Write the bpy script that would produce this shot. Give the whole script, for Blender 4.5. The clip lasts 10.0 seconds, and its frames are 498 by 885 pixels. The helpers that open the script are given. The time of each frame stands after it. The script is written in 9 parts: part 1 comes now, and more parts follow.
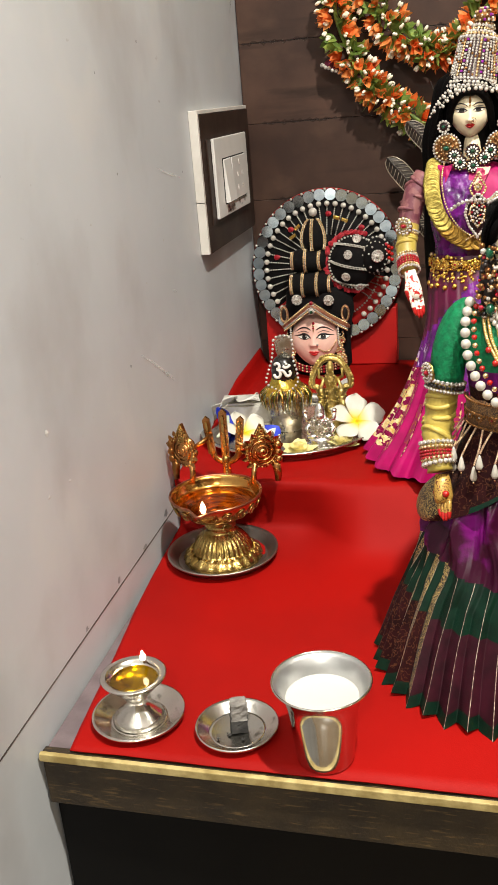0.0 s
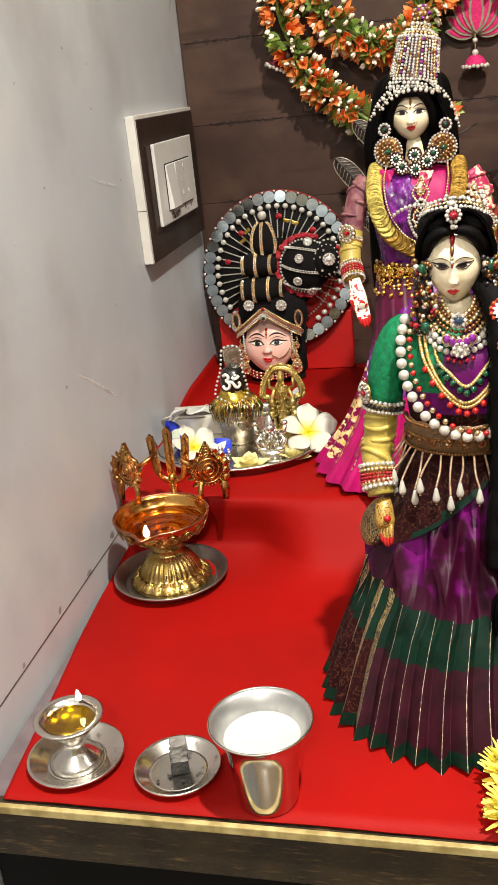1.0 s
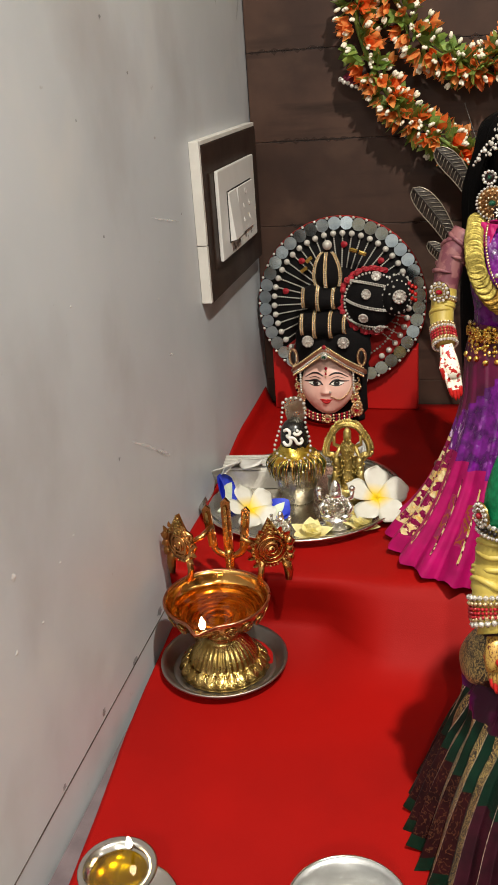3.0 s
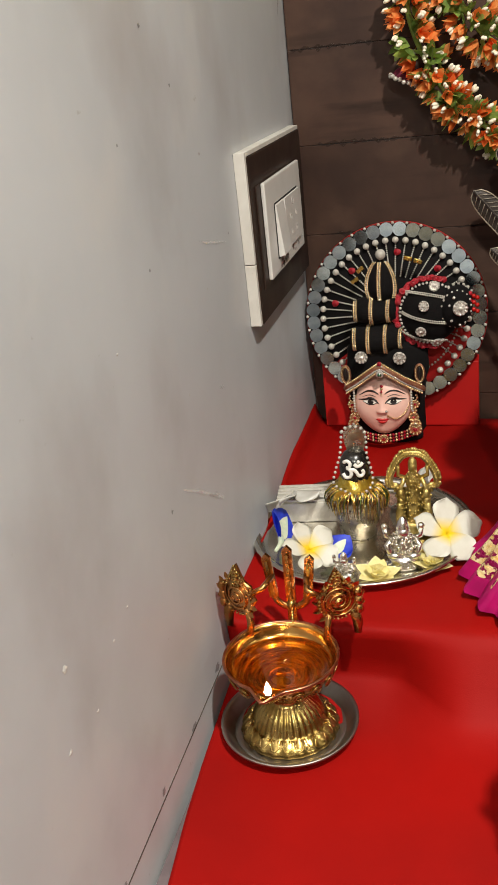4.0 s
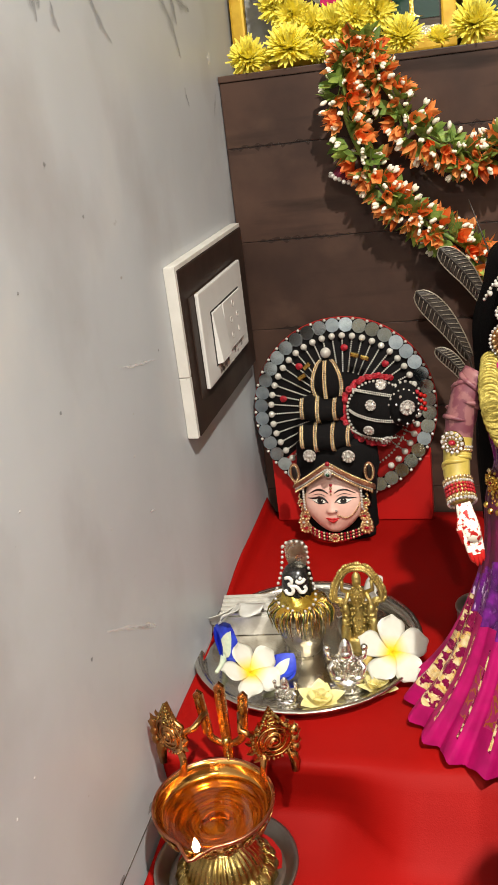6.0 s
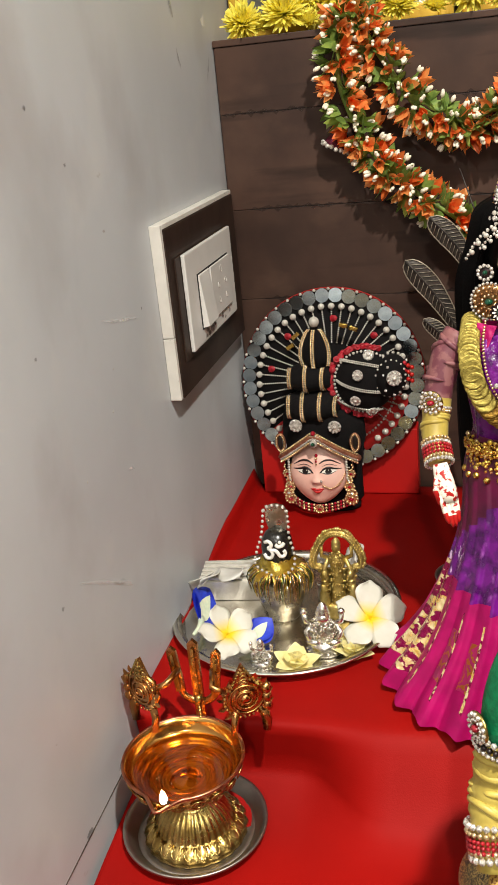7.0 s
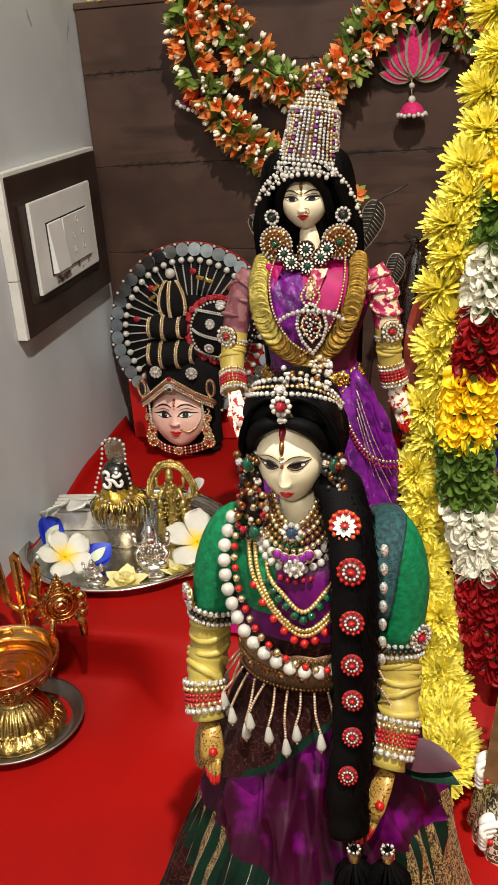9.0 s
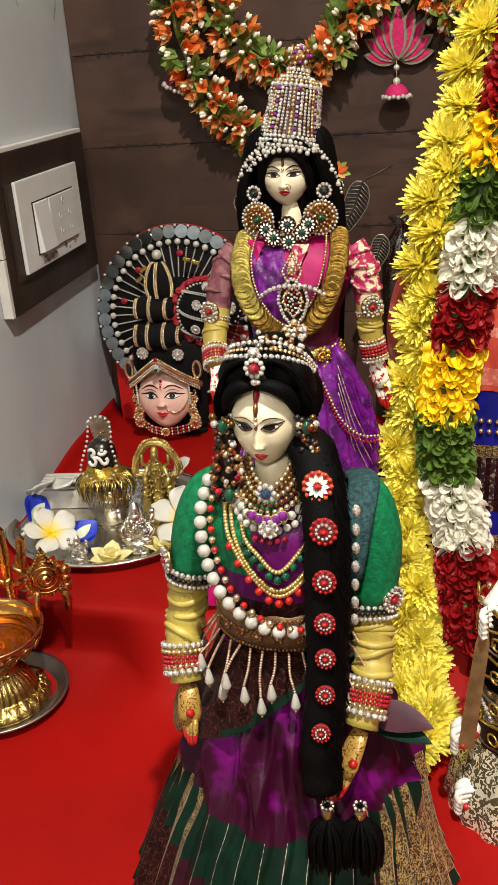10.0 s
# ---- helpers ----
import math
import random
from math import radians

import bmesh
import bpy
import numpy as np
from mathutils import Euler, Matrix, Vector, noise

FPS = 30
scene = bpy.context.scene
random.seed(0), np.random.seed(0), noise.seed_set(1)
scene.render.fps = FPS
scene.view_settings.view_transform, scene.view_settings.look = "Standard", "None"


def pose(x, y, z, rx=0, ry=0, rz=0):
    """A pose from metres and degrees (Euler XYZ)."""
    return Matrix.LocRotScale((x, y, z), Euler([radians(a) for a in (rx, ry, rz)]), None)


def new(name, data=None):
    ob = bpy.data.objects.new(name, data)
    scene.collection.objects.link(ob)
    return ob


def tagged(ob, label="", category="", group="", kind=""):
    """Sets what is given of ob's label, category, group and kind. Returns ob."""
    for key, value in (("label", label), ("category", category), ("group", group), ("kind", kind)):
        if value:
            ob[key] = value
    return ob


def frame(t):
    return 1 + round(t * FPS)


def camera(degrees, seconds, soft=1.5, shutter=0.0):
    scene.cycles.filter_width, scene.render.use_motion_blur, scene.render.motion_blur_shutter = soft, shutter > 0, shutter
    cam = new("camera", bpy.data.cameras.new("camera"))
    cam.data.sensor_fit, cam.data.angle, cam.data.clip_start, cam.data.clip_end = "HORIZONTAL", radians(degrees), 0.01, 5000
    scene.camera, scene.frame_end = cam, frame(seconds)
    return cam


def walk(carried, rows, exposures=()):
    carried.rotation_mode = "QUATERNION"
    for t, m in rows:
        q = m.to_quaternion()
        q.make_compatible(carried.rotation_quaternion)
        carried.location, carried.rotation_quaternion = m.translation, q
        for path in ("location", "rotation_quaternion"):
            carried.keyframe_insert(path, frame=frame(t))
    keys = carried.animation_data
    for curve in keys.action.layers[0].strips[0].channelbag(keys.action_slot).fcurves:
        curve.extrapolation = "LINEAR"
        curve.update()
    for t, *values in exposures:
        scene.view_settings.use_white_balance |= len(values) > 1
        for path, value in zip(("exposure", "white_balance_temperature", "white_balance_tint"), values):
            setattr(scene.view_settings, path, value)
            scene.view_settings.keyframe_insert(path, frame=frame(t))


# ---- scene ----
cam = camera(30.5, 10.0, soft=0.6)
METRES, EYE, TILT, LEAN, TURN = 0.65, 1.25, 0.0, 0.0, 14.4
ROWS = [
    (0.0, 0.0, 0.0, 0.0, -1.72, -20.61, 4.57),
    (0.5, 0.0313, 0.0095, -0.0101, -2.7, -21.35, 5.04),
    (1.0, 0.0573, 0.0548, 0.0164, -3.5, -21.32, 5.69),
    (1.5, 0.05, 0.1162, 0.0764, -3.3, -20.93, 5.44),
    (2.0, 0.0398, 0.1446, 0.093, -3.65, -20.67, 4.98),
    (3.5, -0.0239, 0.3161, 0.1007, -0.83, -23.53, 3.87),
    (4.0, -0.0334, 0.3764, 0.1225, -0.54, -23.35, 6.11),
    (4.5, -0.0129, 0.4269, 0.1795, -1.46, -22.31, 8.52),
    (5.0, 0.0321, 0.4708, 0.2124, -2.1, -20.86, 8.25),
    (6.5, 0.0549, 0.4487, 0.1806, -1.28, -21.02, 5.92),
    (7.0, 0.0716, 0.4435, 0.1567, -1.14, -21.41, 5.48),
    (7.5, 0.0788, 0.4499, 0.1469, -1.19, -21.77, 5.47),
    (8.0, 0.1354, 0.4104, 0.1481, -1.5, -22.3, 4.86),
    (8.5, 0.2048, 0.351, 0.1372, -2.77, -22.53, 4.26),
    (9.0, 0.2581, 0.3153, 0.1216, -3.12, -22.94, 4.14),
    (9.5, 0.27, 0.2993, 0.1112, -3.3, -23.22, 4.01),
    (10.0, 0.271, 0.2933, 0.1025, -3.42, -23.34, 3.92),
]
walk(cam, [(t, pose(0, 0, EYE, TILT, LEAN, TURN) @ pose(METRES * x, METRES * y, METRES * z, 90 + pitch, roll, yaw)) for t, x, y, z, yaw, pitch, roll in ROWS],
     [(0.0, 0.45), (1.0, 0.52), (2.2, 0.43), (3.4, 0.03), (4.0, 0.15), (4.4, 0.53), (5.2, 0.51), (6.5, 0.38), (7.5, 0.25), (8.5, 0.19), (9.2, 0.1), (10.0, 0.09)])

# ---- light ----
world = bpy.data.worlds.new("room_world")
scene.world = world
world.use_nodes = True
world.node_tree.nodes["Background"].inputs[0].default_value = (0.9, 0.95, 1.0, 1)
world.node_tree.nodes["Background"].inputs[1].default_value = 0.02


def lamp(x, y, z, power, size, color):
    data = bpy.data.lights.new("key_or_fill_lamp", "AREA")
    data.shape, data.size, data.energy, data.color = "DISK", size, power, color
    ob = new("key_or_fill_lamp", data)
    ob.location = (x, y, z)
    return ob


WARM = (1.0, 0.97, 0.885)
# first lamp follows the cast shadows; the other three are unseen added fills
KEY_AND_FILLS = [(0.29, 0.22, 34.0), (1.7, 0.26, 5.0), (0.12, -1.1, 23.0), (1.7, -1.1, 5.0)]
for lx, ly, lp in KEY_AND_FILLS:
    lamp(lx, ly, 2.384, lp, 0.055, WARM)

# ---- materials ----


def lin(h):
    c = [int(h[i:i + 2], 16) / 255 for i in (0, 2, 4)]
    return tuple(v / 12.92 if v <= 0.04045 else ((v + 0.055) / 1.055) ** 2.4 for v in c) + (1,)


def surface(name, a, b=None, rough=0.5, metal=0.0, scale=40.0, bump=0.0, bscale=200.0, low=0.35, high=0.65, coat=0.0, sheen=0.0, rvar=0.1, each=0.0, thin=0.0, spec=0.5):
    """A node material: two colours mixed by noise, varied roughness, fine relief."""
    m = bpy.data.materials.new(name)
    m.use_nodes = True
    t = m.node_tree
    n, k = t.nodes, t.links
    p = n["Principled BSDF"]
    p.inputs["Metallic"].default_value = metal
    p.inputs["Coat Weight"].default_value = coat
    p.inputs["Specular IOR Level"].default_value = spec
    p.inputs["Sheen Weight"].default_value = sheen
    co = n.new("ShaderNodeTexCoord")
    no = n.new("ShaderNodeTexNoise")
    no.inputs["Scale"].default_value, no.inputs["Detail"].default_value = scale, 6
    k.new(co.outputs["Object"], no.inputs["Vector"])
    r = n.new("ShaderNodeMapRange")
    r.inputs["From Min"].default_value, r.inputs["From Max"].default_value = low, high
    k.new(no.outputs["Fac"], r.inputs["Value"])
    mix = n.new("ShaderNodeMix")
    mix.data_type = "RGBA"
    k.new(r.outputs["Result"], mix.inputs["Factor"])
    mix.inputs["A"].default_value = lin(a)
    mix.inputs["B"].default_value = lin(b or a)
    out = mix.outputs["Result"]
    if each:
        info = n.new("ShaderNodeObjectInfo")
        hs = n.new("ShaderNodeHueSaturation")
        vr = n.new("ShaderNodeMapRange")
        vr.inputs["To Min"].default_value, vr.inputs["To Max"].default_value = 1 - each, 1 + each
        k.new(info.outputs["Random"], vr.inputs["Value"])
        k.new(vr.outputs["Result"], hs.inputs["Value"])
        k.new(out, hs.inputs["Color"])
        out = hs.outputs["Color"]
    k.new(out, p.inputs["Base Color"])
    rr = n.new("ShaderNodeMapRange")
    rr.inputs["To Min"].default_value, rr.inputs["To Max"].default_value = max(0.02, rough - rvar), rough + rvar
    k.new(no.outputs["Fac"], rr.inputs["Value"])
    k.new(rr.outputs["Result"], p.inputs["Roughness"])
    if bump:
        nb = n.new("ShaderNodeTexNoise")
        nb.inputs["Scale"].default_value, nb.inputs["Detail"].default_value = bscale, 4
        k.new(co.outputs["Object"], nb.inputs["Vector"])
        bp = n.new("ShaderNodeBump")
        bp.inputs["Strength"].default_value, bp.inputs["Distance"].default_value = bump, 0.002
        k.new(nb.outputs["Fac"], bp.inputs["Height"])
        k.new(bp.outputs["Normal"], p.inputs["Normal"])
    if thin:
        tr = n.new("ShaderNodeBsdfTranslucent")
        k.new(out, tr.inputs["Color"])
        ms = n.new("ShaderNodeMixShader")
        ms.inputs[0].default_value = thin
        k.new(p.outputs["BSDF"], ms.inputs[1])
        k.new(tr.outputs["BSDF"], ms.inputs[2])
        k.new(ms.outputs["Shader"], n["Material Output"].inputs["Surface"])
    return m


def glow(name, color, strength):
    m = bpy.data.materials.new(name)
    m.use_nodes = True
    p = m.node_tree.nodes["Principled BSDF"]
    p.inputs["Base Color"].default_value = lin(color)
    p.inputs["Emission Color"].default_value = lin(color)
    p.inputs["Emission Strength"].default_value = strength
    return m


def tinted(name, color, gloss=0.1):
    """A clear coloured liquid: see-through, with a fixed share of gloss."""
    m = bpy.data.materials.new(name)
    m.use_nodes = True
    n, k = m.node_tree.nodes, m.node_tree.links
    t, g, x = n.new("ShaderNodeBsdfTransparent"), n.new("ShaderNodeBsdfGlossy"), n.new("ShaderNodeMixShader")
    t.inputs["Color"].default_value = lin(color)
    g.inputs["Roughness"].default_value = 0.04
    x.inputs[0].default_value = gloss
    k.new(t.outputs[0], x.inputs[1])
    k.new(g.outputs[0], x.inputs[2])
    k.new(x.outputs[0], n["Material Output"].inputs["Surface"])
    return m


M = {}
M["wall"] = surface("grey_laminate", "b7b9bb", "adafb1", 0.42, scale=5.0, bump=0.06, bscale=60, spec=0.35)


def scuffs_or_sheen(m, color, scale, low, high):
    """Lays smeared marks over a material's colour; on purple silk they are painted sheen."""
    t = m.node_tree
    n, k = t.nodes, t.links
    p = n["Principled BSDF"]
    old = p.inputs["Base Color"].links[0].from_socket
    co = n.new("ShaderNodeTexCoord")
    mp = n.new("ShaderNodeMapping")
    mp.inputs["Scale"].default_value = scale
    mp.inputs["Rotation"].default_value = (0.35, 0, 0)
    no = n.new("ShaderNodeTexNoise")
    no.inputs["Scale"].default_value, no.inputs["Detail"].default_value = 1.0, 5
    k.new(co.outputs["Object"], mp.inputs["Vector"])
    k.new(mp.outputs["Vector"], no.inputs["Vector"])
    r = n.new("ShaderNodeMapRange")
    r.inputs["From Min"].default_value, r.inputs["From Max"].default_value = low, high
    k.new(no.outputs["Fac"], r.inputs["Value"])
    mix = n.new("ShaderNodeMix")
    mix.data_type = "RGBA"
    k.new(r.outputs["Result"], mix.inputs["Factor"])
    k.new(old, mix.inputs["A"])
    mix.inputs["B"].default_value = lin(color)
    k.new(mix.outputs["Result"], p.inputs["Base Color"])


def faint(name, color, share):
    """A thin film of colour that lets most of the surface under it through."""
    m = bpy.data.materials.new(name)
    m.use_nodes = True
    n, k = m.node_tree.nodes, m.node_tree.links
    t, x = n.new("ShaderNodeBsdfTransparent"), n.new("ShaderNodeMixShader")
    p = n["Principled BSDF"]
    p.inputs["Base Color"].default_value = lin(color)
    p.inputs["Roughness"].default_value = 0.8
    no, r = n.new("ShaderNodeTexNoise"), n.new("ShaderNodeMapRange")
    no.inputs["Scale"].default_value = 140
    r.inputs["To Min"].default_value, r.inputs["To Max"].default_value = share * 0.5, share * 1.5
    k.new(no.outputs["Fac"], r.inputs["Value"])
    k.new(r.outputs["Result"], x.inputs[0])
    k.new(t.outputs[0], x.inputs[1])
    k.new(p.outputs[0], x.inputs[2])
    k.new(x.outputs[0], n["Material Output"].inputs["Surface"])
    return m


scuffs_or_sheen(M["wall"], "989392", (3, 7, 5), 0.52, 0.85)
scuffs_or_sheen(M["wall"], "bdbcba", (9, 12, 8), 0.58, 0.85)
scuffs_or_sheen(M["wall"], "8e8680", (60, 42, 70), 0.72, 0.80)
M["seam"] = surface("seam_filler", "5e5650", "3a322d", 0.8, scale=30)
M["panel"] = surface("dark_laminate", "4c382f", "3a2a24", 0.45, scale=14, bump=0.08, bscale=70, each=0.1, spec=0.25)
scuffs_or_sheen(M["panel"], "574237", (9, 5, 14), 0.52, 0.75)
scuffs_or_sheen(M["panel"], "2c201b", (5, 9, 40), 0.55, 0.72)
M["joint"] = surface("panel_joint", "1d1512", "2a1f1a", 0.8)
M["plaster"] = surface("cream_plaster", "978a76", "8a7d68", 0.8, scale=4, bump=0.1, bscale=90)
M["ceiling"] = surface("white_ceiling", "e6e2d6", "dfd9cc", 0.9, scale=5)
M["floor"] = surface("floor_tile", "857460", "77664f", 0.3, scale=3)
M["cloth"] = surface("red_cloth", "960a05", "860804", 0.62, scale=6, bump=0.12, bscale=900, spec=0.13)
M["redpaper"] = surface("red_paper", "b81410", "a80f0b", 0.5, scale=8, bump=0.05, bscale=300)
M["soot"] = faint("soot", "3c3430", 0.09)
M["grime"] = faint("joint_grime", "120c0a", 0.35)
M["scorch"] = faint("scorch_brown", "5a3a2a", 0.4)
M["boxface"] = surface("dark_box_laminate", "352720", "2a1e19", 0.45, scale=20, bump=0.06, bscale=90, spec=0.25)
M["chipwhite"] = faint("bare_white_filler", "e4e0da", 0.6)
M["chipdark"] = faint("dark_speck", "4a4542", 0.4)
M["board"] = surface("dark_board", "362a18", "22190e", 0.55, scale=30, bump=0.5, bscale=240)
scuffs_or_sheen(M["board"], "5c482a", (60, 160, 500), 0.58, 0.72)
M["strip"] = surface("gold_edge_strip", "c4b078", "94804c", 0.5, metal=0.1, scale=70, bump=0.2, bscale=300)
# mauve stands for red light bounced from the cloth onto the wall
M["bounce_strip"] = surface("red_bounce_mauve", "6e6062", "5a4e50", 0.7, scale=40, bump=0.2, bscale=200)
M["palesmear"] = faint("pale_scuff", "e4e0da", 0.13)
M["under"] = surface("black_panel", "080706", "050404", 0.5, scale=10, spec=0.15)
M["steel"] = surface("stainless_steel", "e2dfd8", "cfcbc2", 0.2, metal=1.0, scale=25, bump=0.03, bscale=120)
scuffs_or_sheen(M["steel"], "8c8880", (90, 70, 90), 0.62, 0.72)
M["darksteel"] = surface("dull_steel", "aea8a0", "8e8880", 0.42, metal=1.0, scale=25, bump=0.05, bscale=140)
M["silver"] = surface("silver", "f2f0ea", "d8d4ca", 0.24, metal=1.0, scale=60, bump=0.25, bscale=320)
M["whitemetal"] = surface("whitish_ridged_metal", "e6e2d8", "c8c2b6", 0.35, metal=0.35, scale=60, bump=0.2, bscale=320)
M["oldsilver"] = surface("tarnished_silver", "d8d2c2", "a89e88", 0.28, metal=1.0, scale=80, bump=0.4, bscale=400)
M["rimcopper"] = surface("pink_copper_rim", "c88a6c", "a06048", 0.3, metal=1.0, scale=120)
M["brass"] = surface("brass", "c8ae6c", "94783e", 0.27, metal=1.0, scale=60, bump=0.15, bscale=260)
M["bronze"] = surface("copper_brass", "d09c60", "a06c3c", 0.26, metal=1.0, scale=40, bump=0.2, bscale=240)
M["gold"] = surface("gold", "ecca70", "c49c48", 0.22, metal=1.0, scale=90, bump=0.3, bscale=500)
M["idolbrass"] = surface("pale_cast_brass", "dcc47c", "a48c48", 0.36, metal=0.8, scale=90, bump=0.4, bscale=500)
M["palegold"] = surface("pale_gold", "e8cf6a", "c8a63c", 0.28, metal=0.9, scale=90, bump=0.3, bscale=500)
M["bowlgold"] = surface("polished_bowl", "f0c474", "c08440", 0.16, metal=1.0, scale=30, bump=0.1, bscale=120, rvar=0.05)
M["milk"] = surface("milk", "c0bdb6", "bab6ae", 0.3, scale=10)
M["oil"] = tinted("lamp_oil", "e8cc30", 0.08)
M["darkoil"] = tinted("amber_oil", "f8cc80", 0.07)
M["chrome"] = surface("polished_steel_tumbler", "dedad2", "cac6bd", 0.12, metal=1.0, scale=25, bump=0.02, bscale=90, rvar=0.05)
M["flame"] = glow("flame", "ffe6b0", 14.0)
M["wick"] = surface("cotton_wick", "5a3a20", "2c1c10", 0.9, scale=200)
M["char"] = surface("charcoal", "3a3836", "1c1a19", 0.95, scale=80, bump=0.8, bscale=300)
M["ash"] = surface("ash", "8f8a84", "5c5854", 0.95, scale=120, bump=0.8, bscale=300)
M["white"] = surface("white_plastic", "d2cfca", "c8c5bf", 0.35, scale=20, bump=0.03, bscale=80)
scuffs_or_sheen(M["white"], "8c7458", (60, 25, 40), 0.68, 0.80)
M["chippedwhite"] = surface("chipped_white_edge_band", "d0ccc4", "c2bdb4", 0.5, scale=30, bump=0.15, bscale=200)
scuffs_or_sheen(M["chippedwhite"], "6e6258", (160, 220, 90), 0.66, 0.72)
M["holewhite"] = surface("pale_socket_shutter", "dcd8d2", "b8b0a8", 0.4, scale=200)
M["socket"] = surface("socket_hole", "2a2624", "1a1716", 0.8)
M["black"] = surface("black_felt", "0a0808", "100d0d", 0.9, scale=200, bump=0.3, bscale=700, spec=0.2)

# ---- building helpers ----


class Shape:
    """Collects pieces of one mesh with a material for each face."""

    def __init__(self):
        self.v, self.f, self.m, self.s, self.names = [], [], [], [], []

    def slot(self, mat):
        if mat not in self.names:
            self.names.append(mat)
        return self.names.index(mat)

    def add(self, verts, faces, mat, smooth=True):
        o = len(self.v)
        self.v += [tuple(p) for p in verts]
        k = self.slot(mat)
        for f in faces:
            self.f.append([i + o for i in f])
            self.m.append(k)
            self.s.append(smooth)
        return self

    def ball(self, c, r, mat, n=8, rows=5, sx=1, sy=1, sz=1, m=None):
        vs, fs = [], []
        for i in range(1, rows):
            a = math.pi * i / rows
            for j in range(n):
                b = 2 * math.pi * j / n
                vs.append(Vector((r * sx * math.sin(a) * math.cos(b), r * sy * math.sin(a) * math.sin(b), r * sz * math.cos(a))))
        top, bot = len(vs), len(vs) + 1
        vs += [Vector((0, 0, r * sz)), Vector((0, 0, -r * sz))]
        for i in range(rows - 2):
            for j in range(n):
                k = (j + 1) % n
                fs.append((i * n + j, (i + 1) * n + j, (i + 1) * n + k, i * n + k))
        for j in range(n):
            k = (j + 1) % n
            fs.append((top, j, k))
            fs.append((bot, (rows - 2) * n + k, (rows - 2) * n + j))
        rot = m or Matrix.Identity(3)
        return self.add([rot @ p + Vector(c) for p in vs], fs, mat)

    def lathe(self, prof, mat, n=32, c=(0, 0, 0), sx=1, sy=1, m=None, wave=None, smooth=True, pick=None, arc=None):
        """Turns (r, z) round the axis; wave(a, r, z) gives a new r; pick(a, i) a material."""
        vs, fs = [], []
        rot = m or Matrix.Identity(3)
        cv = Vector(c)
        lo, hi = arc or (0, 2 * math.pi)
        full = arc is None
        cols = n if full else n + 1
        for r, z in prof:
            for j in range(cols):
                a = lo + (hi - lo) * j / n
                q = wave(a, r, z) if wave else r
                vs.append(rot @ Vector((q * sx * math.cos(a), q * sy * math.sin(a), z)) + cv)
        groups = {}
        for i in range(len(prof) - 1):
            for j in range(n):
                k = (j + 1) % cols
                f = (i * cols + j, i * cols + k, (i + 1) * cols + k, (i + 1) * cols + j)
                a = lo + (hi - lo) * (j + 0.5) / n
                groups.setdefault(pick(a, i) if pick else mat, []).append(f)
        o = len(self.v)
        self.v += [tuple(p) for p in vs]
        for g, faces in groups.items():
            s = self.slot(g)
            for f in faces:
                self.f.append([i + o for i in f])
                self.m.append(s)
                self.s.append(smooth)
        return self

    def tube(self, pts, r, mat, n=8, flat=1.0, cap=True, mats=None):
        """A round tube along points; r is a number or one for each point."""
        pts = [Vector(p) for p in pts]
        rs = r if isinstance(r, (list, tuple)) else [r] * len(pts)
        vs, fs = [], []
        up = Vector((0, 0, 1))
        side = None
        for i, p in enumerate(pts):
            d = (pts[min(i + 1, len(pts) - 1)] - pts[max(i - 1, 0)]).normalized()
            if side is None:
                side = d.cross(up if abs(d.z) < 0.9 else Vector((0, 1, 0))).normalized()
            side = (side - d * side.dot(d)).normalized()
            other = d.cross(side)
            for j in range(n):
                a = 2 * math.pi * j / n
                vs.append(p + side * (rs[i] * math.cos(a)) + other * (rs[i] * flat * math.sin(a)))
        if cap:
            vs += [pts[0], pts[-1]]
        e = len(pts) * n
        for i in range(len(pts) - 1):
            row = [(i * n + j, i * n + (j + 1) % n, (i + 1) * n + (j + 1) % n, (i + 1) * n + j) for j in range(n)]
            if mats:
                fs.append((mats[i], row))
            else:
                fs.append((mat, row))
        o = len(self.v)
        self.v += [tuple(p) for p in vs]
        if cap:
            fs.append((mats[0] if mats else mat, [(e, (j + 1) % n, j) for j in range(n)]))
            fs.append((mats[-1] if mats else mat, [(e + 1, e - n + j, e - n + (j + 1) % n) for j in range(n)]))
        for g, row in fs:
            s = self.slot(g)
            for f in row:
                self.f.append([i + o for i in f])
                self.m.append(s)
                self.s.append(True)
        return self

    def box(self, lo, hi, mat, bevel=0.0, m=None):
        bm = bmesh.new()
        bmesh.ops.create_cube(bm, size=1)
        for v in bm.verts:
            v.co = Vector([lo[i] + (hi[i] - lo[i]) * (v.co[i] + 0.5) for i in range(3)])
        if bevel:
            bmesh.ops.bevel(bm, geom=bm.edges[:], offset=bevel, segments=2, affect="EDGES", profile=0.6)
        if m:
            bm.transform(m)
        bm.verts.ensure_lookup_table()
        for i, v in enumerate(bm.verts):
            v.index = i
        self.add([v.co for v in bm.verts], [[v.index for v in f.verts] for f in bm.faces], mat, False)
        bm.free()
        return self

    def petal(self, m, length, width, mat, curl=0.0, cup=0.0, n=5, tip=0.8, blunt=False):
        """A leaf or petal along +x of the pose m, rising by curl, hollow by cup."""
        vs, fs = [], []
        for i in range(n + 1):
            u = i / n
            w = width * math.sin(math.pi * min(1, u ** tip * 0.97 + 0.03)) ** 0.8
            if blunt:
                w = width * min(1, 0.4 + 1.4 * u) * max(0.12, 1 - u ** 5) ** 0.5
            z = curl * u * u
            for s in (-1, 0, 1):
                vs.append(m @ Vector((length * u, s * w / 2, z + cup * abs(s) * w)))
        for i in range(n):
            for s in (0, 1):
                a = i * 3 + s
                fs.append((a, a + 3, a + 4, a + 1))
        return self.add(vs, fs, mat)

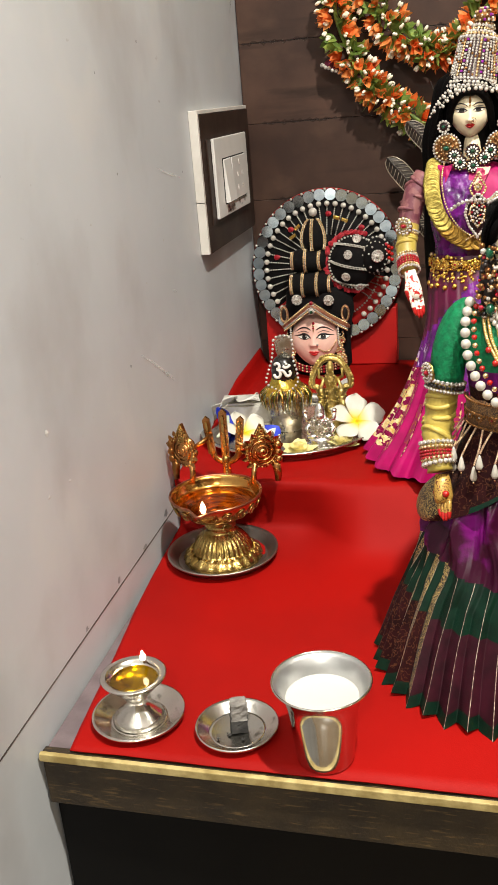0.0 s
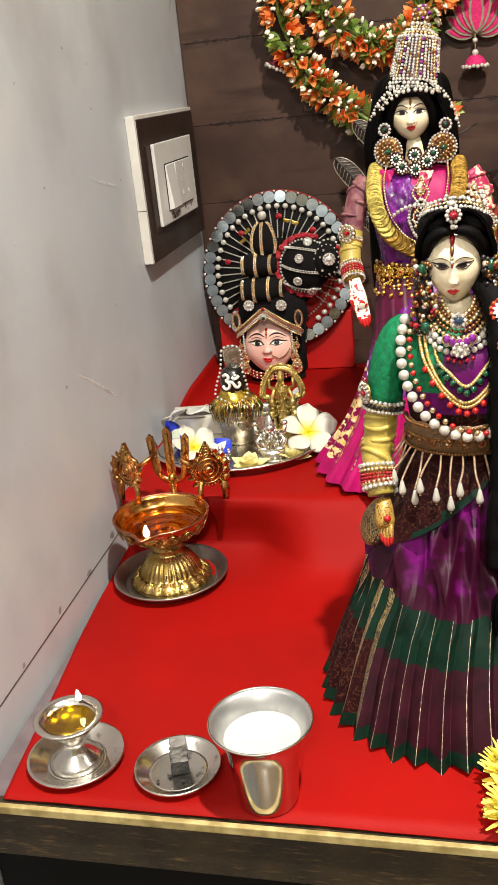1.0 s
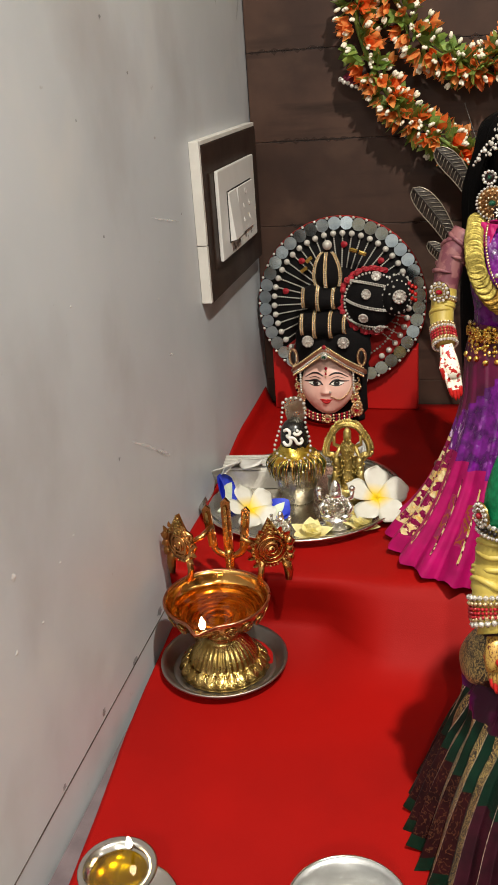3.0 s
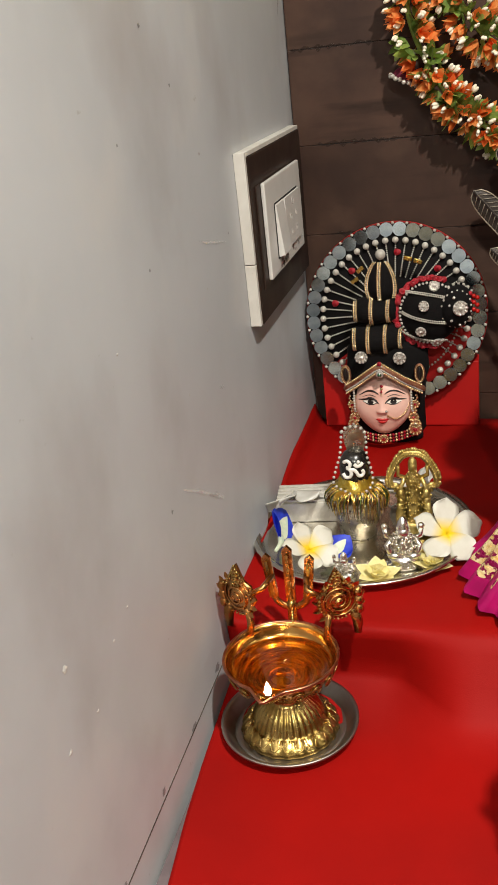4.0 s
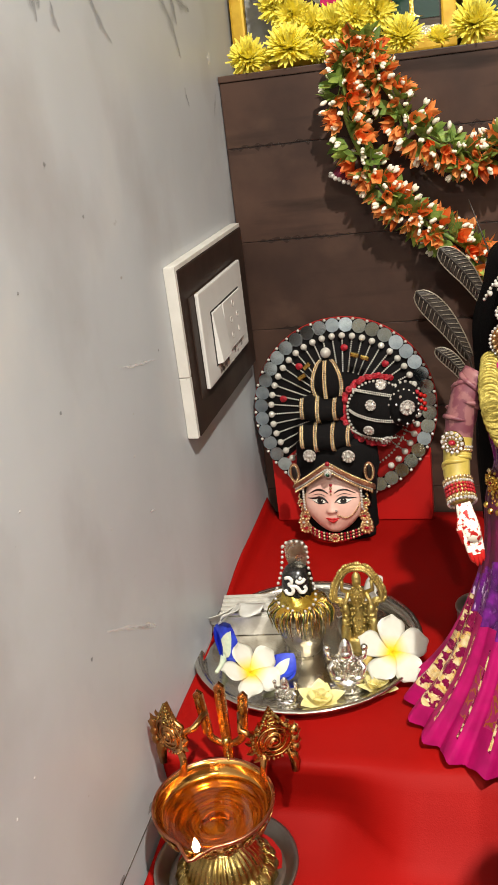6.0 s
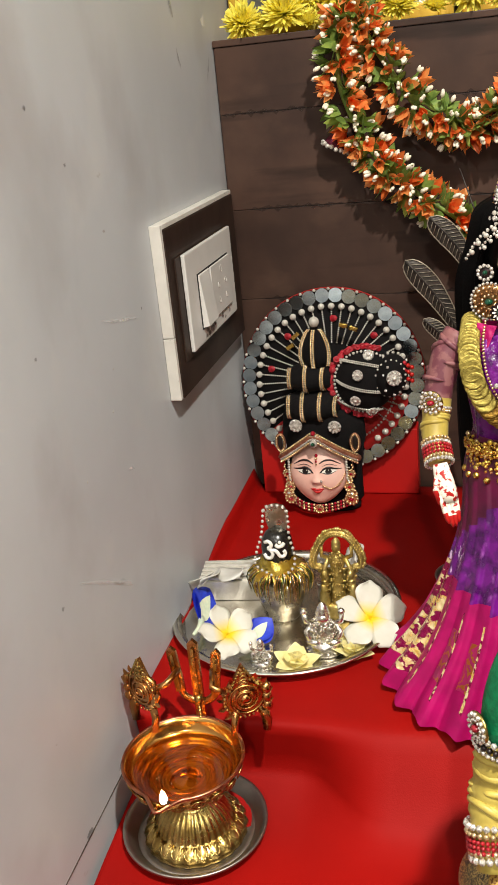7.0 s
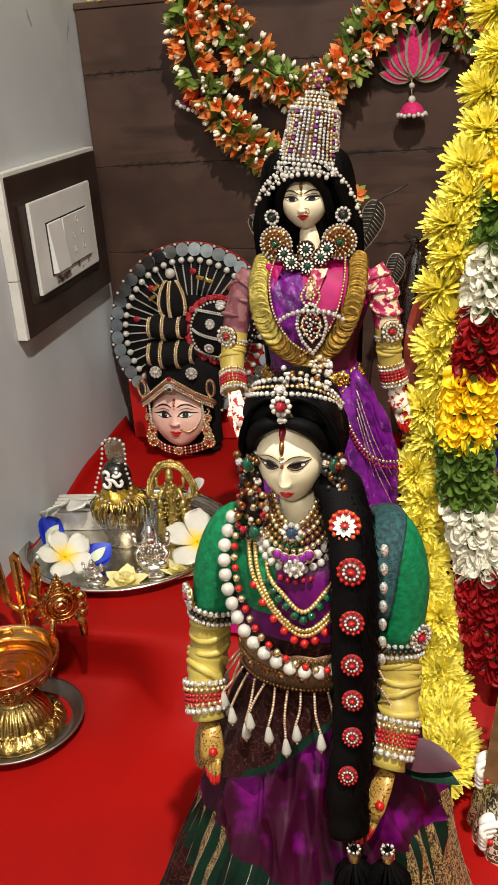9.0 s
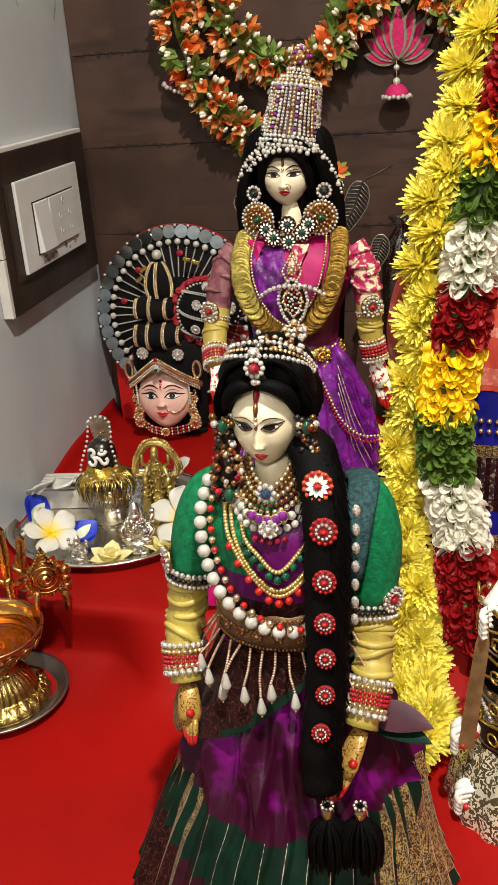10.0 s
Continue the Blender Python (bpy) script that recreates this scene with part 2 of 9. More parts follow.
    def ring(self, c, r, tube, mat, n=20, k=6, m=None):
        rot = m or Matrix.Identity(3)
        vs, fs = [], []
        for i in range(n):
            a = 2 * math.pi * i / n
            for j in range(k):
                b = 2 * math.pi * j / k
                q = r + tube * math.cos(b)
                vs.append(rot @ Vector((q * math.cos(a), q * math.sin(a), tube * math.sin(b))) + Vector(c))
        for i in range(n):
            for j in range(k):
                fs.append((i * k + j, ((i + 1) % n) * k + j, ((i + 1) % n) * k + (j + 1) % k, i * k + (j + 1) % k))
        return self.add(vs, fs, mat)

    def mesh(self, name):
        me = bpy.data.meshes.new(name)
        me.from_pydata(self.v, [], self.f)
        for nm in self.names:
            me.materials.append(M[nm])
        me.polygons.foreach_set("material_index", self.m)
        me.polygons.foreach_set("use_smooth", self.s)
        me.update()
        return me


def part(name, shape, parent=None, label="", at=None):
    ob = new(name, shape.mesh(name))
    if at is not None:
        ob.matrix_basis = at
    ob.parent = parent
    if label:
        ob["label"] = label
    return ob


def thing(name, label, category, group="", kind="", at=None):
    ob = new(name)
    if at is not None:
        ob.matrix_basis = at
    ob.empty_display_size = 0.01
    return tagged(ob, label, category, group, kind)


def solid(name, shape, label, category, group="", kind="", at=None):
    return tagged(part(name, shape, None, "", at), label, category, group, kind)


def curve(pts, n):
    """A smooth line through points, as n + 1 points."""
    pts = [Vector(p) for p in pts]
    pts = [2 * pts[0] - pts[1]] + pts + [2 * pts[-1] - pts[-2]]
    out = []
    segs = len(pts) - 3
    for i in range(n + 1):
        u = min(i / n * segs, segs - 1e-6)
        k = int(u)
        t = u - k
        p0, p1, p2, p3 = pts[k:k + 4]
        out.append(0.5 * (2 * p1 + (p2 - p0) * t + (2 * p0 - 5 * p1 + 4 * p2 - p3) * t * t + (3 * p1 - p0 - 3 * p2 + p3) * t ** 3))
    return out


# ---- structure ----
WALL, BACK, LOW, HIGH, TOPZ = -0.316, 1.357, 0.80, 0.862, 1.393
RNG = random.Random(7)
STREAKS = [((0.891, 1.463), (0.904, 1.439), 0.005), ((0.928, 1.452), (0.937, 1.433), 0.004), ((0.992, 1.468), (1.037, 1.428), 0.004), ((1.174, 1.478), (1.224, 1.42), 0.007), ((1.216, 1.481), (1.272, 1.46), 0.006), ((1.222, 1.392), (1.228, 1.372), 0.0025), ((1.336, 1.384), (1.323, 1.358), 0.002), ((0.896, 1.478), (0.913, 1.448), 0.009), ((1.178, 1.507), (1.227, 1.451), 0.01)]
CHIPS = [(0.607, 1.022, 0.0036, "chipwhite"), (0.633, 0.971, 0.0018, "chipwhite"), (0.67, 0.996, 0.0014, "chipwhite"), (0.951, 1.149, 0.0016, "chipwhite"), (0.749, 1.16, 0.0014, "chipwhite"), (0.938, 1.117, 0.0016, "chipwhite"), (0.799, 1.019, 0.0026, "chipdark"), (0.697, 1.003, 0.0016, "chipwhite"), (1.328, 1.418, 0.01, "chipwhite"), (0.874, 1.352, 0.0026, "chipdark"), (0.922, 1.311, 0.0022, "chipdark"), (0.827, 1.195, 0.0022, "chipdark"), (0.803, 1.282, 0.002, "chipdark"), (0.871, 1.085, 0.0014, "chipwhite"), (1.032, 1.179, 0.002, "chipdark"), (0.594, 0.974, 0.003, "chipwhite"), (0.7, 0.841, 0.005, "chipdark"), (0.62, 0.838, 0.004, "chipdark"), (0.775, 0.837, 0.006, "chipdark"), (0.845, 0.842, 0.007, "chipdark")]
SCRATCHES = [((0.83, 1.022), (0.922, 0.967), 0.002), ((0.885, 0.991), (0.922, 0.967), 0.0022), ((0.943, 1.191), (1.02, 1.173), 0.0015), ((0.951, 1.062), (0.963, 1.056), 0.0014)]

west = solid("wall_west", Shape().box((WALL - 0.12, -2.2, 0), (WALL, 1.75, 2.4), "wall"), "grey laminate wall with soot streaks and a dark seam", "wall", kind="structure")
part("seam", Shape().box((WALL - 0.001, -2.2, 0.8330), (WALL + 0.0004, BACK, 0.8343), "seam"), west, "dark joint line")


def smear(name, mat, a, b, w, label=""):
    """A thin tapering mark on the wall from (y, z) to (y, z), in two faint layers."""
    sh = Shape()
    u = Vector((0, b[0] - a[0], b[1] - a[1]))
    side = Vector((0, -u.z, u.y)).normalized()
    for lay, (q, lift) in enumerate(((1.0, 0.0004), (0.62, 0.0007), (0.3, 0.001))):
        vs, fs = [], []
        for k in range(13):
            t = k / 12
            p = Vector((WALL + lift, a[0], a[1])) + u * t + side * (w * 0.5 * math.sin(t * 5 + a[0] * 90))
            ww = w * q * (0.15 + math.sin(math.pi * t) ** 0.7) * (1 + 0.3 * math.sin(t * 17 + a[1] * 50))
            vs += [p - side * ww, p + side * ww]
        sh.add(vs, [(2 * k, 2 * k + 1, 2 * k + 3, 2 * k + 2) for k in range(12)], mat)
    return part(name, sh, west, label)


for a, b, w in STREAKS:
    smear("soot_streak", "soot", a, b, w, "faint grey soot streak")
for y, z, r, mat in CHIPS:
    sh = Shape()
    g = random.Random(int(y * 1000))
    n = 9
    ring = [(WALL + 0.0005, y + r * g.uniform(0.5, 1.2) * math.cos(2 * math.pi * k / n), z + r * g.uniform(0.4, 0.9) * math.sin(2 * math.pi * k / n)) for k in range(n)]
    sh.add(ring + [(WALL + 0.0009, y, z)], [(k, (k + 1) % n, n) for k in range(n)], mat, False)
    part("paint_chip", sh, west, "small chipped spot")
for a, b, w in SCRATCHES:
    smear("scratch", "palesmear", a, b, w, "pale scratch")
solid("wall_north", Shape().box((WALL, 1.63, 0), (2.6, 1.75, 2.4), "plaster"), "cream wall behind the shelf", "wall", kind="structure")
# unseen walls, floor and ceiling, added to close the room and bounce light
solid("wall_east", Shape().box((2.6, -2.2, 0), (2.72, 1.75, 2.4), "plaster"), "unseen cream room wall, added for bounce light", "wall", kind="structure")
solid("wall_south", Shape().box((WALL - 0.12, -2.32, 0), (2.72, -2.2, 2.4), "plaster"), "unseen cream room wall, added for bounce light", "wall", kind="structure")
solid("floor", Shape().box((WALL - 0.12, -2.32, -0.1), (2.72, 1.75, 0), "floor"), "unseen beige floor, added to close the room", "floor", kind="structure")
solid("ceiling", Shape().box((WALL - 0.12, -2.32, 2.4), (2.72, 1.75, 2.5), "ceiling"), "unseen white ceiling, added for bounce light", "ceiling", kind="structure")

cab = thing("wall_back_panel", "dark brown laminate panel wall with joints below the shelf", "wall", kind="structure")
part("backing", Shape().box((WALL + 0.001, BACK + 0.004, 0), (1.5, 1.628, TOPZ), "joint"), cab)
part("shelf_edge", Shape().box((WALL + 0.0005, BACK - 0.002, TOPZ), (1.5, 1.629, TOPZ + 0.007), "panel", 0.001), cab)
z = TOPZ
row = 0
while z > 0.75:
    x = WALL + 0.001
    first = True
    while x < 1.5:
        w = (0.42, 0.66, 0.3, 0.55, 0.7, 0.36)[row % 6] if first else 0.62
        x2 = min(x + w, 1.5)
        h = 0.1065 if row else 0.071
        part("panel_board", Shape().box((x + 0.0004, BACK, z - h), (x2 - 0.0004, BACK + 0.0045, z - 0.0005), "panel", 0.0006), cab)
        x, first = x2, False
    z -= 0.1065 if row else 0.071
    row += 1

g = random.Random(31)
for k in range(4):
    zz = TOPZ - 0.071 - 0.1065 * k
    for q in range(3):
        x0 = WALL + 0.004 + g.uniform(0, 0.03) + 0.16 * q
        ln = g.uniform(0.09, 0.17)
        up = [g.uniform(0.0006, 0.0036) * (g.random() < 0.6) + 0.0007 for i in range(25)]
        dn = [g.uniform(0.0006, 0.0045) * (g.random() < 0.5) + 0.0007 for i in range(25)]
        vs = [(x0 + ln * i / 24, BACK - 0.0004, zz + (up[i] if 0 < i < 24 else 0)) for i in range(25)] + [(x0 + ln * i / 24, BACK - 0.0004, zz - (dn[i] if 0 < i < 24 else 0)) for i in range(25)]
        part("joint_smear", Shape().add(vs, [(i, i + 25, i + 26, i + 1) for i in range(24)], "grime"), cab, "dark grime along the joint")

table = thing("altar_table", "dark brown wooden altar table with a gold edge strip", "table")
SHEAR = Matrix(((1, 0, 0, 0), (-0.0253, 1, 0, 0), (0, 0, 1, 0), (0, 0, 0, 1)))


def cloth_left(y):
    """Where the cloth and the tabletop end beside the wall: a narrow gap stays open at the front."""
    return -0.306 - 0.0092 * min(1, max(0, (y - 0.51) / 0.2)) + 0.0006 * math.sin(y * 31) + 0.016 * max(0, 1 - (y - 0.5) / 0.36)


BOARD = 0.048
edge = [(cloth_left(y) + 0.001, y) for y in (0.519, 0.58, 0.64, 0.70, 0.76, 0.82, 0.88, 1.0, 1.2, BACK - 0.004)] + [(1.284, BACK - 0.004), (1.284, 0.502)]
n = len(edge)
part("tabletop", Shape().add([(x, y, LOW - 0.0005) for x, y in edge] + [(x, y, LOW - 0.02) for x, y in edge], [list(range(n - 1, -1, -1)), list(range(n, 2 * n))] + [(i, (i + 1) % n, (i + 1) % n + n, i + n) for i in range(n)], "board", False), table)
part("front_board", Shape().box((0.002, 0.0045, LOW - BOARD), (1.6, 0.0125, LOW - 0.0005), "board", 0.001, Matrix.Translation((WALL, 0.5055, 0)) @ SHEAR), table, "dark grained front board")
part("edge_strip", Shape().box((0.002, 0, LOW - 0.0052), (1.6, 0.0043, LOW + 0.0015), "strip", 0.0008, Matrix.Translation((WALL, 0.5055, 0)) @ SHEAR), table, "worn gold edge strip")
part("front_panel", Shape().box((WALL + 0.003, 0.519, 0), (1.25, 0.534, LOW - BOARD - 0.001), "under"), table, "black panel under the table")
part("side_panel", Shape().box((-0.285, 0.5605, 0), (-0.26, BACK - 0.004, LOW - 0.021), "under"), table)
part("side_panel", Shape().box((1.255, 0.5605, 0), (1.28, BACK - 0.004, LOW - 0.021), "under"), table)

# added strip beside the cloth, its colour imitating the wall in red bounce
bounce_strip = [(cloth_left(y) + 0.0008, y) for y in (0.521, 0.58, 0.64, 0.70, 0.76, 0.82, 0.86)] + [(WALL + 0.002, 0.86), (WALL + 0.002, 0.521)]
n = len(bounce_strip)
part("gap_filler", Shape().add([(x, y, LOW - 0.004) for x, y in bounce_strip] + [(x, y, LOW - 0.010) for x, y in bounce_strip], [list(range(n - 1, -1, -1)), list(range(n, 2 * n))] + [(i, (i + 1) % n, (i + 1) % n + n, i + n) for i in range(n)], "bounce_strip", False), table, "added strip by the wall, coloured for red bounce off the cloth")

solid("raised_platform", Shape().box((WALL + 0.004, 0.899, LOW), (1.25, BACK - 0.003, HIGH - 0.002), "board", 0.002), "raised wooden step under the red cloth", "platform")


def red_cloth():
    prof = [(0.5125, LOW + 0.001)] + [(0.52 + i * 0.02, LOW + 0.001) for i in range(15)] + [(0.884, LOW + 0.003), (0.890, LOW + 0.012), (0.887, LOW + 0.03),
            (0.884, LOW + 0.05), (0.882, HIGH - 0.003), (0.886, HIGH)] + [(0.896 + i * 0.0206, HIGH) for i in range(23)]
    vs, fs = [], []
    cols = 90
    for i, (y, zz) in enumerate(prof):
        left = cloth_left(y)
        for j in range(cols + 1):
            u = j / cols
            x = left + (0.9 - left) * u ** 1.3
            dz = 0.0011 * (noise.noise(Vector((x * 9, y * 9, 1))) + 0.6) + 0.0008 * noise.noise(Vector((x * 30, y * 22, 4)))
            dy = 0.0
            if 0.881 < y < 0.893 and zz < HIGH - 0.001:
                near = min(1, max(0, (x + 0.172) / 0.07))
                dy = 0.003 * noise.noise(Vector((x * 12, zz * 8, 7))) * near - (0.001 + 0.062 * near * near * (3 - 2 * near)) * (HIGH - zz) / (HIGH - LOW)
            rise = 0.003 * min(1, max(0, (y - 0.70) / 0.15)) + 0.021 * min(1, max(0, (y - 1.04) / 0.16))
            curl = rise * max(0, 1 - (x - left) / 0.011) ** 1.4
            vs.append((x, y + dy - (0.0253 * (x - WALL) if y < 0.515 else 0), zz + max(0, dz) + curl))
    for i in range(len(prof) - 1):
        for j in range(cols):
            a = i * (cols + 1) + j
            fs.append((a, a + 1, a + cols + 2, a + cols + 1))
    ob = solid("red_cloth", Shape().add(vs, fs, "cloth"), "bright red cloth spread over the altar table and step", "cloth")
    s = ob.modifiers.new("thickness", "SOLIDIFY")
    s.thickness, s.offset = 0.001, 1
    return ob


red_cloth()


# fixtures out of view, one for the key lamp and each added fill
for lx, ly, lp in KEY_AND_FILLS:
    dl = thing("key_or_fill_light", "unseen round white ceiling light, key and added fills", "lamp", group="ceiling downlights", at=pose(lx, ly, 2.4))
    part("trim_ring", Shape().lathe([(0.08, -0.001), (0.1, -0.001), (0.103, -0.006), (0.1, -0.011), (0.085, -0.012), (0.08, -0.008)], "white", 40), dl)
    part("diffuser", Shape().lathe([(0.0, -0.004), (0.08, -0.004)], "white", 40), dl)


def switch_box():
    """Wall box with a dark face and a white switch plate, on the left wall."""
    t = thing("switch_box", "dark wall box with white edges and a white switch plate", "switch")
    y0, y1, z0, z1, x1 = 1.076, BACK - 0.025, 1.0775, 1.2425, -0.3040
    part("edge_band", Shape().box((WALL + 0.0003, y0, z0), (x1 - 0.001, y0 + 0.006, z0 + 0.0605), "chippedwhite", 0.0006)
         .box((WALL + 0.0003, y0, z0 + 0.0613), (x1 - 0.001, y0 + 0.006, z1), "chippedwhite", 0.0006)
         .box((WALL + 0.0003, y0 + 0.0065, z1 - 0.0045), (x1 - 0.001, y1, z1), "chippedwhite", 0.0006), t, "white edge band of the box")
    part("face", Shape().box((WALL + 0.0005, y0 + 0.0064, z0), (x1, y1, z1 - 0.0049), "boxface", 0.0006), t, "dark brown laminate face")
    part("mount", Shape().box((x1 + 0.0002, 1.0985, 1.1085), (x1 + 0.0016, 1.2855, 1.2085), "boxface", 0.0007), t, "dark mounting plate behind the switch")
    part("gasket", Shape().box((x1 + 0.0016, 1.116, 1.119), (x1 + 0.0022, 1.279, 1.204), "socket", 0.0002), t)
    plate = part("plate", Shape().box((x1 + 0.002, 1.114, 1.114), (x1 + 0.0062, 1.285, 1.209), "white", 0.0014), t, "white plastic switch plate")
    xp = x1 + 0.0062
    part("insert_frame", Shape().box((xp, 1.1455, 1.128), (xp + 0.0006, 1.2615, 1.184), "socket", 0.0002), plate)
    part("rocker", Shape().add([(xp + 0.0006, 1.148, 1.1295), (xp + 0.0006, 1.1855, 1.1295), (xp + 0.0006, 1.1855, 1.1825), (xp + 0.0006, 1.148, 1.1825),
                               (xp + 0.0068, 1.149, 1.131), (xp + 0.0068, 1.1845, 1.131), (xp + 0.0016, 1.1845, 1.1815), (xp + 0.0016, 1.149, 1.1815)],
                              [(4, 5, 6, 7), (0, 1, 5, 4), (1, 2, 6, 5), (2, 3, 7, 6), (3, 0, 4, 7), (0, 3, 2, 1)], "white", False), plate, "white rocker switch pressed at the top")
    sock = part("socket", Shape().box((xp + 0.0006, 1.187, 1.1295), (xp + 0.0026, 1.2603, 1.1825), "white", 0.0008), plate, "white socket with five holes")
    for hy, hz, hr in ((1.225, 1.174, 0.0042), (1.212, 1.159, 0.0034), (1.239, 1.159, 0.0034), (1.212, 1.143, 0.0034), (1.239, 1.143, 0.0034)):
        part("socket_hole", Shape().lathe([(0, 0.0002), (hr * 0.8, 0.0002), (hr * 0.85, 0.0004), (hr, 0.0003), (hr, -0.001)], "holewhite", 14, (xp + 0.0026, hy, hz), m=pose(0, 0, 0, 0, 90, 0).to_3x3()), sock)
    g = random.Random(14)
    for k in range(16):
        yy, zz, r = g.uniform(1.15, 1.255), g.uniform(1.1175, 1.1275), g.uniform(0.002, 0.005)
        ring = [(xp + 0.0003, yy + r * g.uniform(0.7, 1.3) * math.cos(2 * math.pi * q / 8), zz + r * g.uniform(0.4, 0.9) * math.sin(2 * math.pi * q / 8)) for q in range(8)]
        part("scorch_mark", Shape().add(ring, [list(range(8))], "scorch"), plate, "brown scorch stain")
    return t


switch_box()

# ---- vessels ----


def dish(name, label, x, y, z, r, h, mat, lip=0.002, foot=0.6):
    t = thing(name, label, "plate", at=pose(x, y, z))
    part("base", Shape().lathe([(0, 0.0012), (r * foot, 0.001), (r * (foot + 0.06), 0.0016), (r * (foot + 0.07), 0), (0, 0)], mat, 56), t)
    part("rim", Shape().lathe([(r * (foot + 0.06), 0.0016), (r * 0.93, h * 0.9), (r * 0.97, h), (r, h), (r, h - lip), (r * 0.95, h - lip * 1.3), (r * (foot + 0.07), 0)], mat, 56), t)
    return t


def flame(parent, x, y, z, h, lean=0.0):
    part("wick", Shape().tube([(x, y + 0.008, z - 0.006), (x, y + 0.002, z - 0.003), (x, y, z + 0.002)], 0.0011, "wick", 6), parent)
    r = h * 0.24
    part("flame", Shape().lathe([(0, 0), (r * 0.7, h * 0.1), (r, h * 0.3), (r * 0.8, h * 0.55), (r * 0.35, h * 0.85), (0, h)], "flame", 14, (x, y, z)), parent, "small yellow-white flame")


TOP = LOW + 0.0025
HTOP = HIGH + 0.0025

# brass lamp on its plate
LX, LY = -0.249, 0.822
dish("steel_plate", "dull stainless steel plate under the brass lamp", LX, LY, TOP, 0.058, 0.011, "darksteel", foot=0.75)


def brass_lamp():
    t = thing("brass_lamp", "brass oil lamp with conch, trident and discus emblems, lit", "lamp", at=pose(LX, LY, TOP + 0.0013))

    def ribs(a, r, z):
        if z < 0.0125:
            return r * (1 + 0.018 * math.cos(22 * a) * (1 if z > 0.001 else 0))
        return r * (1 + 0.035 * math.cos(34 * a) * (1 if z < 0.031 else 0))
    foot = Shape().lathe([(0, 0), (0.0435, 0), (0.0445, 0.002), (0.043, 0.0055), (0.038, 0.010), (0.0335, 0.0115), (0.0325, 0.013), (0.031, 0.0165), (0.026, 0.0245), (0.0185, 0.0315), (0.015, 0.034), (0.0175, 0.037), (0.0175, 0.039), (0.013, 0.041), (0.0125, 0.046)],
                         "brass", 136, sx=0.93, sy=0.93, wave=ribs)
    base = part("base", foot, t, "ribbed and embossed brass foot")
    loops = Shape()
    for i in range(22):
        a = 2 * math.pi * i / 22
        for w, q in ((0.0048, 0.0007), (0.0024, 0.0006)):
            loops.tube([(0.93 * (0.0345 + (w * 1.7) * math.sin(b)) * math.cos(a + w / 0.039 * math.cos(b)), 0.93 * (0.0345 + (w * 1.7) * math.sin(b)) * math.sin(a + w / 0.039 * math.cos(b)), 0.0118 - (w * 1.7) * math.sin(b) * 0.72) for b in [math.pi * k / 6 for k in range(7)]], q, "brass", 5)
    tagged(part("scroll_work", loops, base), kind="stuff")
    bx, by, bz = -0.001, -0.003, 0.046
    out = [(0.012, 0), (0.020, 0.0018), (0.030, 0.006), (0.0395, 0.0135), (0.0447, 0.022), (0.0468, 0.028)]
    inn = [(0.0472, 0.0290), (0.0455, 0.0292), (0.0442, 0.0255), (0.0425, 0.02), (0.039, 0.016), (0.0378, 0.0162), (0.036, 0.0125), (0.031, 0.010), (0.0295, 0.0106), (0.027, 0.0088), (0.021, 0.0078), (0.0195, 0.0084), (0.017, 0.0072), (0.009, 0.007), (0.007, 0.009), (0, 0.0095)]

    def lip(a, r, z):
        # the wall is drawn out to a pouring lip at the front
        off = math.degrees(a) % 360 - 268
        k = max(0.0, 1 - abs(off) / 19) ** 1.5 * min(1, max(0, (z - 0.012) / 0.014))
        return r * (1 + 0.30 * k)
    bowl = part("bowl", Shape().lathe(out + inn, "bronze", 120, (bx, by, bz), wave=lip, pick=lambda a, i: "bronze" if i < len(out) + 1 else "bowlgold"), t, "copper-coloured brass bowl with a pouring lip")
    part("rim", Shape().tube([(bx + lip(a, 0.0466, 0.0288) * math.cos(a), by + lip(a, 0.0466, 0.0288) * math.sin(a), bz + 0.0288) for a in [2 * math.pi * k / 120 for k in range(121)]], 0.0013, "rimcopper", 7, cap=False), bowl)
    scroll = Shape()
    for i in range(18):
        a = 2 * math.pi * i / 18
        for w in (0.0052, 0.0028):
            scroll.tube([((0.0442 + w * 0.35 * math.sin(b)) * math.cos(a + w / 0.044 * math.cos(b)), (0.0442 + w * 0.35 * math.sin(b)) * math.sin(a + w / 0.044 * math.cos(b)), 0.0185 + w * 0.9 * math.sin(b)) for b in [2 * math.pi * k / 10 for k in range(11)]], 0.0007, "brass", 5)
    tagged(part("scroll_work", scroll, bowl, at=pose(bx, by, bz)), kind="stuff")
    part("oil", Shape().lathe([(0, 0.0185), (0.0415, 0.0185)], "darkoil", 48, (bx, by, bz), 0.97, 0.97), t, "amber lamp oil")
    flame(t, bx + 0.001, by - 0.0500, bz + 0.0285, 0.013)
    return t


def emblem_plate(outline, depth, mat, at, centre=(0, 0)):
    """A thick cut-out in the x-z plane."""
    sh = Shape()
    n = len(outline)
    vs = [at @ Vector((px, -depth / 2, pz)) for px, pz in outline] + [at @ Vector((px, depth / 2, pz)) for px, pz in outline]
    vs += [at @ Vector((centre[0], -depth * 0.8, centre[1])), at @ Vector((centre[0], depth * 0.8, centre[1]))]
    fs = []
    for i in range(n):
        k = (i + 1) % n
        fs += [(i, k, k + n, i + n), (2 * n, k, i), (2 * n + 1, i + n, k + n)]
    return sh.add(vs, fs, mat, False)


lampo = brass_lamp()


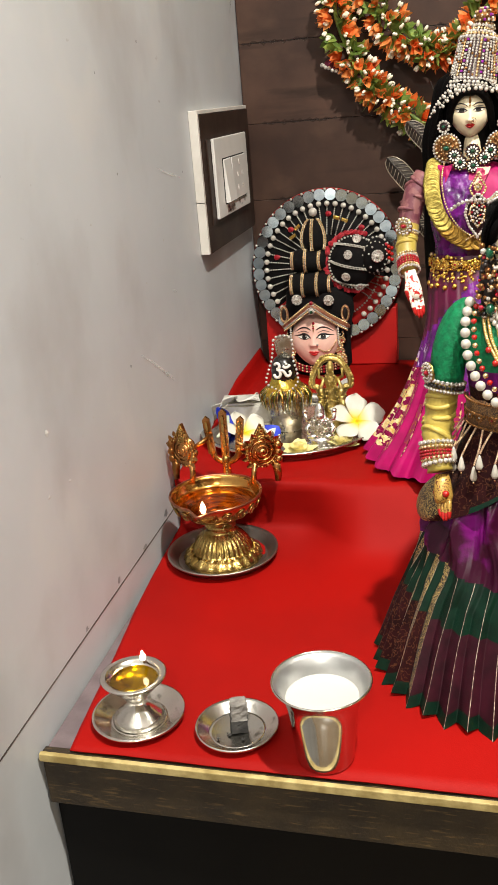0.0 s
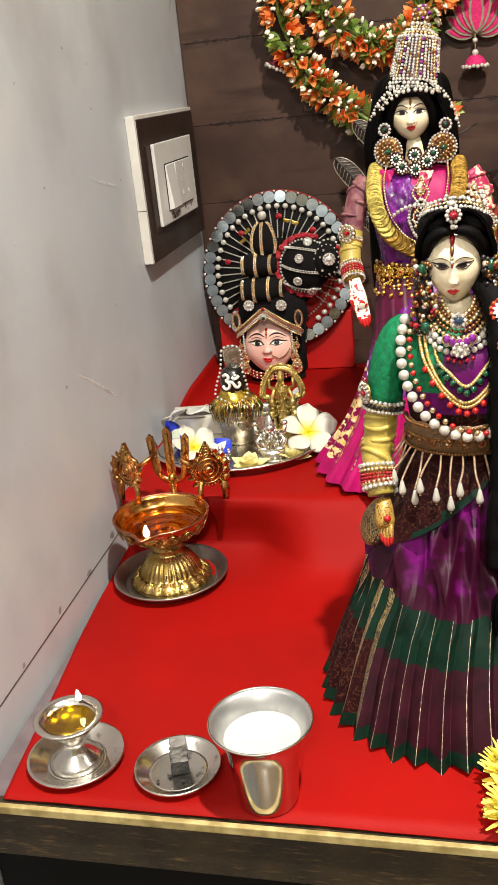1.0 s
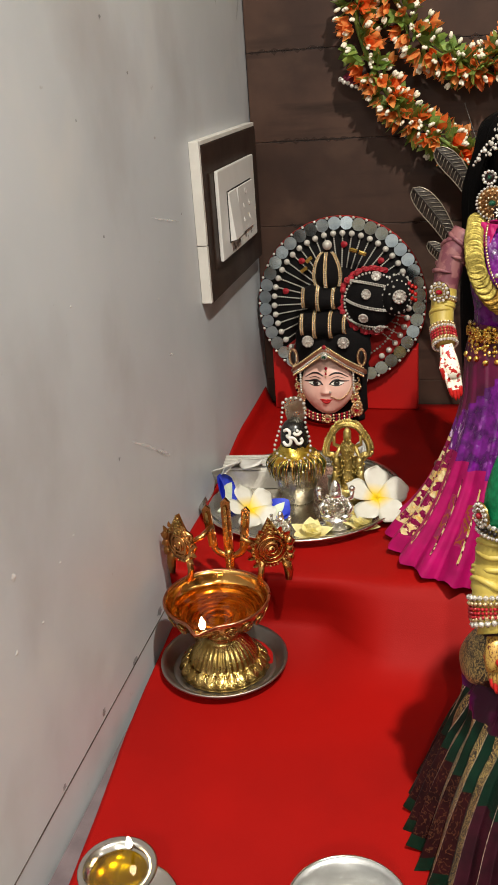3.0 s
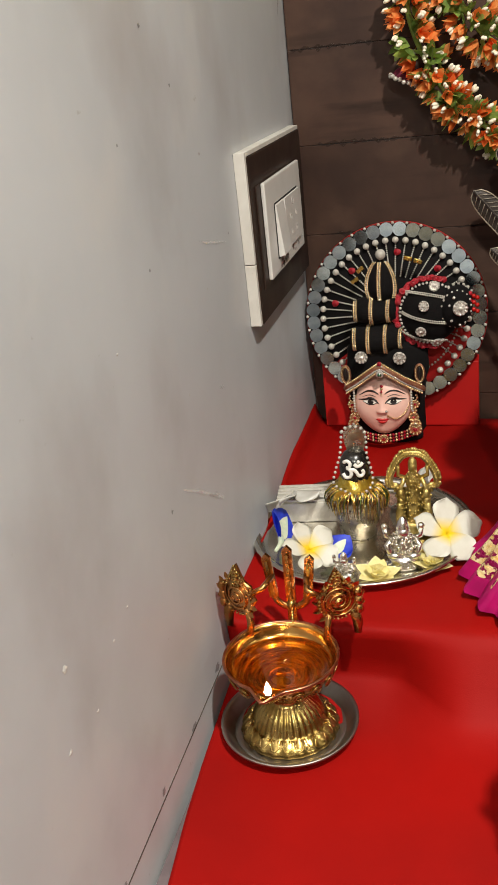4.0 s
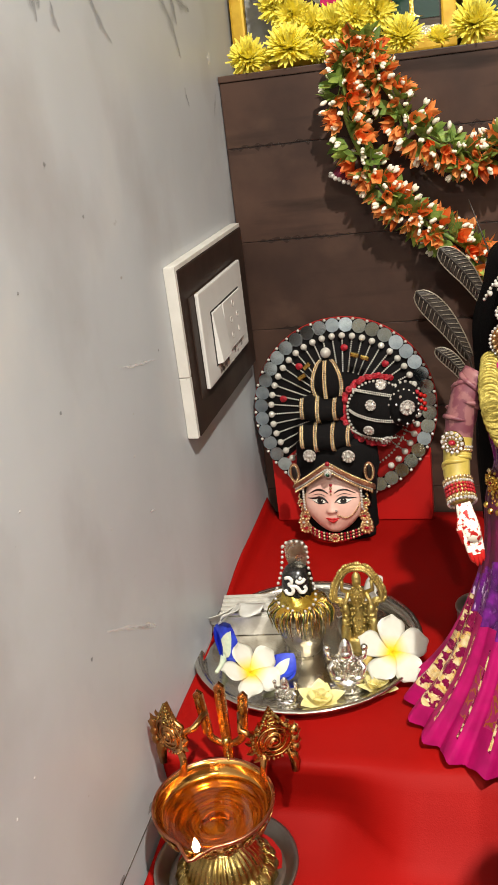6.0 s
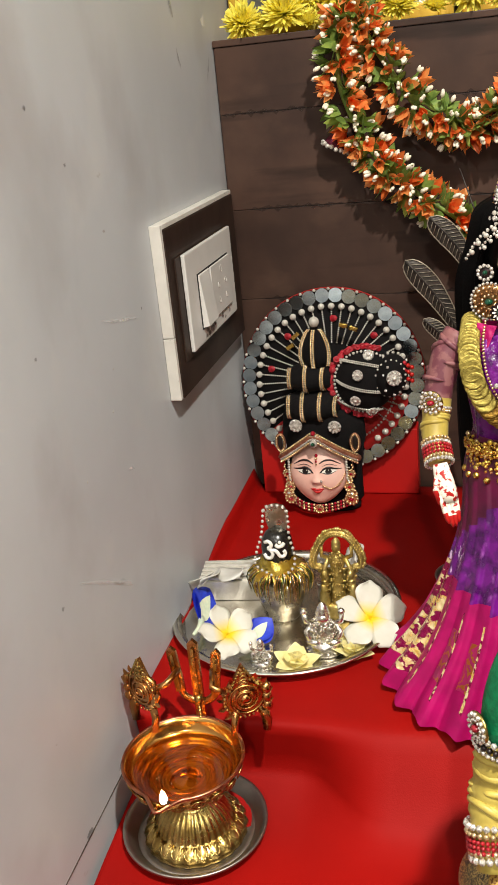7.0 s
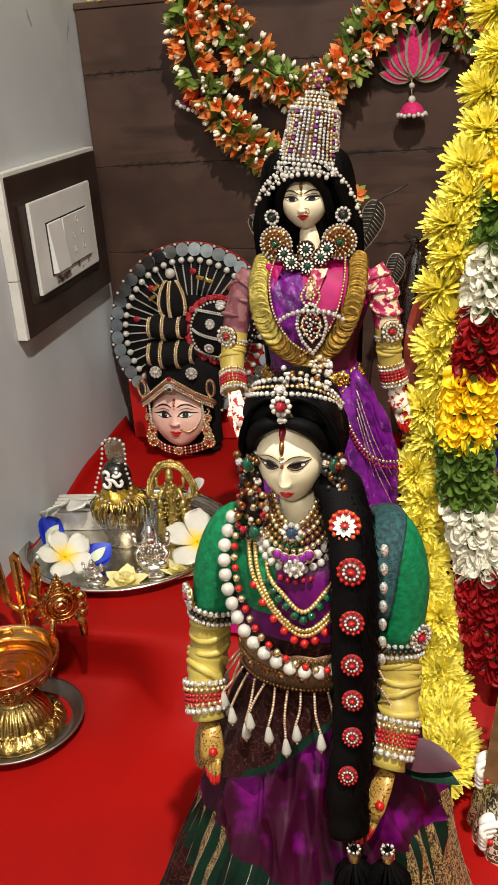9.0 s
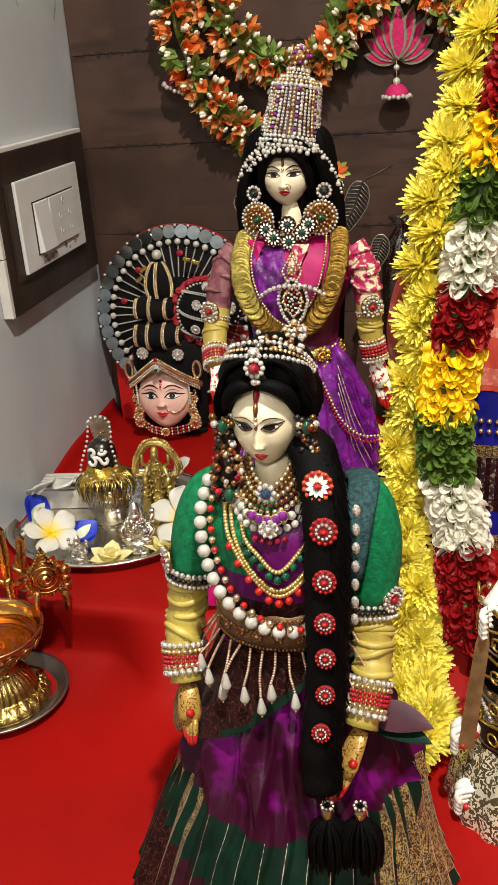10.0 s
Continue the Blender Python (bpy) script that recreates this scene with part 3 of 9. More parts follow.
def emblems(t):
    back = 0.046
    z0 = 0.074
    tri = Shape()
    y = back
    tri.box((-0.0042, y - 0.002, z0 - 0.004), (0.0042, y + 0.002, z0 + 0.016), "bronze", 0.001)
    tri.tube(curve([(-0.0155, y, z0 + 0.030), (-0.0125, y, z0 + 0.0205), (-0.006, y, z0 + 0.0155), (0, y, z0 + 0.0145), (0.006, y, z0 + 0.0155), (0.0125, y, z0 + 0.0205), (0.0155, y, z0 + 0.030)], 24), 0.0034, "bronze", 8, 0.6)
    for k in range(5):
        tri.ball((0, y - 0.0025, z0 + 0.001 + k * 0.0032), 0.0017, "brass", 6, 4)
    tri.ball((0, y - 0.002, z0 + 0.0185), 0.0042, "brass", 8, 6)
    part("trident_base", tri, t, "copper-coloured trident foot")
    tri = Shape()
    tri.add(*bar((0, y, z0 + 0.014), (0, y, z0 + 0.070), 0.0082, 0.0034), "bronze", False)
    tri.add(*bar((0, y - 0.003, z0 + 0.02), (0, y - 0.003, z0 + 0.066), 0.0028, 0.0016), "brass", False)
    part("trident_prong", tri, t, "middle prong with a bright ridge")
    for s in (-1, 1):
        tri = Shape()
        tri.add(*bar((s * 0.0145, y, z0 + 0.024), (s * 0.0185, y, z0 + 0.062), 0.0078, 0.003), "bronze", False)
        tri.add(*bar((s * 0.0148, y - 0.0025, z0 + 0.027), (s * 0.0180, y - 0.0025, z0 + 0.059), 0.0026, 0.0016), "brass", False)
        part("trident_prong", tri, t)
    for s, nm in ((-1, "conch_emblem"), (1, "discus_emblem")):
        sh = Shape()
        cx, cy, cz = s * 0.042, back - 0.012, z0 + 0.032
        rot = pose(0, 0, 0, 90, 0, s * 28).to_3x3()
        for q, h in ((0.0182, 0.002), (0.0125, 0.003), (0.008, 0.004), (0.004, 0.0055)):
            sh.lathe([(0, -0.002), (q, -0.002), (q, h * 0.6), (q * 0.8, h), (0, h)], "bronze", 18, (cx, cy, cz), m=rot, wave=lambda a, r, z: r * (1 + 0.06 * math.cos(9 * a)))
        at = pose(cx, cy, cz, 0, 0, s * 28)
        sh.v += []
        peak = emblem_plate([(-0.012, 0.008), (0.012, 0.008), (0.005, 0.02), (0, 0.030), (-0.006, 0.02)], 0.004, "bronze", at, (0, 0.016))
        sh.add(peak.v, peak.f, "bronze", False)
        for k in range(4):
            sh.ring(at @ Vector((0, -0.003, 0.010 + k * 0.004)), 0.0045 - k * 0.0008, 0.0007, "brass", 10, 5, pose(0, 0, 0, 90, 0, s * 28).to_3x3())
        sh.tube([at @ Vector((0.0007 * k * 0.5 * math.cos(s * k * 0.42), -0.0062 + 0.00009 * k, 0.00035 * k * math.sin(s * k * 0.42))) for k in range(4, 46)], 0.0009, "bronze", 6)
        for k in range(11):
            b = math.radians(-40 + 26 * k)
            sh.petal(at @ pose(0.0165 * math.cos(b), -0.002, 0.0165 * math.sin(b), 90, 0, 0) @ pose(0, 0, 0, 0, 0, math.degrees(b)), 0.007, 0.0062, "bronze", 0.001, 0.25, 6, 0.7)
        for q, n, rr in ((0.0168, 30, 0.0011),):
            for i in range(n):
                b = 2 * math.pi * i / n
                sh.ball(at @ Vector((q * math.cos(b), -0.0032 - (0.0165 - q) * 0.28, q * math.sin(b))), rr, "bronze" if i % 2 else "brass", 6, 4)
        for i in range(9):
            u = i / 8
            for d in (-1, 1):
                sh.ball(at @ Vector((d * 0.0115 * (1 - u), -0.0022, 0.009 + 0.02 * u)), 0.0013, "brass", 6, 4)
        for k in range(3):
            sh.ball(at @ Vector((s * 0.0175, -0.001, 0.004 - k * 0.008)), 0.0045, "bronze", 8, 6, sz=1.2)
        sh.tube([at @ Vector((s * 0.013, 0, -0.012)), at @ Vector((s * 0.016, 0, -0.026)), at @ Vector((s * 0.015, -0.001, -0.036))], [0.005, 0.0045, 0.003], "bronze", 8, 0.5)
        sh.tube([at @ Vector((-s * 0.008, 0, -0.01)), at @ Vector((-s * 0.010, 0.0, -0.024)), (s * 0.033, 0.024, z0 - 0.002)], 0.0032, "bronze", 8)
        sh.tube([at @ Vector((-s * 0.012, 0, 0.004)), at @ Vector((-s * 0.024, 0.004, 0.012)), (s * 0.014, back, z0 + 0.045)], 0.0026, "bronze", 6)
        part(nm, sh, t, "copper-coloured round emblem with scroll work")


def bar(a, b, w, d):
    """A flat bar from a to b in the x-z plane, w wide and d deep."""
    a, b = Vector(a), Vector(b)
    u = (b - a).normalized()
    s = Vector((u.z, 0, -u.x)) * (w / 2)
    e = Vector((0, d / 2, 0))
    tipv = u * w * 0.5
    vs = [a - s - e, a + s - e, b + s - e, b + tipv - e, b - s - e, a - s + e, a + s + e, b + s + e, b + tipv + e, b - s + e]
    fs = [(0, 1, 2, 3, 4), (9, 8, 7, 6, 5)] + [(i, i + 5, (i + 1) % 5 + 5, (i + 1) % 5) for i in range(5)]
    return vs, fs


emblems(lampo)

# small silver lamp on its saucer
SX, SY = -0.2495, 0.554
dish("steel_saucer", "shiny steel saucer under the small lamp", SX, SY, TOP, 0.0365, 0.008, "steel", foot=0.55)


def small_lamp():
    t = thing("small_lamp", "small steel oil lamp with yellow oil, lit", "lamp", at=pose(SX, SY, TOP + 0.0013) @ Matrix.Scale(0.96, 4))
    part("foot", Shape().lathe([(0, 0), (0.021, 0), (0.0215, 0.0015), (0.019, 0.005), (0.0115, 0.011), (0.0085, 0.017), (0.009, 0.023), (0.012, 0.027)], "steel", 40), t)
    part("cup", Shape().lathe([(0.009, 0.025), (0.015, 0.028), (0.02, 0.034), (0.0215, 0.039), (0.0265, 0.0405), (0.027, 0.0415), (0.0255, 0.0422), (0.0205, 0.041), (0.0185, 0.036), (0.013, 0.030), (0, 0.0285)], "steel", 48), t)
    part("oil", Shape().lathe([(0, 0.0375), (0.0192, 0.0375)], "oil", 40), t, "clear yellow oil")
    flame(t, 0.004, 0.014, 0.0455, 0.0105)
    return t


small_lamp()

# incense saucer
CX, CY = -0.169, 0.549
dish("steel_saucer", "small steel saucer with a charred incense stick", CX, CY, TOP, 0.0318, 0.007, "steel", foot=0.62)


def incense():
    sh = Shape()
    prof = [(0, 0)] + [(0.0078 + 0.0004 * math.sin(i * 2.1), i * 0.0036) for i in range(10)] + [(0.0066, 0.0338), (0, 0.0342)]
    sh.lathe(prof, "char", 16, wave=lambda a, r, z: r * (1 / max(abs(math.cos(a)), abs(math.sin(a)))) ** 0.8 * 0.86 * (1 + 0.05 * math.sin(a * 5 + z * 900)), smooth=False, pick=lambda a, i: "ash" if i > 6 + 1.5 * math.sin(a) else "char")
    solid("incense_stick", sh, "grey and black burnt incense stick standing in the saucer", "incense", at=pose(CX + 0.001, CY + 0.001, TOP + 0.0015, -4, 3, 20) @ Matrix.Diagonal((0.95, 0.95, 0.72, 1)))
    r = random.Random(3)
    for i in range(7):
        a, q = r.uniform(0, 6.28), r.uniform(0.008, 0.019)
        solid("ash_crumb", Shape().ball((0, 0, 0), r.uniform(0.0008, 0.0018), "char", 6, 4, sz=0.5), "dark crumb of incense ash in the saucer", "ash", group="ash crumbs", at=pose(CX + q * math.cos(a), CY + q * math.sin(a), TOP + 0.0022, 0, 0, r.uniform(0, 90)))


incense()

# milk tumbler
UX, UY = -0.0985, 0.529


M["brushed"] = surface("brushed_steel", "c2c2c0", "b2b2b0", 0.38, metal=0.9, scale=60, bump=0.05, bscale=300)


def tumbler():
    t = thing("steel_tumbler", "stainless steel tumbler full of milk", "tumbler", at=pose(UX, UY, TOP) @ Matrix.Diagonal((1, 1, 0.88, 1)))
    prof = [(0, 0.0005), (0.0198, 0.0005), (0.0208, 0.002), (0.0211, 0.006), (0.0248, 0.048), (0.0275, 0.061), (0.032, 0.0695), (0.0345, 0.0735), (0.0352, 0.0748), (0.0343, 0.0752), (0.0316, 0.072), (0.0266, 0.063),
            (0.024, 0.048), (0.0203, 0.007), (0, 0.004)]
    part("body", Shape().lathe(prof, "chrome", 64, pick=lambda a, i: "brushed" if i > 8 else "chrome"), t)
    part("rim", Shape().ring((0, 0, 0.0748), 0.0349, 0.0008, "steel", 64), t)
    part("milk", Shape().lathe([(0, 0.0592), (0.0245, 0.0592), (0.0262, 0.0596)], "milk", 48), t, "white milk")


tumbler()

# ---- mask with halo ----
M["mirror"] = surface("mirror_glass", "d0dce2", "b0bec6", 0.16, metal=1.0, scale=60, rvar=0.06, each=0.18)
M["pearl"] = surface("pearl", "ccc6ba", "b4aea4", 0.2, scale=60, coat=1.0, metal=0.15)
M["redrose"] = surface("red_satin", "b01226", "8a0a18", 0.5, scale=200, bump=0.3, bscale=500)
M["bronzetrim"] = surface("rose_gold_braid", "b07858", "7c4c38", 0.4, metal=0.6, scale=400, bump=0.4, bscale=900)
M["redtrim"] = surface("red_trim", "b8201c", "98140f", 0.6, scale=100, bump=0.3, bscale=500)
M["maskskin"] = surface("painted_mask", "f0c8b8", "e6b4a4", 0.38, scale=25, coat=0.15)
M["ivory"] = surface("ivory_paint", "f4e6c6", "eddcb6", 0.36, scale=25, coat=0.15)
M["hair"] = surface("black_hair", "030202", "070505", 0.62, scale=300, bump=0.3, bscale=1500, spec=0.09)
M["lips"] = surface("red_paint", "c01414", "b01010", 0.3, scale=40)
M["ink"] = surface("black_paint", "140c0a", "1c1210", 0.4)
M["irisbrown"] = surface("brown_paint", "3a2016", "2c1810", 0.4)
M["eyewhite"] = surface("white_paint", "f0ece2", "e8e2d6", 0.35)
# fine pale and dark flecks in the colour imitate sparkle
M["stone"] = surface("rhinestone", "fffaf2", "b0a89e", 0.12, metal=0.62, scale=900, low=0.42, high=0.62, bump=0.4, bscale=1100)
M["ruby"] = surface("ruby_stone", "a01028", "7a0818", 0.15, scale=300, coat=0.6)
M["emerald"] = surface("emerald_stone", "074a30", "043020", 0.15, scale=300, coat=0.6)
M["amethyst"] = surface("purple_stone", "8a2a90", "6a1a70", 0.15, scale=300, coat=0.6)
M["redbead"] = surface("red_bead", "b41a12", "9c120c", 0.25, scale=300, coat=0.4)
M["coralbead"] = surface("orange_red_bead", "d05a20", "b83c14", 0.3, scale=300, coat=0.3)
M["bead"] = surface("gold_bead", "f2dcb0", "cca878", 0.25, metal=0.85, scale=400)

solid("red_box", Shape().box((-0.297, 1.326, HTOP), (-0.102, BACK - 0.004, 0.95), "redpaper", 0.0015), "red paper-covered box standing on the cloth behind the halo", "box")


def head(sh, c, w, h, d, tilt, skin, gaze=0.0, look_kind="open", ez=0.1, bz=0.42, nz=-0.2, lz=-0.5, smile=0.03):
    """A painted doll's face looking to -y: modelled nose and cheeks, painted brows, eyes, lashes and lips."""
    rot = pose(0, 0, 0, tilt, 0, gaze).to_3x3()
    cv = Vector(c)

    def surf(x, z):
        q = max(0.0, 1 - x * x - z * z * 0.92) ** 0.5
        s = min(1, max(0, (ez + 0.12 - z) / (ez + 0.12 - nz)))
        nose = 0.21 * s ** 1.4 * math.exp(-(x / (0.075 + 0.05 * s)) ** 2) * (1 if z > nz else math.exp(-((z - nz) / 0.055) ** 2))
        wing = 0.075 * (math.exp(-((x - 0.11) / 0.06) ** 2 - ((z - nz - 0.01) / 0.06) ** 2) + math.exp(-((x + 0.11) / 0.06) ** 2 - ((z - nz - 0.01) / 0.06) ** 2))
        brow = 0.03 * math.exp(-((z - bz) / 0.14) ** 2)
        socket = -0.055 * (math.exp(-((x - 0.40) / 0.22) ** 2 - ((z - ez - 0.04) / 0.13) ** 2) + math.exp(-((x + 0.40) / 0.22) ** 2 - ((z - ez - 0.04) / 0.13) ** 2))
        mouth = 0.05 * math.exp(-(x / 0.26) ** 2 - ((z - lz) / 0.13) ** 2)
        chin = 0.07 * math.exp(-(x / 0.26) ** 2 - ((z + 0.86) / 0.15) ** 2)
        cheek = 0.03 * (math.exp(-((x - 0.5) / 0.22) ** 2 - ((z + 0.3) / 0.25) ** 2) + math.exp(-((x + 0.5) / 0.22) ** 2 - ((z + 0.3) / 0.25) ** 2))
        return -(q * 0.92 + nose + wing + brow + socket + mouth + chin + cheek)

    def narrow(z):
        return 1 - 0.22 * max(0, -z) ** 1.7

    def at(x, z, lift=0.0):
        return cv + rot @ Vector((x * narrow(z) * w, (surf(x, z) - lift) * d, z * h))
    n = 44
    vs, fs = [], []
    for i in range(n + 1):
        for j in range(n + 1):
            # disc mapping keeps the outline round
            u, v = 2 * i / n - 1, 2 * j / n - 1
            x, z = u * math.sqrt(1 - v * v / 2), v * math.sqrt(1 - u * u / 2)
            vs.append(at(x * 0.998, z * 0.998))
    for i in range(n):
        for j in range(n):
            a = i * (n + 1) + j
            fs.append((a, a + n + 1, a + n + 2, a + 1))
    sh.add(vs, fs, skin)
    # back of the head
    sh.ball(cv + rot @ Vector((0, d * 0.25, 0)), 1, skin, 18, 12, w * 0.9, d * 0.8, h * 0.93, rot)

    def patch(x0, x1, top, bot, mat, lift=0.016, bulge=0.0, nu=12, nv=5):
        """A painted patch on the face between two edge lines."""
        pv = []
        for i in range(nu + 1):
            t = i / nu
            x = x0 + (x1 - x0) * t
            for j in range(nv + 1):
                q = j / nv
                pv.append(at(x, bot(t) + (top(t) - bot(t)) * q, lift + bulge * (1 - (2 * q - 1) ** 2) * math.sin(math.pi * t)))
        sh.add(pv, [(i * (nv + 1) + j, (i + 1) * (nv + 1) + j, (i + 1) * (nv + 1) + j + 1, i * (nv + 1) + j + 1) for i in range(nu) for j in range(nv)], mat)

    def stroke(pts, r, mat="ink"):
        c2 = curve([(x, 0, z) for x, z in pts], 14)
        sh.tube([at(p.x, p.z, 0.014) for p in c2], [w * r * max(0.25, math.sin(math.pi * (0.12 + 0.8 * i / 14))) for i in range(15)], mat, 5)
    arch = math.sin
    for s in (-1, 1):
        if look_kind == "open":
            patch(s * 0.15, s * 0.66, lambda t: ez + 0.015 * t + 0.115 * arch(math.pi * t) ** 0.8, lambda t: ez + 0.015 * t - 0.065 * arch(math.pi * t), "eyewhite")
            ic, ir = 0.385, 0.108
            patch(s * (ic - ir), s * (ic + ir), lambda t: ez + 0.10 * arch(math.pi * t) ** 0.5, lambda t: ez - 0.06 * arch(math.pi * t) ** 0.6, "ink", 0.024)
            sh.ball(at(s * 0.36 + 0.03, ez + 0.045, 0.028), w * 0.018, "eyewhite", 6, 4)
            stroke([(s * 0.11, ez - 0.03), (s * 0.24, ez + 0.085), (s * 0.40, ez + 0.125), (s * 0.56, ez + 0.085), (s * 0.80, ez + 0.06)], 0.042)
            stroke([(s * 0.15, ez - 0.01), (s * 0.3, ez - 0.06), (s * 0.46, ez - 0.06), (s * 0.64, ez + 0.01)], 0.02)
            stroke([(s * 0.18, ez + 0.17), (s * 0.40, ez + 0.235), (s * 0.66, ez + 0.16)], 0.012)
            stroke([(s * 0.10, bz - 0.08), (s * 0.28, bz + 0.01), (s * 0.50, bz), (s * 0.78, bz - 0.15)], 0.034)
        elif look_kind == "slit":
            patch(s * 0.14, s * 0.64, lambda t: ez + 0.01 * t + 0.085 * arch(math.pi * t) ** 0.8, lambda t: ez + 0.01 * t - 0.05 * arch(math.pi * t), "eyewhite")
            patch(s * 0.25, s * 0.52, lambda t: ez + 0.08 * arch(math.pi * t) ** 0.5, lambda t: ez - 0.052 * arch(math.pi * t) ** 0.6, "ink", 0.024)
            stroke([(s * 0.12, ez + 0.0), (s * 0.26, ez + 0.078), (s * 0.42, ez + 0.092), (s * 0.58, ez + 0.07), (s * 0.78, ez + 0.05)], 0.040)
            stroke([(s * 0.16, ez + 0.13), (s * 0.42, ez + 0.165), (s * 0.70, ez + 0.11)], 0.012, "irisbrown")
            stroke([(s * 0.16, ez - 0.01), (s * 0.3, ez - 0.045), (s * 0.46, ez - 0.05), (s * 0.66, ez - 0.0)], 0.014)
            stroke([(s * 0.10, bz - 0.10), (s * 0.30, bz - 0.01), (s * 0.52, bz), (s * 0.84, bz - 0.14)], 0.028)
        else:
            patch(s * 0.16, s * 0.62, lambda t: ez + 0.055 * arch(math.pi * t) + 0.01 * t, lambda t: ez - 0.07 * arch(math.pi * t) ** 0.8 + 0.01 * t, "irisbrown")
            patch(s * 0.50, s * 0.59, lambda t: ez + 0.025, lambda t: ez - 0.025, "eyewhite", 0.022)
            patch(s * 0.27, s * 0.49, lambda t: ez + 0.05 * arch(math.pi * t) ** 0.5, lambda t: ez - 0.065 * arch(math.pi * t) ** 0.5, "ink", 0.026)
            stroke([(s * 0.12, ez - 0.02), (s * 0.24, ez + 0.045), (s * 0.40, ez + 0.065), (s * 0.56, ez + 0.05), (s * 0.76, ez + 0.07)], 0.044)
            stroke([(s * 0.15, ez - 0.03), (s * 0.30, ez - 0.08), (s * 0.48, ez - 0.08), (s * 0.70, ez + 0.03)], 0.03, "irisbrown")
            stroke([(s * 0.08, bz - 0.10), (s * 0.26, bz - 0.015), (s * 0.48, bz - 0.01), (s * 0.74, bz - 0.10)], 0.016, "irisbrown")
    patch(-0.25, 0.25, lambda t: lz + smile * (2 * t - 1) ** 2 + 0.085 * arch(math.pi * t) ** 0.7 * (1 - 0.32 * math.exp(-((t - 0.5) / 0.09) ** 2)), lambda t: lz + smile * (2 * t - 1) ** 2 - 0.004, "lips", 0.012, 0.055, 16, 4)
    patch(-0.21, 0.21, lambda t: lz + smile * (2 * t - 1) ** 2 - 0.002, lambda t: lz + smile * (2 * t - 1) ** 2 - 0.115 * arch(math.pi * t) ** 0.8, "lips", 0.012, 0.085, 16, 4)
    sh.ball(at(0.15, nz + 0.02, 0.03), w * 0.05, "stone", 8, 5)
    return at


def bead_line(sh, pts, r, mat, gap=2.05, other=None):
    """Beads set along a line of points."""
    pts = [Vector(p) for p in pts]
    run, step, k = 0.0, r * gap, 0
    for a, b in zip(pts, pts[1:]):
        d = (b - a).length
        while run <= d:
            sh.ball(a + (b - a) * (run / max(d, 1e-9)), r, other if other and k % 2 else mat, *((12, 8) if r > 0.003 else (6, 4)))
            run += step
            k += 1
        run -= d


def rosette(sh, c, r, rot, centre, petals, n=9, ring2=None):
    """A round ornament: centre stone, ring of stones, on a small disc; its face looks along rot's z."""
    cv = Vector(c)
    sh.lathe([(r * 0.95, -r * 0.12), (r, 0), (r * 0.8, r * 0.1), (0, r * 0.14)], ring2 or petals, 16, cv, m=rot)
    for i in range(n):
        a = 2 * math.pi * i / n
        sh.ball(cv + rot @ Vector((r * 0.82 * math.cos(a), r * 0.82 * math.sin(a), r * 0.14)), r * 2.2 / n, petals, 6, 4)
    if ring2:
        for i in range(n):
            a = 2 * math.pi * (i + 0.5) / n
            sh.ball(cv + rot @ Vector((r * 0.52 * math.cos(a), r * 0.52 * math.sin(a), r * 0.18)), r * 1.5 / n, petals, 6, 4)
    sh.ball(cv + rot @ Vector((0, 0, r * 0.15)), r * 0.33, centre, 8, 6, sz=0.7)


def combed(sh, cx, ytop, ztop, side, front, back, drop, n, seed, r=0.00032):
    """Fine hairs combed from a middle parting over the side of a head."""
    g = random.Random(seed)
    for i in range(n):
        q = g.random()
        y = front + (back - front) * q
        lift = g.uniform(-0.0006, 0.0012)
        w = side * (1 + 0.05 * g.uniform(-1, 1))
        z1 = ztop - 0.002 * q
        pts = curve([(cx + w * 0.03, y - 0.001, z1 + lift), (cx + w * 0.38, y - 0.0015 - lift, z1 + 0.0008 + lift), (cx + w * 0.75, y + 0.001, z1 - drop * 0.22 + lift), (cx + w * 0.99, y + 0.004, z1 - drop * (0.62 + 0.1 * g.random())), (cx + w * 1.02, y + 0.008, z1 - drop * g.uniform(0.9, 1.1))], 9)
        sh.tube(pts, [r * 0.6] + [r * g.uniform(0.8, 1.3)] * 8 + [r * 0.3], "hair", 4, cap=False)


FRONT = pose(0, 0, 0, 90, 0, 0).to_3x3()


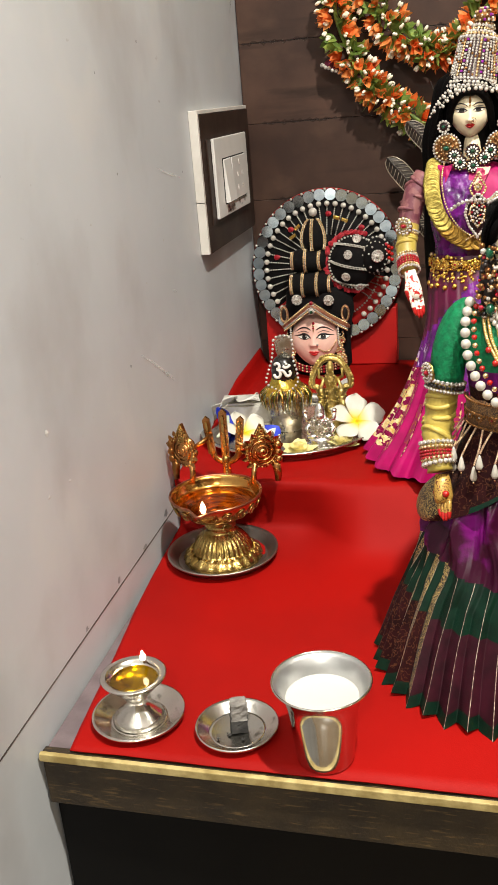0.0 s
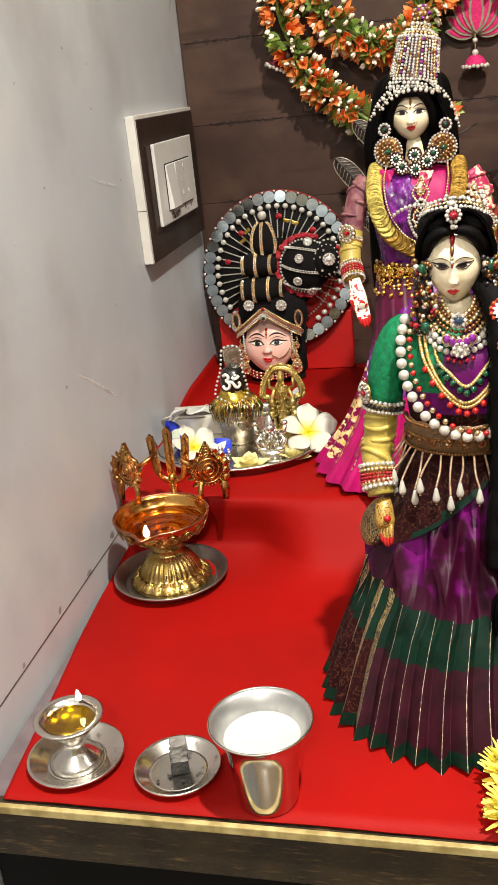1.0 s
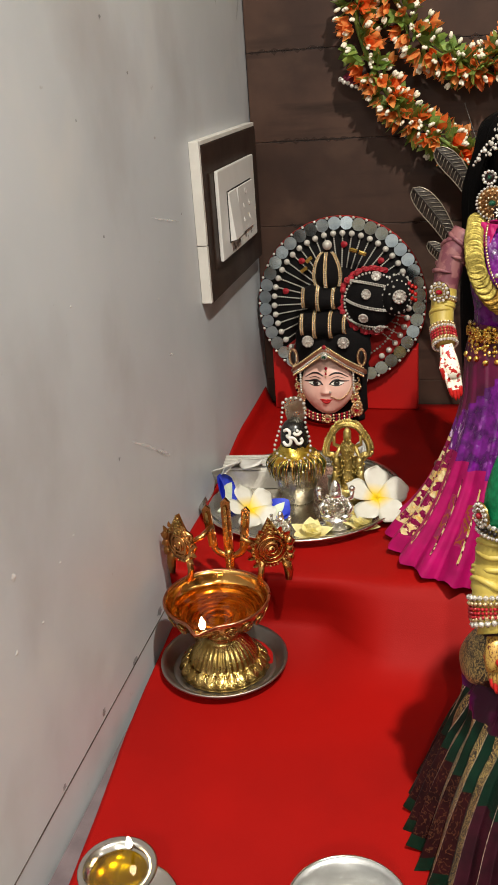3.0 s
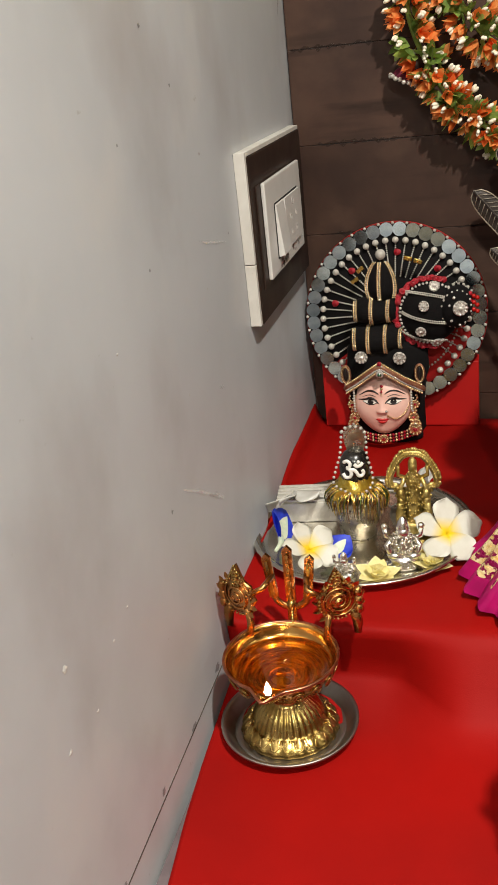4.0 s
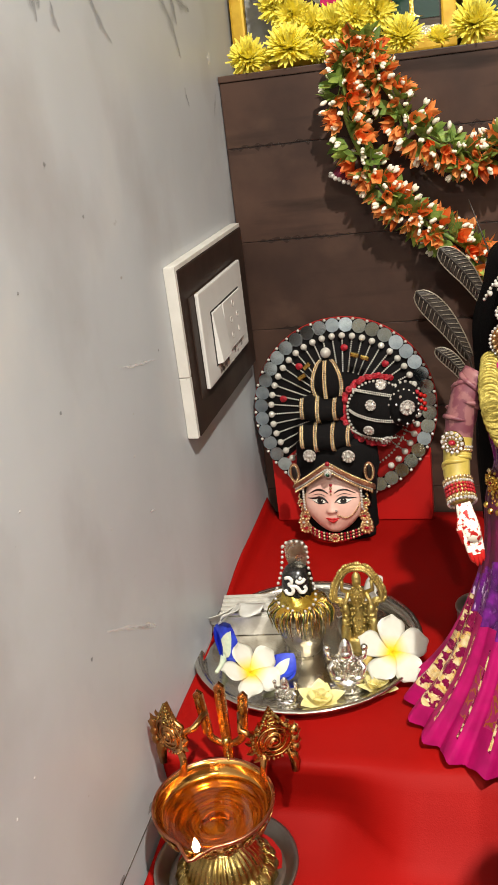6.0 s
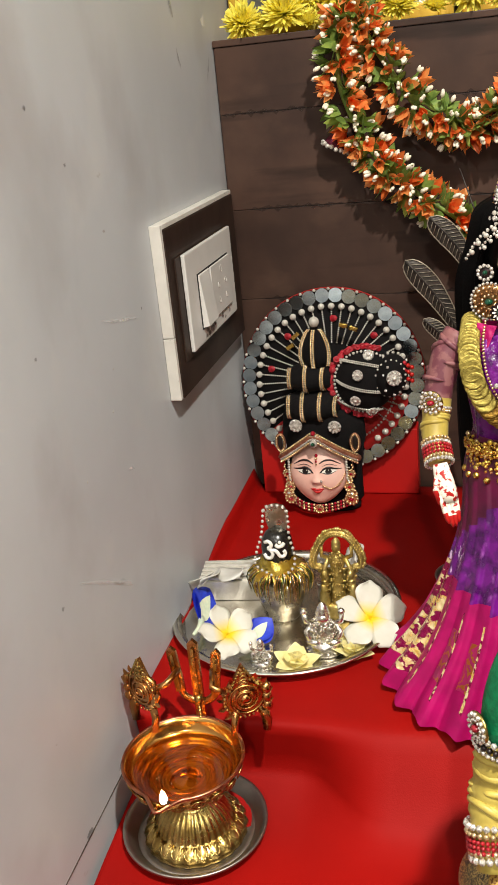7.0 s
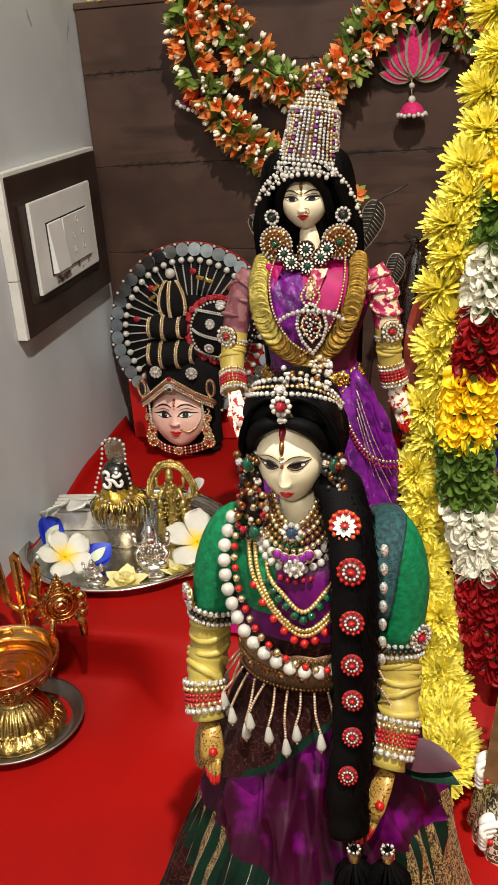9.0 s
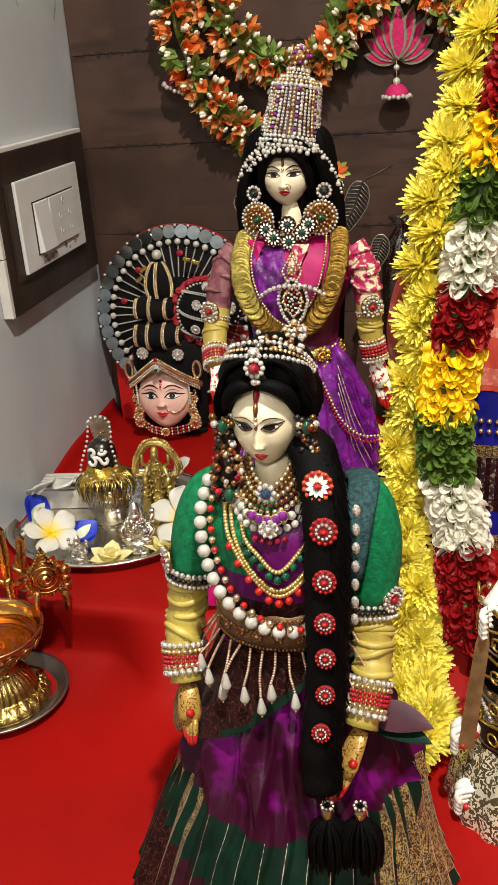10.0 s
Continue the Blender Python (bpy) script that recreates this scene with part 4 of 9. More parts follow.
def halo():
    R = 0.1095
    t = thing("mirror_halo", "round black halo with mirrors, pearls and bead rays against the box", "ornament", at=pose(-0.2012, 1.3295, 1.0130, 80.5, 0, 0))
    part("disc", Shape().lathe([(0, 0.0), (R, 0.0), (R, 0.004), (0, 0.004)], "black", 72, pick=lambda a, i: "black").lathe([(R * 0.99, -0.0006), (R + 0.0012, 0.002), (R * 0.99, 0.0046)], "redtrim", 72), t)
    part("red_ring", Shape().lathe([(0.060, 0.0042), (0.0945, 0.0055), (0.0945, 0.004)], "redtrim", 40, arc=(math.radians(-66), math.radians(-12))), t, "red felt border")
    part("red_ring", Shape().lathe([(0.060, 0.0042), (0.0945, 0.0055), (0.0945, 0.004)], "redtrim", 30, arc=(math.radians(-142), math.radians(-112))), t, "red felt border")
    mir = Shape().lathe([(0.0, 0.0016), (0.0084, 0.0016), (0.0087, 0.0012), (0.0087, 0.0)], "mirror", 18, smooth=False)
    edge = mir.mesh("mirror")
    pea = Shape().ball((0, 0, 0), 0.0042, "pearl", 10, 7).mesh("pearl")
    tiny = Shape().ball((0, 0, 0), 0.0021, "pearl", 8, 5).mesh("seed_pearl")
    for i in range(40):
        a = 2 * math.pi * (i + 0.5) / 40
        if -2.15 < (a if a < math.pi else a - 2 * math.pi) < -1.35:
            continue
        r = 0.1012
        for nm, me, q, z in (("mirror", edge, r, 0.0045), ("seed_pearl", tiny, 0.1085, 0.006)):
            aa = a + (0 if nm == "mirror" else math.pi / 40)
            o = new(nm, me)
            o.parent = t
            o.matrix_basis = pose(q * math.cos(aa), q * math.sin(aa), z, 5 * math.sin(7 * aa), 5 * math.cos(5 * aa), 0)
    for i in range(46):
        a = 2 * math.pi * (i + 0.25) / 46
        if -2.3 < (a if a < math.pi else a - 2 * math.pi) < -0.95:
            continue
        o = new("pearl", pea)
        o.parent = t
        o.matrix_basis = pose(0.0885 * math.cos(a), 0.0885 * math.sin(a), 0.0075)
    rays = Shape()
    for i in range(46):
        a = 2 * math.pi * (i + 0.25) / 46
        if -2.2 < (a if a < math.pi else a - 2 * math.pi) < -0.75:
            continue
        bead_line(rays, [(0.046 * math.cos(a), 0.046 * math.sin(a), 0.0055), (0.086 * math.cos(a), 0.086 * math.sin(a), 0.0055)], 0.00128, "pearl", 2.0)
    bead_line(rays, [(0.0775 * math.cos(math.radians(d)), 0.0775 * math.sin(math.radians(d)), 0.0065) for d in range(-66, 0, 3)], 0.0018, "pearl", 2.6)
    tagged(part("bead_work", rays, t, "rays of tiny white beads"), kind="stuff")
    for deg in (86, 45, 133, 168, 18):
        a = math.radians(deg)
        sh = Shape()
        sh.tube([(0.00011 * k * math.cos(k * 0.7), 0.00011 * k * math.sin(k * 0.7), 0.0034 - 0.00008 * k) for k in range(34)], [0.0013 + 0.0003 * math.sin(k * 1.9) for k in range(34)], "redrose", 7)
        part("satin_rose", sh, t, "small red satin rose", at=pose(0.074 * math.cos(a), 0.074 * math.sin(a), 0.006))
    return t


halo()


def mask():
    sh = Shape()
    c = Vector((-0.213, 1.268, 0.921))
    at = head(sh, c, 0.0355, 0.039, 0.0235, -5, "maskskin", 0, "open", 0.12, 0.46, -0.17, -0.47, 0.05)
    for s in (-1, 1):
        sh.tube(curve([(c.x + s * 0.003, 1.2545, 0.9665), (c.x + s * 0.019, 1.2545, 0.957), (c.x + s * 0.0335, 1.2605, 0.943), (c.x + s * 0.0395, 1.268, 0.912)], 10), 0.0042, "hair", 8)
    # black padded hood behind face and neck
    sh.lathe([(0.0, -0.055), (0.036, -0.055), (0.044, -0.045), (0.043, -0.01), (0.046, 0.02), (0.050, 0.034), (0.048, 0.062), (0.04, 0.068), (0, 0.07)], "black", 30, (-0.209, 1.292, 0.9225), 1.0, 0.42)
    # headdress: black padded rolls stacked up, each tied with flat gold braid
    def braid(pts, w=0.0034):
        bead_line(sh, [p + Vector((-w * 0.42, -0.0004, 0)) for p in pts], 0.0013, "bead", 1.7)
        bead_line(sh, [p + Vector((w * 0.42, -0.0004, 0)) for p in pts], 0.0013, "bead", 1.7)
        bead_line(sh, pts, 0.0010, "stone", 2.6)
    for x, z, hw, hh, y, bands in ((-0.2190, 0.9965, 0.0335, 0.0180, 1.284, (-0.80, -0.28, 0.34, 0.86)), (-0.2205, 1.0300, 0.0275, 0.0165, 1.288, (-0.82, -0.1, 0.62))):
        sh.ball((x, y, z), 1, "black", 28, 16, hw, 0.0225, hh)
        sh.lathe([(0.0, -hw * 0.93), (hh * 0.72, -hw * 0.9), (hh * 0.96, -hw * 0.5), (hh, 0), (hh * 0.96, hw * 0.5), (hh * 0.72, hw * 0.9), (0, hw * 0.93)], "black", 28, (x, y, z), m=pose(0, 0, 0, 0, 90, 0).to_3x3())
        for q in bands:
            k = math.sqrt(1 - q * q * 0.72)
            braid([Vector((x + q * hw * (1 - 0.04 * math.cos(b)), y - 0.0232 * k * math.cos(b), z + hh * k * 1.03 * math.sin(b))) for b in [math.radians(dg) for dg in range(-80, 81, 8)]])
    x, z, y = -0.2115, 1.0615, 1.291
    sh.lathe([(0, -0.020), (0.017, -0.017), (0.0205, -0.004), (0.018, 0.010), (0.0115, 0.022), (0.004, 0.028), (0, 0.0285)], "black", 28, (x, y, z), 0.88, 0.85)
    for q in (-0.92, -0.08, 0.88):
        braid([Vector((x + q * 0.0182 * r, y - 0.0178 * r * math.sqrt(max(0.02, 1 - q * q)) - 0.0005, z + dz)) for r, dz in ((0.9, -0.016), (1.0, -0.008), (1.02, -0.002), (0.98, 0.004), (0.90, 0.010), (0.76, 0.016), (0.56, 0.022), (0.32, 0.0265))])
    sh.ball((-0.2105, 1.284, 1.0965), 0.0062, "pearl", 14, 10)
    for k, (bx, bz, rz) in enumerate(((-0.182, 1.0835, 14), (-0.1705, 1.0795, 20), (-0.246, 1.060, -30), (-0.239, 1.073, -40))):
        sh.box((-0.0052, -0.002, -0.0026), (0.0052, 0.002, 0.0026), "gold", 0.001, pose(bx, 1.3135, bz, 0, rz, 0))
    # round side bun turned to the side, with a smaller knot on its tip
    bc = Vector((-0.1560, 1.292, 1.026))
    bunrot = pose(0, 0, 0, 0, 12, 0).to_3x3()

    def bun(lon, lat, lift=0.0):
        # lon runs round the bun's front, lat up and down its sectors
        return bc + bunrot @ Vector((0.0345 * (1 + lift) * math.sin(lon), -0.030 * (1 + lift) * math.cos(lon) * math.cos(lat), 0.0375 * (1 + lift) * math.cos(lon * 0.55) * math.sin(lat)))
    sh.ball(bc, 1, "black", 28, 18, 0.036, 0.029, 0.0385, bunrot)
    for i in range(34):
        a = math.radians(78 + i * 6.6)
        p = bc + bunrot @ Vector(((0.0390 + 0.002 * (i % 2)) * math.cos(a), -0.006 - 0.002 * (i % 3), 0.0410 * math.sin(a)))
        sh.ball(p, 0.0030, "redrose", 8, 6)
        for k in range(3):
            sh.ring(p + Vector((0, -0.0016, 0)), 0.0012 + 0.0010 * k, 0.0009, "redrose", 8, 5, pose(0, 0, 0, 70 + 30 * math.sin(i * 3 + k), 25 * math.cos(i * 5 + k), 0).to_3x3())
    for i in range(34):
        a = math.radians(62 + i * 7.4)
        sh.ball(bc + bunrot @ Vector((0.0345 * math.cos(a), -0.0125, 0.0360 * math.sin(a))), 0.0018, "stone" if i % 2 else "pearl", 6, 4)
    for lat in (-0.95, -0.12, 0.68):
        for off in (-0.028, 0.028):
            bead_line(sh, [bun(math.radians(q), lat + off, 0.035) for q in range(-62, 50, 6)], 0.0011, "pearl", 1.9)
    for lon, lat in ((-0.22, 0.30), (-0.16, -0.52), (0.42, -1.02), (-0.02, 1.0)):
        rosette(sh, bun(lon, lat, 0.05), 0.0064, pose(0, 0, 0, 90 - math.degrees(lat) * 0.6, 0, math.degrees(lon)).to_3x3(), "stone", "stone", 10)
    kc = Vector((-0.1255, 1.276, 1.0335))
    sh.ball(kc, 1, "black", 18, 14, 0.0185, 0.019, 0.0255, bunrot)
    for ring, dy, n2, q in ((0.020, 0.006, 22, 0.0019), (0.0165, -0.009, 18, 0.0015)):
        for i in range(n2):
            a = 2 * math.pi * i / n2
            sh.ball(kc + bunrot @ Vector((ring * math.cos(a), dy, ring * 1.28 * math.sin(a))), q, "pearl" if i % 3 else "stone", 6, 4)
    for dx, dz, r in ((-0.002, 0.015, 0.0030), (-0.007, 0.006, 0.0026), (-0.005, -0.012, 0.0030), (0.004, -0.017, 0.0026)):
        sh.ball(kc + Vector((dx, -0.0165, dz)), r * 0.6, "stone", 7, 5)
    rosette(sh, kc + Vector((0.005, -0.0185, 0.003)), 0.0088, pose(0, 0, 0, 84, 0, 18).to_3x3(), "pearl", "stone", 11)
    for i in range(9):
        sh.ball(kc + Vector((0.0155 + 0.004 * (i % 3), -0.004 - 0.002 * (i % 2), 0.016 - i * 0.0026)), 0.0027, "redbead" if i % 3 else "redrose", 7, 5)
    # studs on the hair and gold tiara
    for sx, sz in ((-0.2375, 0.9775), (-0.192, 0.9755)):
        rosette(sh, (sx, 1.268, sz), 0.0078, FRONT, "stone", "stone", 10)
    band = curve([(-0.2565, 1.266, 0.940), (-0.240, 1.256, 0.953), (-0.224, 1.249, 0.966), (-0.2128, 1.246, 0.973), (-0.201, 1.249, 0.965), (-0.185, 1.256, 0.952), (-0.165, 1.266, 0.938)], 28)
    sh.tube(band, [0.0066] * 29, "bronzetrim", 8, 0.5)
    for dz in (-0.0052, -0.0017, 0.0017, 0.0052):
        bead_line(sh, [p + Vector((0, -0.0045, dz)) for p in band], 0.0017, "bead" if abs(dz) > 0.003 else "stone", 1.9)
    sh.ball((-0.2128, 1.240, 0.966), 0.0046, "stone", 10, 7)
    sh.ball((-0.2128, 1.2368, 0.966), 0.0026, "emerald", 8, 6)
    sh.ball((-0.2128, 1.241, 0.978), 0.003, "ruby", 8, 6)
    for k in range(4):
        sh.ball(at(0.0, 0.62 - 0.085 * k, 0.05), 0.0021 - 0.0003 * k, "bead" if k % 2 else "ruby", 7, 5)
    for s in (-1, 1):
        cx = c.x + s * 0.041
        loop = [Vector((cx + s * 0.003 + 0.0048 * math.cos(b), 1.266, 0.957 + 0.0105 * math.sin(b))) for b in [math.radians(q) for q in range(-90, 271, 18)]]
        sh.tube(loop, 0.0019, "bronzetrim", 7)
        bead_line(sh, [v + Vector((0, -0.002, 0)) for v in loop], 0.0011, "bead", 1.8)
        sh.ball((cx + s * 0.003, 1.265, 0.957), 1, "ink", 10, 8, 0.0030, 0.0012, 0.0085)
        for k in range(5):
            rosette(sh, (c.x + s * (0.036 + 0.002 * math.sin(k * 2)), 1.262, 0.928 - k * 0.0085), 0.0055 + 0.001 * (k > 2), FRONT, "ruby" if k % 2 else "stone", "bead", 8)
        bead_line(sh, [(c.x + s * 0.034, 1.256, 0.94 - k * 0.003) for k in range(10)], 0.0017, "pearl", 2.0)
    # choker
    for r0, z0 in ((0, 0.8835), (0, 0.8795), (0, 0.8755)):
        bead_line(sh, curve([(-0.249, 1.272, z0 + 0.003), (-0.232, 1.257, z0), (-0.213, 1.252, z0 - 0.001), (-0.194, 1.257, z0), (-0.172, 1.272, z0 + 0.003)], 24), 0.0019, "bead", 1.9, "ruby")
    rosette(sh, (-0.213, 1.250, 0.879), 0.006, FRONT, "ruby", "bead", 10)
    rosette(sh, (-0.176, 1.262, 0.887), 0.0085, FRONT, "ruby", "bead", 10)
    rosette(sh, (-0.249, 1.262, 0.887), 0.0075, FRONT, "ruby", "bead", 10)
    bead_line(sh, curve([at(0.2, -0.3, 0.08), at(0.5, -0.42, 0.06), at(0.8, -0.2, 0.05), at(0.95, 0.25, 0.03)], 16), 0.0011, "bead", 1.9)
    sh.lathe([(0, 0), (0.04, 0), (0.04, 0.006), (0, 0.006)], "black", 24, (-0.209, 1.29, HTOP), 1, 0.45)
    solid("goddess_mask", sh, "painted mask head with black beaded headdress and gold jewels", "mask")


mask()

# ---- silver tray and what lies on it ----
TX, TY = -0.2135, 1.043
M["tray"] = surface("polished_steel", "dcd8ce", "c6c0b4", 0.2, metal=1.0, scale=40, bump=0.12, bscale=160, rvar=0.1)
M["plumeria"] = surface("white_petal", "e4e1d6", "dad6c8", 0.5, scale=60, bump=0.1, bscale=300, thin=0.2)


def blush(m, color, near, far):
    """Another colour at a petal's root, fading along it."""
    n, k = m.node_tree.nodes, m.node_tree.links
    p = n["Principled BSDF"]
    old = p.inputs["Base Color"].links[0].from_socket
    co, sx, r, mix = n.new("ShaderNodeTexCoord"), n.new("ShaderNodeSeparateXYZ"), n.new("ShaderNodeMapRange"), n.new("ShaderNodeMix")
    mix.data_type = "RGBA"
    r.inputs["From Min"].default_value, r.inputs["From Max"].default_value = near, far
    k.new(co.outputs["Object"], sx.inputs["Vector"])
    k.new(sx.outputs["X"], r.inputs["Value"])
    k.new(r.outputs["Result"], mix.inputs["Factor"])
    mix.inputs["A"].default_value = lin(color)
    k.new(old, mix.inputs["B"])
    k.new(mix.outputs["Result"], p.inputs["Base Color"])


M["plumeriaback"] = surface("white_petal_back", "e4e1da", "d6d2c8", 0.5, scale=60, bump=0.1, bscale=300, thin=0.2)
blush(M["plumeria"], "f4d020", 0.004, 0.0155)
M["cream"] = surface("cream_petal", "f4ecb4", "e8da90", 0.55, scale=70, bump=0.1, bscale=300, thin=0.2)
M["blue"] = surface("blue_petal", "1420a0", "2a44c8", 0.5, scale=120, bump=0.1, bscale=300)
M["paleblue"] = surface("pale_petal_centre", "b8c8b0", "d8dcc0", 0.5, scale=120)
M["blackstone"] = surface("polished_black_stone", "14120f", "1e1b18", 0.25, scale=60, coat=0.3)
M["greenwire"] = surface("green_gold_wire", "5c6428", "3c4818", 0.3, metal=0.7, scale=200)
M["chalk"] = surface("white_sandal_paint", "f0ede6", "e6e2d8", 0.7, scale=90)

dish("silver_tray", "round polished steel tray with a raised rim on the cloth", TX, TY, HTOP, 0.1125, 0.011, "tray", foot=0.86)
TZ = HTOP + 0.0013


def pot():
    t = thing("stone_on_pot", "silver pot with a black stone, gold fringe, hood and pearl string", "idol", at=pose(-0.2165, 1.043, TZ))
    part("pot", Shape().lathe([(0, 0), (0.0165, 0), (0.018, 0.003), (0.0165, 0.007), (0.021, 0.015), (0.0225, 0.023), (0.020, 0.031), (0.0175, 0.034), (0.0215, 0.037), (0.0225, 0.039), (0.02, 0.042), (0, 0.042)], "oldsilver", 40), t)
    fringe = Shape()
    gf = random.Random(17)
    for i in range(150):
        a = 2 * math.pi * i / 150 + gf.uniform(-0.03, 0.03)
        b = a + gf.uniform(-0.16, 0.10)
        r1 = 0.0290 + gf.uniform(-0.003, 0.0035)
        dip = 0.0335 + gf.uniform(-0.004, 0.004) - 0.004 * math.cos(a - 5.3)
        fringe.tube(curve([(0.0165 * math.cos(a), 0.0165 * math.sin(a), 0.0555), (0.024 * math.cos(a), 0.024 * math.sin(a), 0.0540), (r1 * math.cos(b), r1 * math.sin(b), 0.0455), (r1 * 0.93 * math.cos(b), r1 * 0.93 * math.sin(b), dip)], 7), [0.0006, 0.0007, 0.0007, 0.0007, 0.0006, 0.0006, 0.0005, 0.0003], ("palegold", "bronze", "greenwire", "gold", "oldsilver", "bronze", "palegold")[i % 7], 4)
    tagged(part("wire_fringe", fringe, t, "fringe of curved gold and green wires"), kind="stuff")
    part("gold_skirt", Shape().lathe([(0.020, 0.050), (0.0205, 0.055), (0.0180, 0.060), (0.0158, 0.064), (0.0150, 0.067)], "palegold", 40, wave=lambda a, r, z: r * (1 + 0.09 * math.cos(7 * a + z * 300) + 0.03 * math.cos(17 * a))), t, "crumpled gold foil")
    stone = part("black_stone", Shape().lathe([(0.0125, 0.056), (0.0150, 0.066), (0.0155, 0.075), (0.0142, 0.084), (0.0105, 0.0905), (0.005, 0.0935), (0, 0.094)], "blackstone", 32), t, "polished black stone")
    om = Shape()

    def on(x, z):
        z -= 0.005
        r = 0.0155 if z < 0.079 else 0.0150
        return (x, -math.sqrt(max(1e-7, (r + 0.0004) ** 2 - x * x)), z)
    for pts in ([(-0.0085, 0.0905), (-0.005, 0.0925), (-0.0022, 0.0905), (-0.003, 0.0865), (-0.0055, 0.0852), (-0.0025, 0.0838), (-0.0012, 0.0795), (-0.0035, 0.0755), (-0.0075, 0.0752), (-0.0098, 0.0785)],
                [(-0.0025, 0.0835), (0.001, 0.0838), (0.0035, 0.0815), (0.0055, 0.0775), (0.0085, 0.0768), (0.0102, 0.0795), (0.0092, 0.0825)],
                [(0.002, 0.0895), (0.0045, 0.0872), (0.0078, 0.0878), (0.0098, 0.0902)]):
        om.tube(curve([on(*p) for p in pts], 26), 0.0018, "chalk", 7)
    om.ball(on(0.0060, 0.0915), 0.0018, "chalk", 7, 5)
    part("sacred_sign", om, stone, "white painted curved sign")
    hood = emblem_plate([(-0.008, 0), (0.008, 0), (0.0115, 0.012), (0.012, 0.022), (0.008, 0.030), (0, 0.032), (-0.008, 0.030), (-0.012, 0.022), (-0.0115, 0.012)], 0.003, "oldsilver", pose(0.001, 0.004, 0.0885) @ Matrix.Scale(0.92, 4), (0, 0.016))
    part("hood", hood, t, "small silver cobra hood plate")
    strings = Shape()
    for s in (-1, 1):
        bead_line(strings, curve([(s * 0.0115, 0.002, 0.111), (s * 0.0125, 0.0, 0.099), (s * 0.0135, -0.006, 0.088), (s * 0.0180, -0.010, 0.074), (s * 0.0180, -0.0165, 0.062), (0.005, -0.0225, 0.052)], 20), 0.0017, "pearl", 3.0, None)
    bead_line(strings, [(0.0110 * math.cos(a), 0.002, 0.111 + 0.006 * math.sin(a)) for a in [math.radians(d) for d in range(0, 181, 15)]], 0.0019, "pearl", 2.8)
    tagged(part("pearl_string", strings, t, "string of small pearls"), kind="stuff")
    part("gold_bow", Shape().petal(pose(-0.004, -0.021, 0.056, 90, -30, 150), 0.018, 0.014, "palegold", 0.004, 0.2).petal(pose(-0.006, -0.021, 0.056, 90, 30, 200), 0.016, 0.012, "palegold", 0.003, 0.2), t)
    return t


pot()


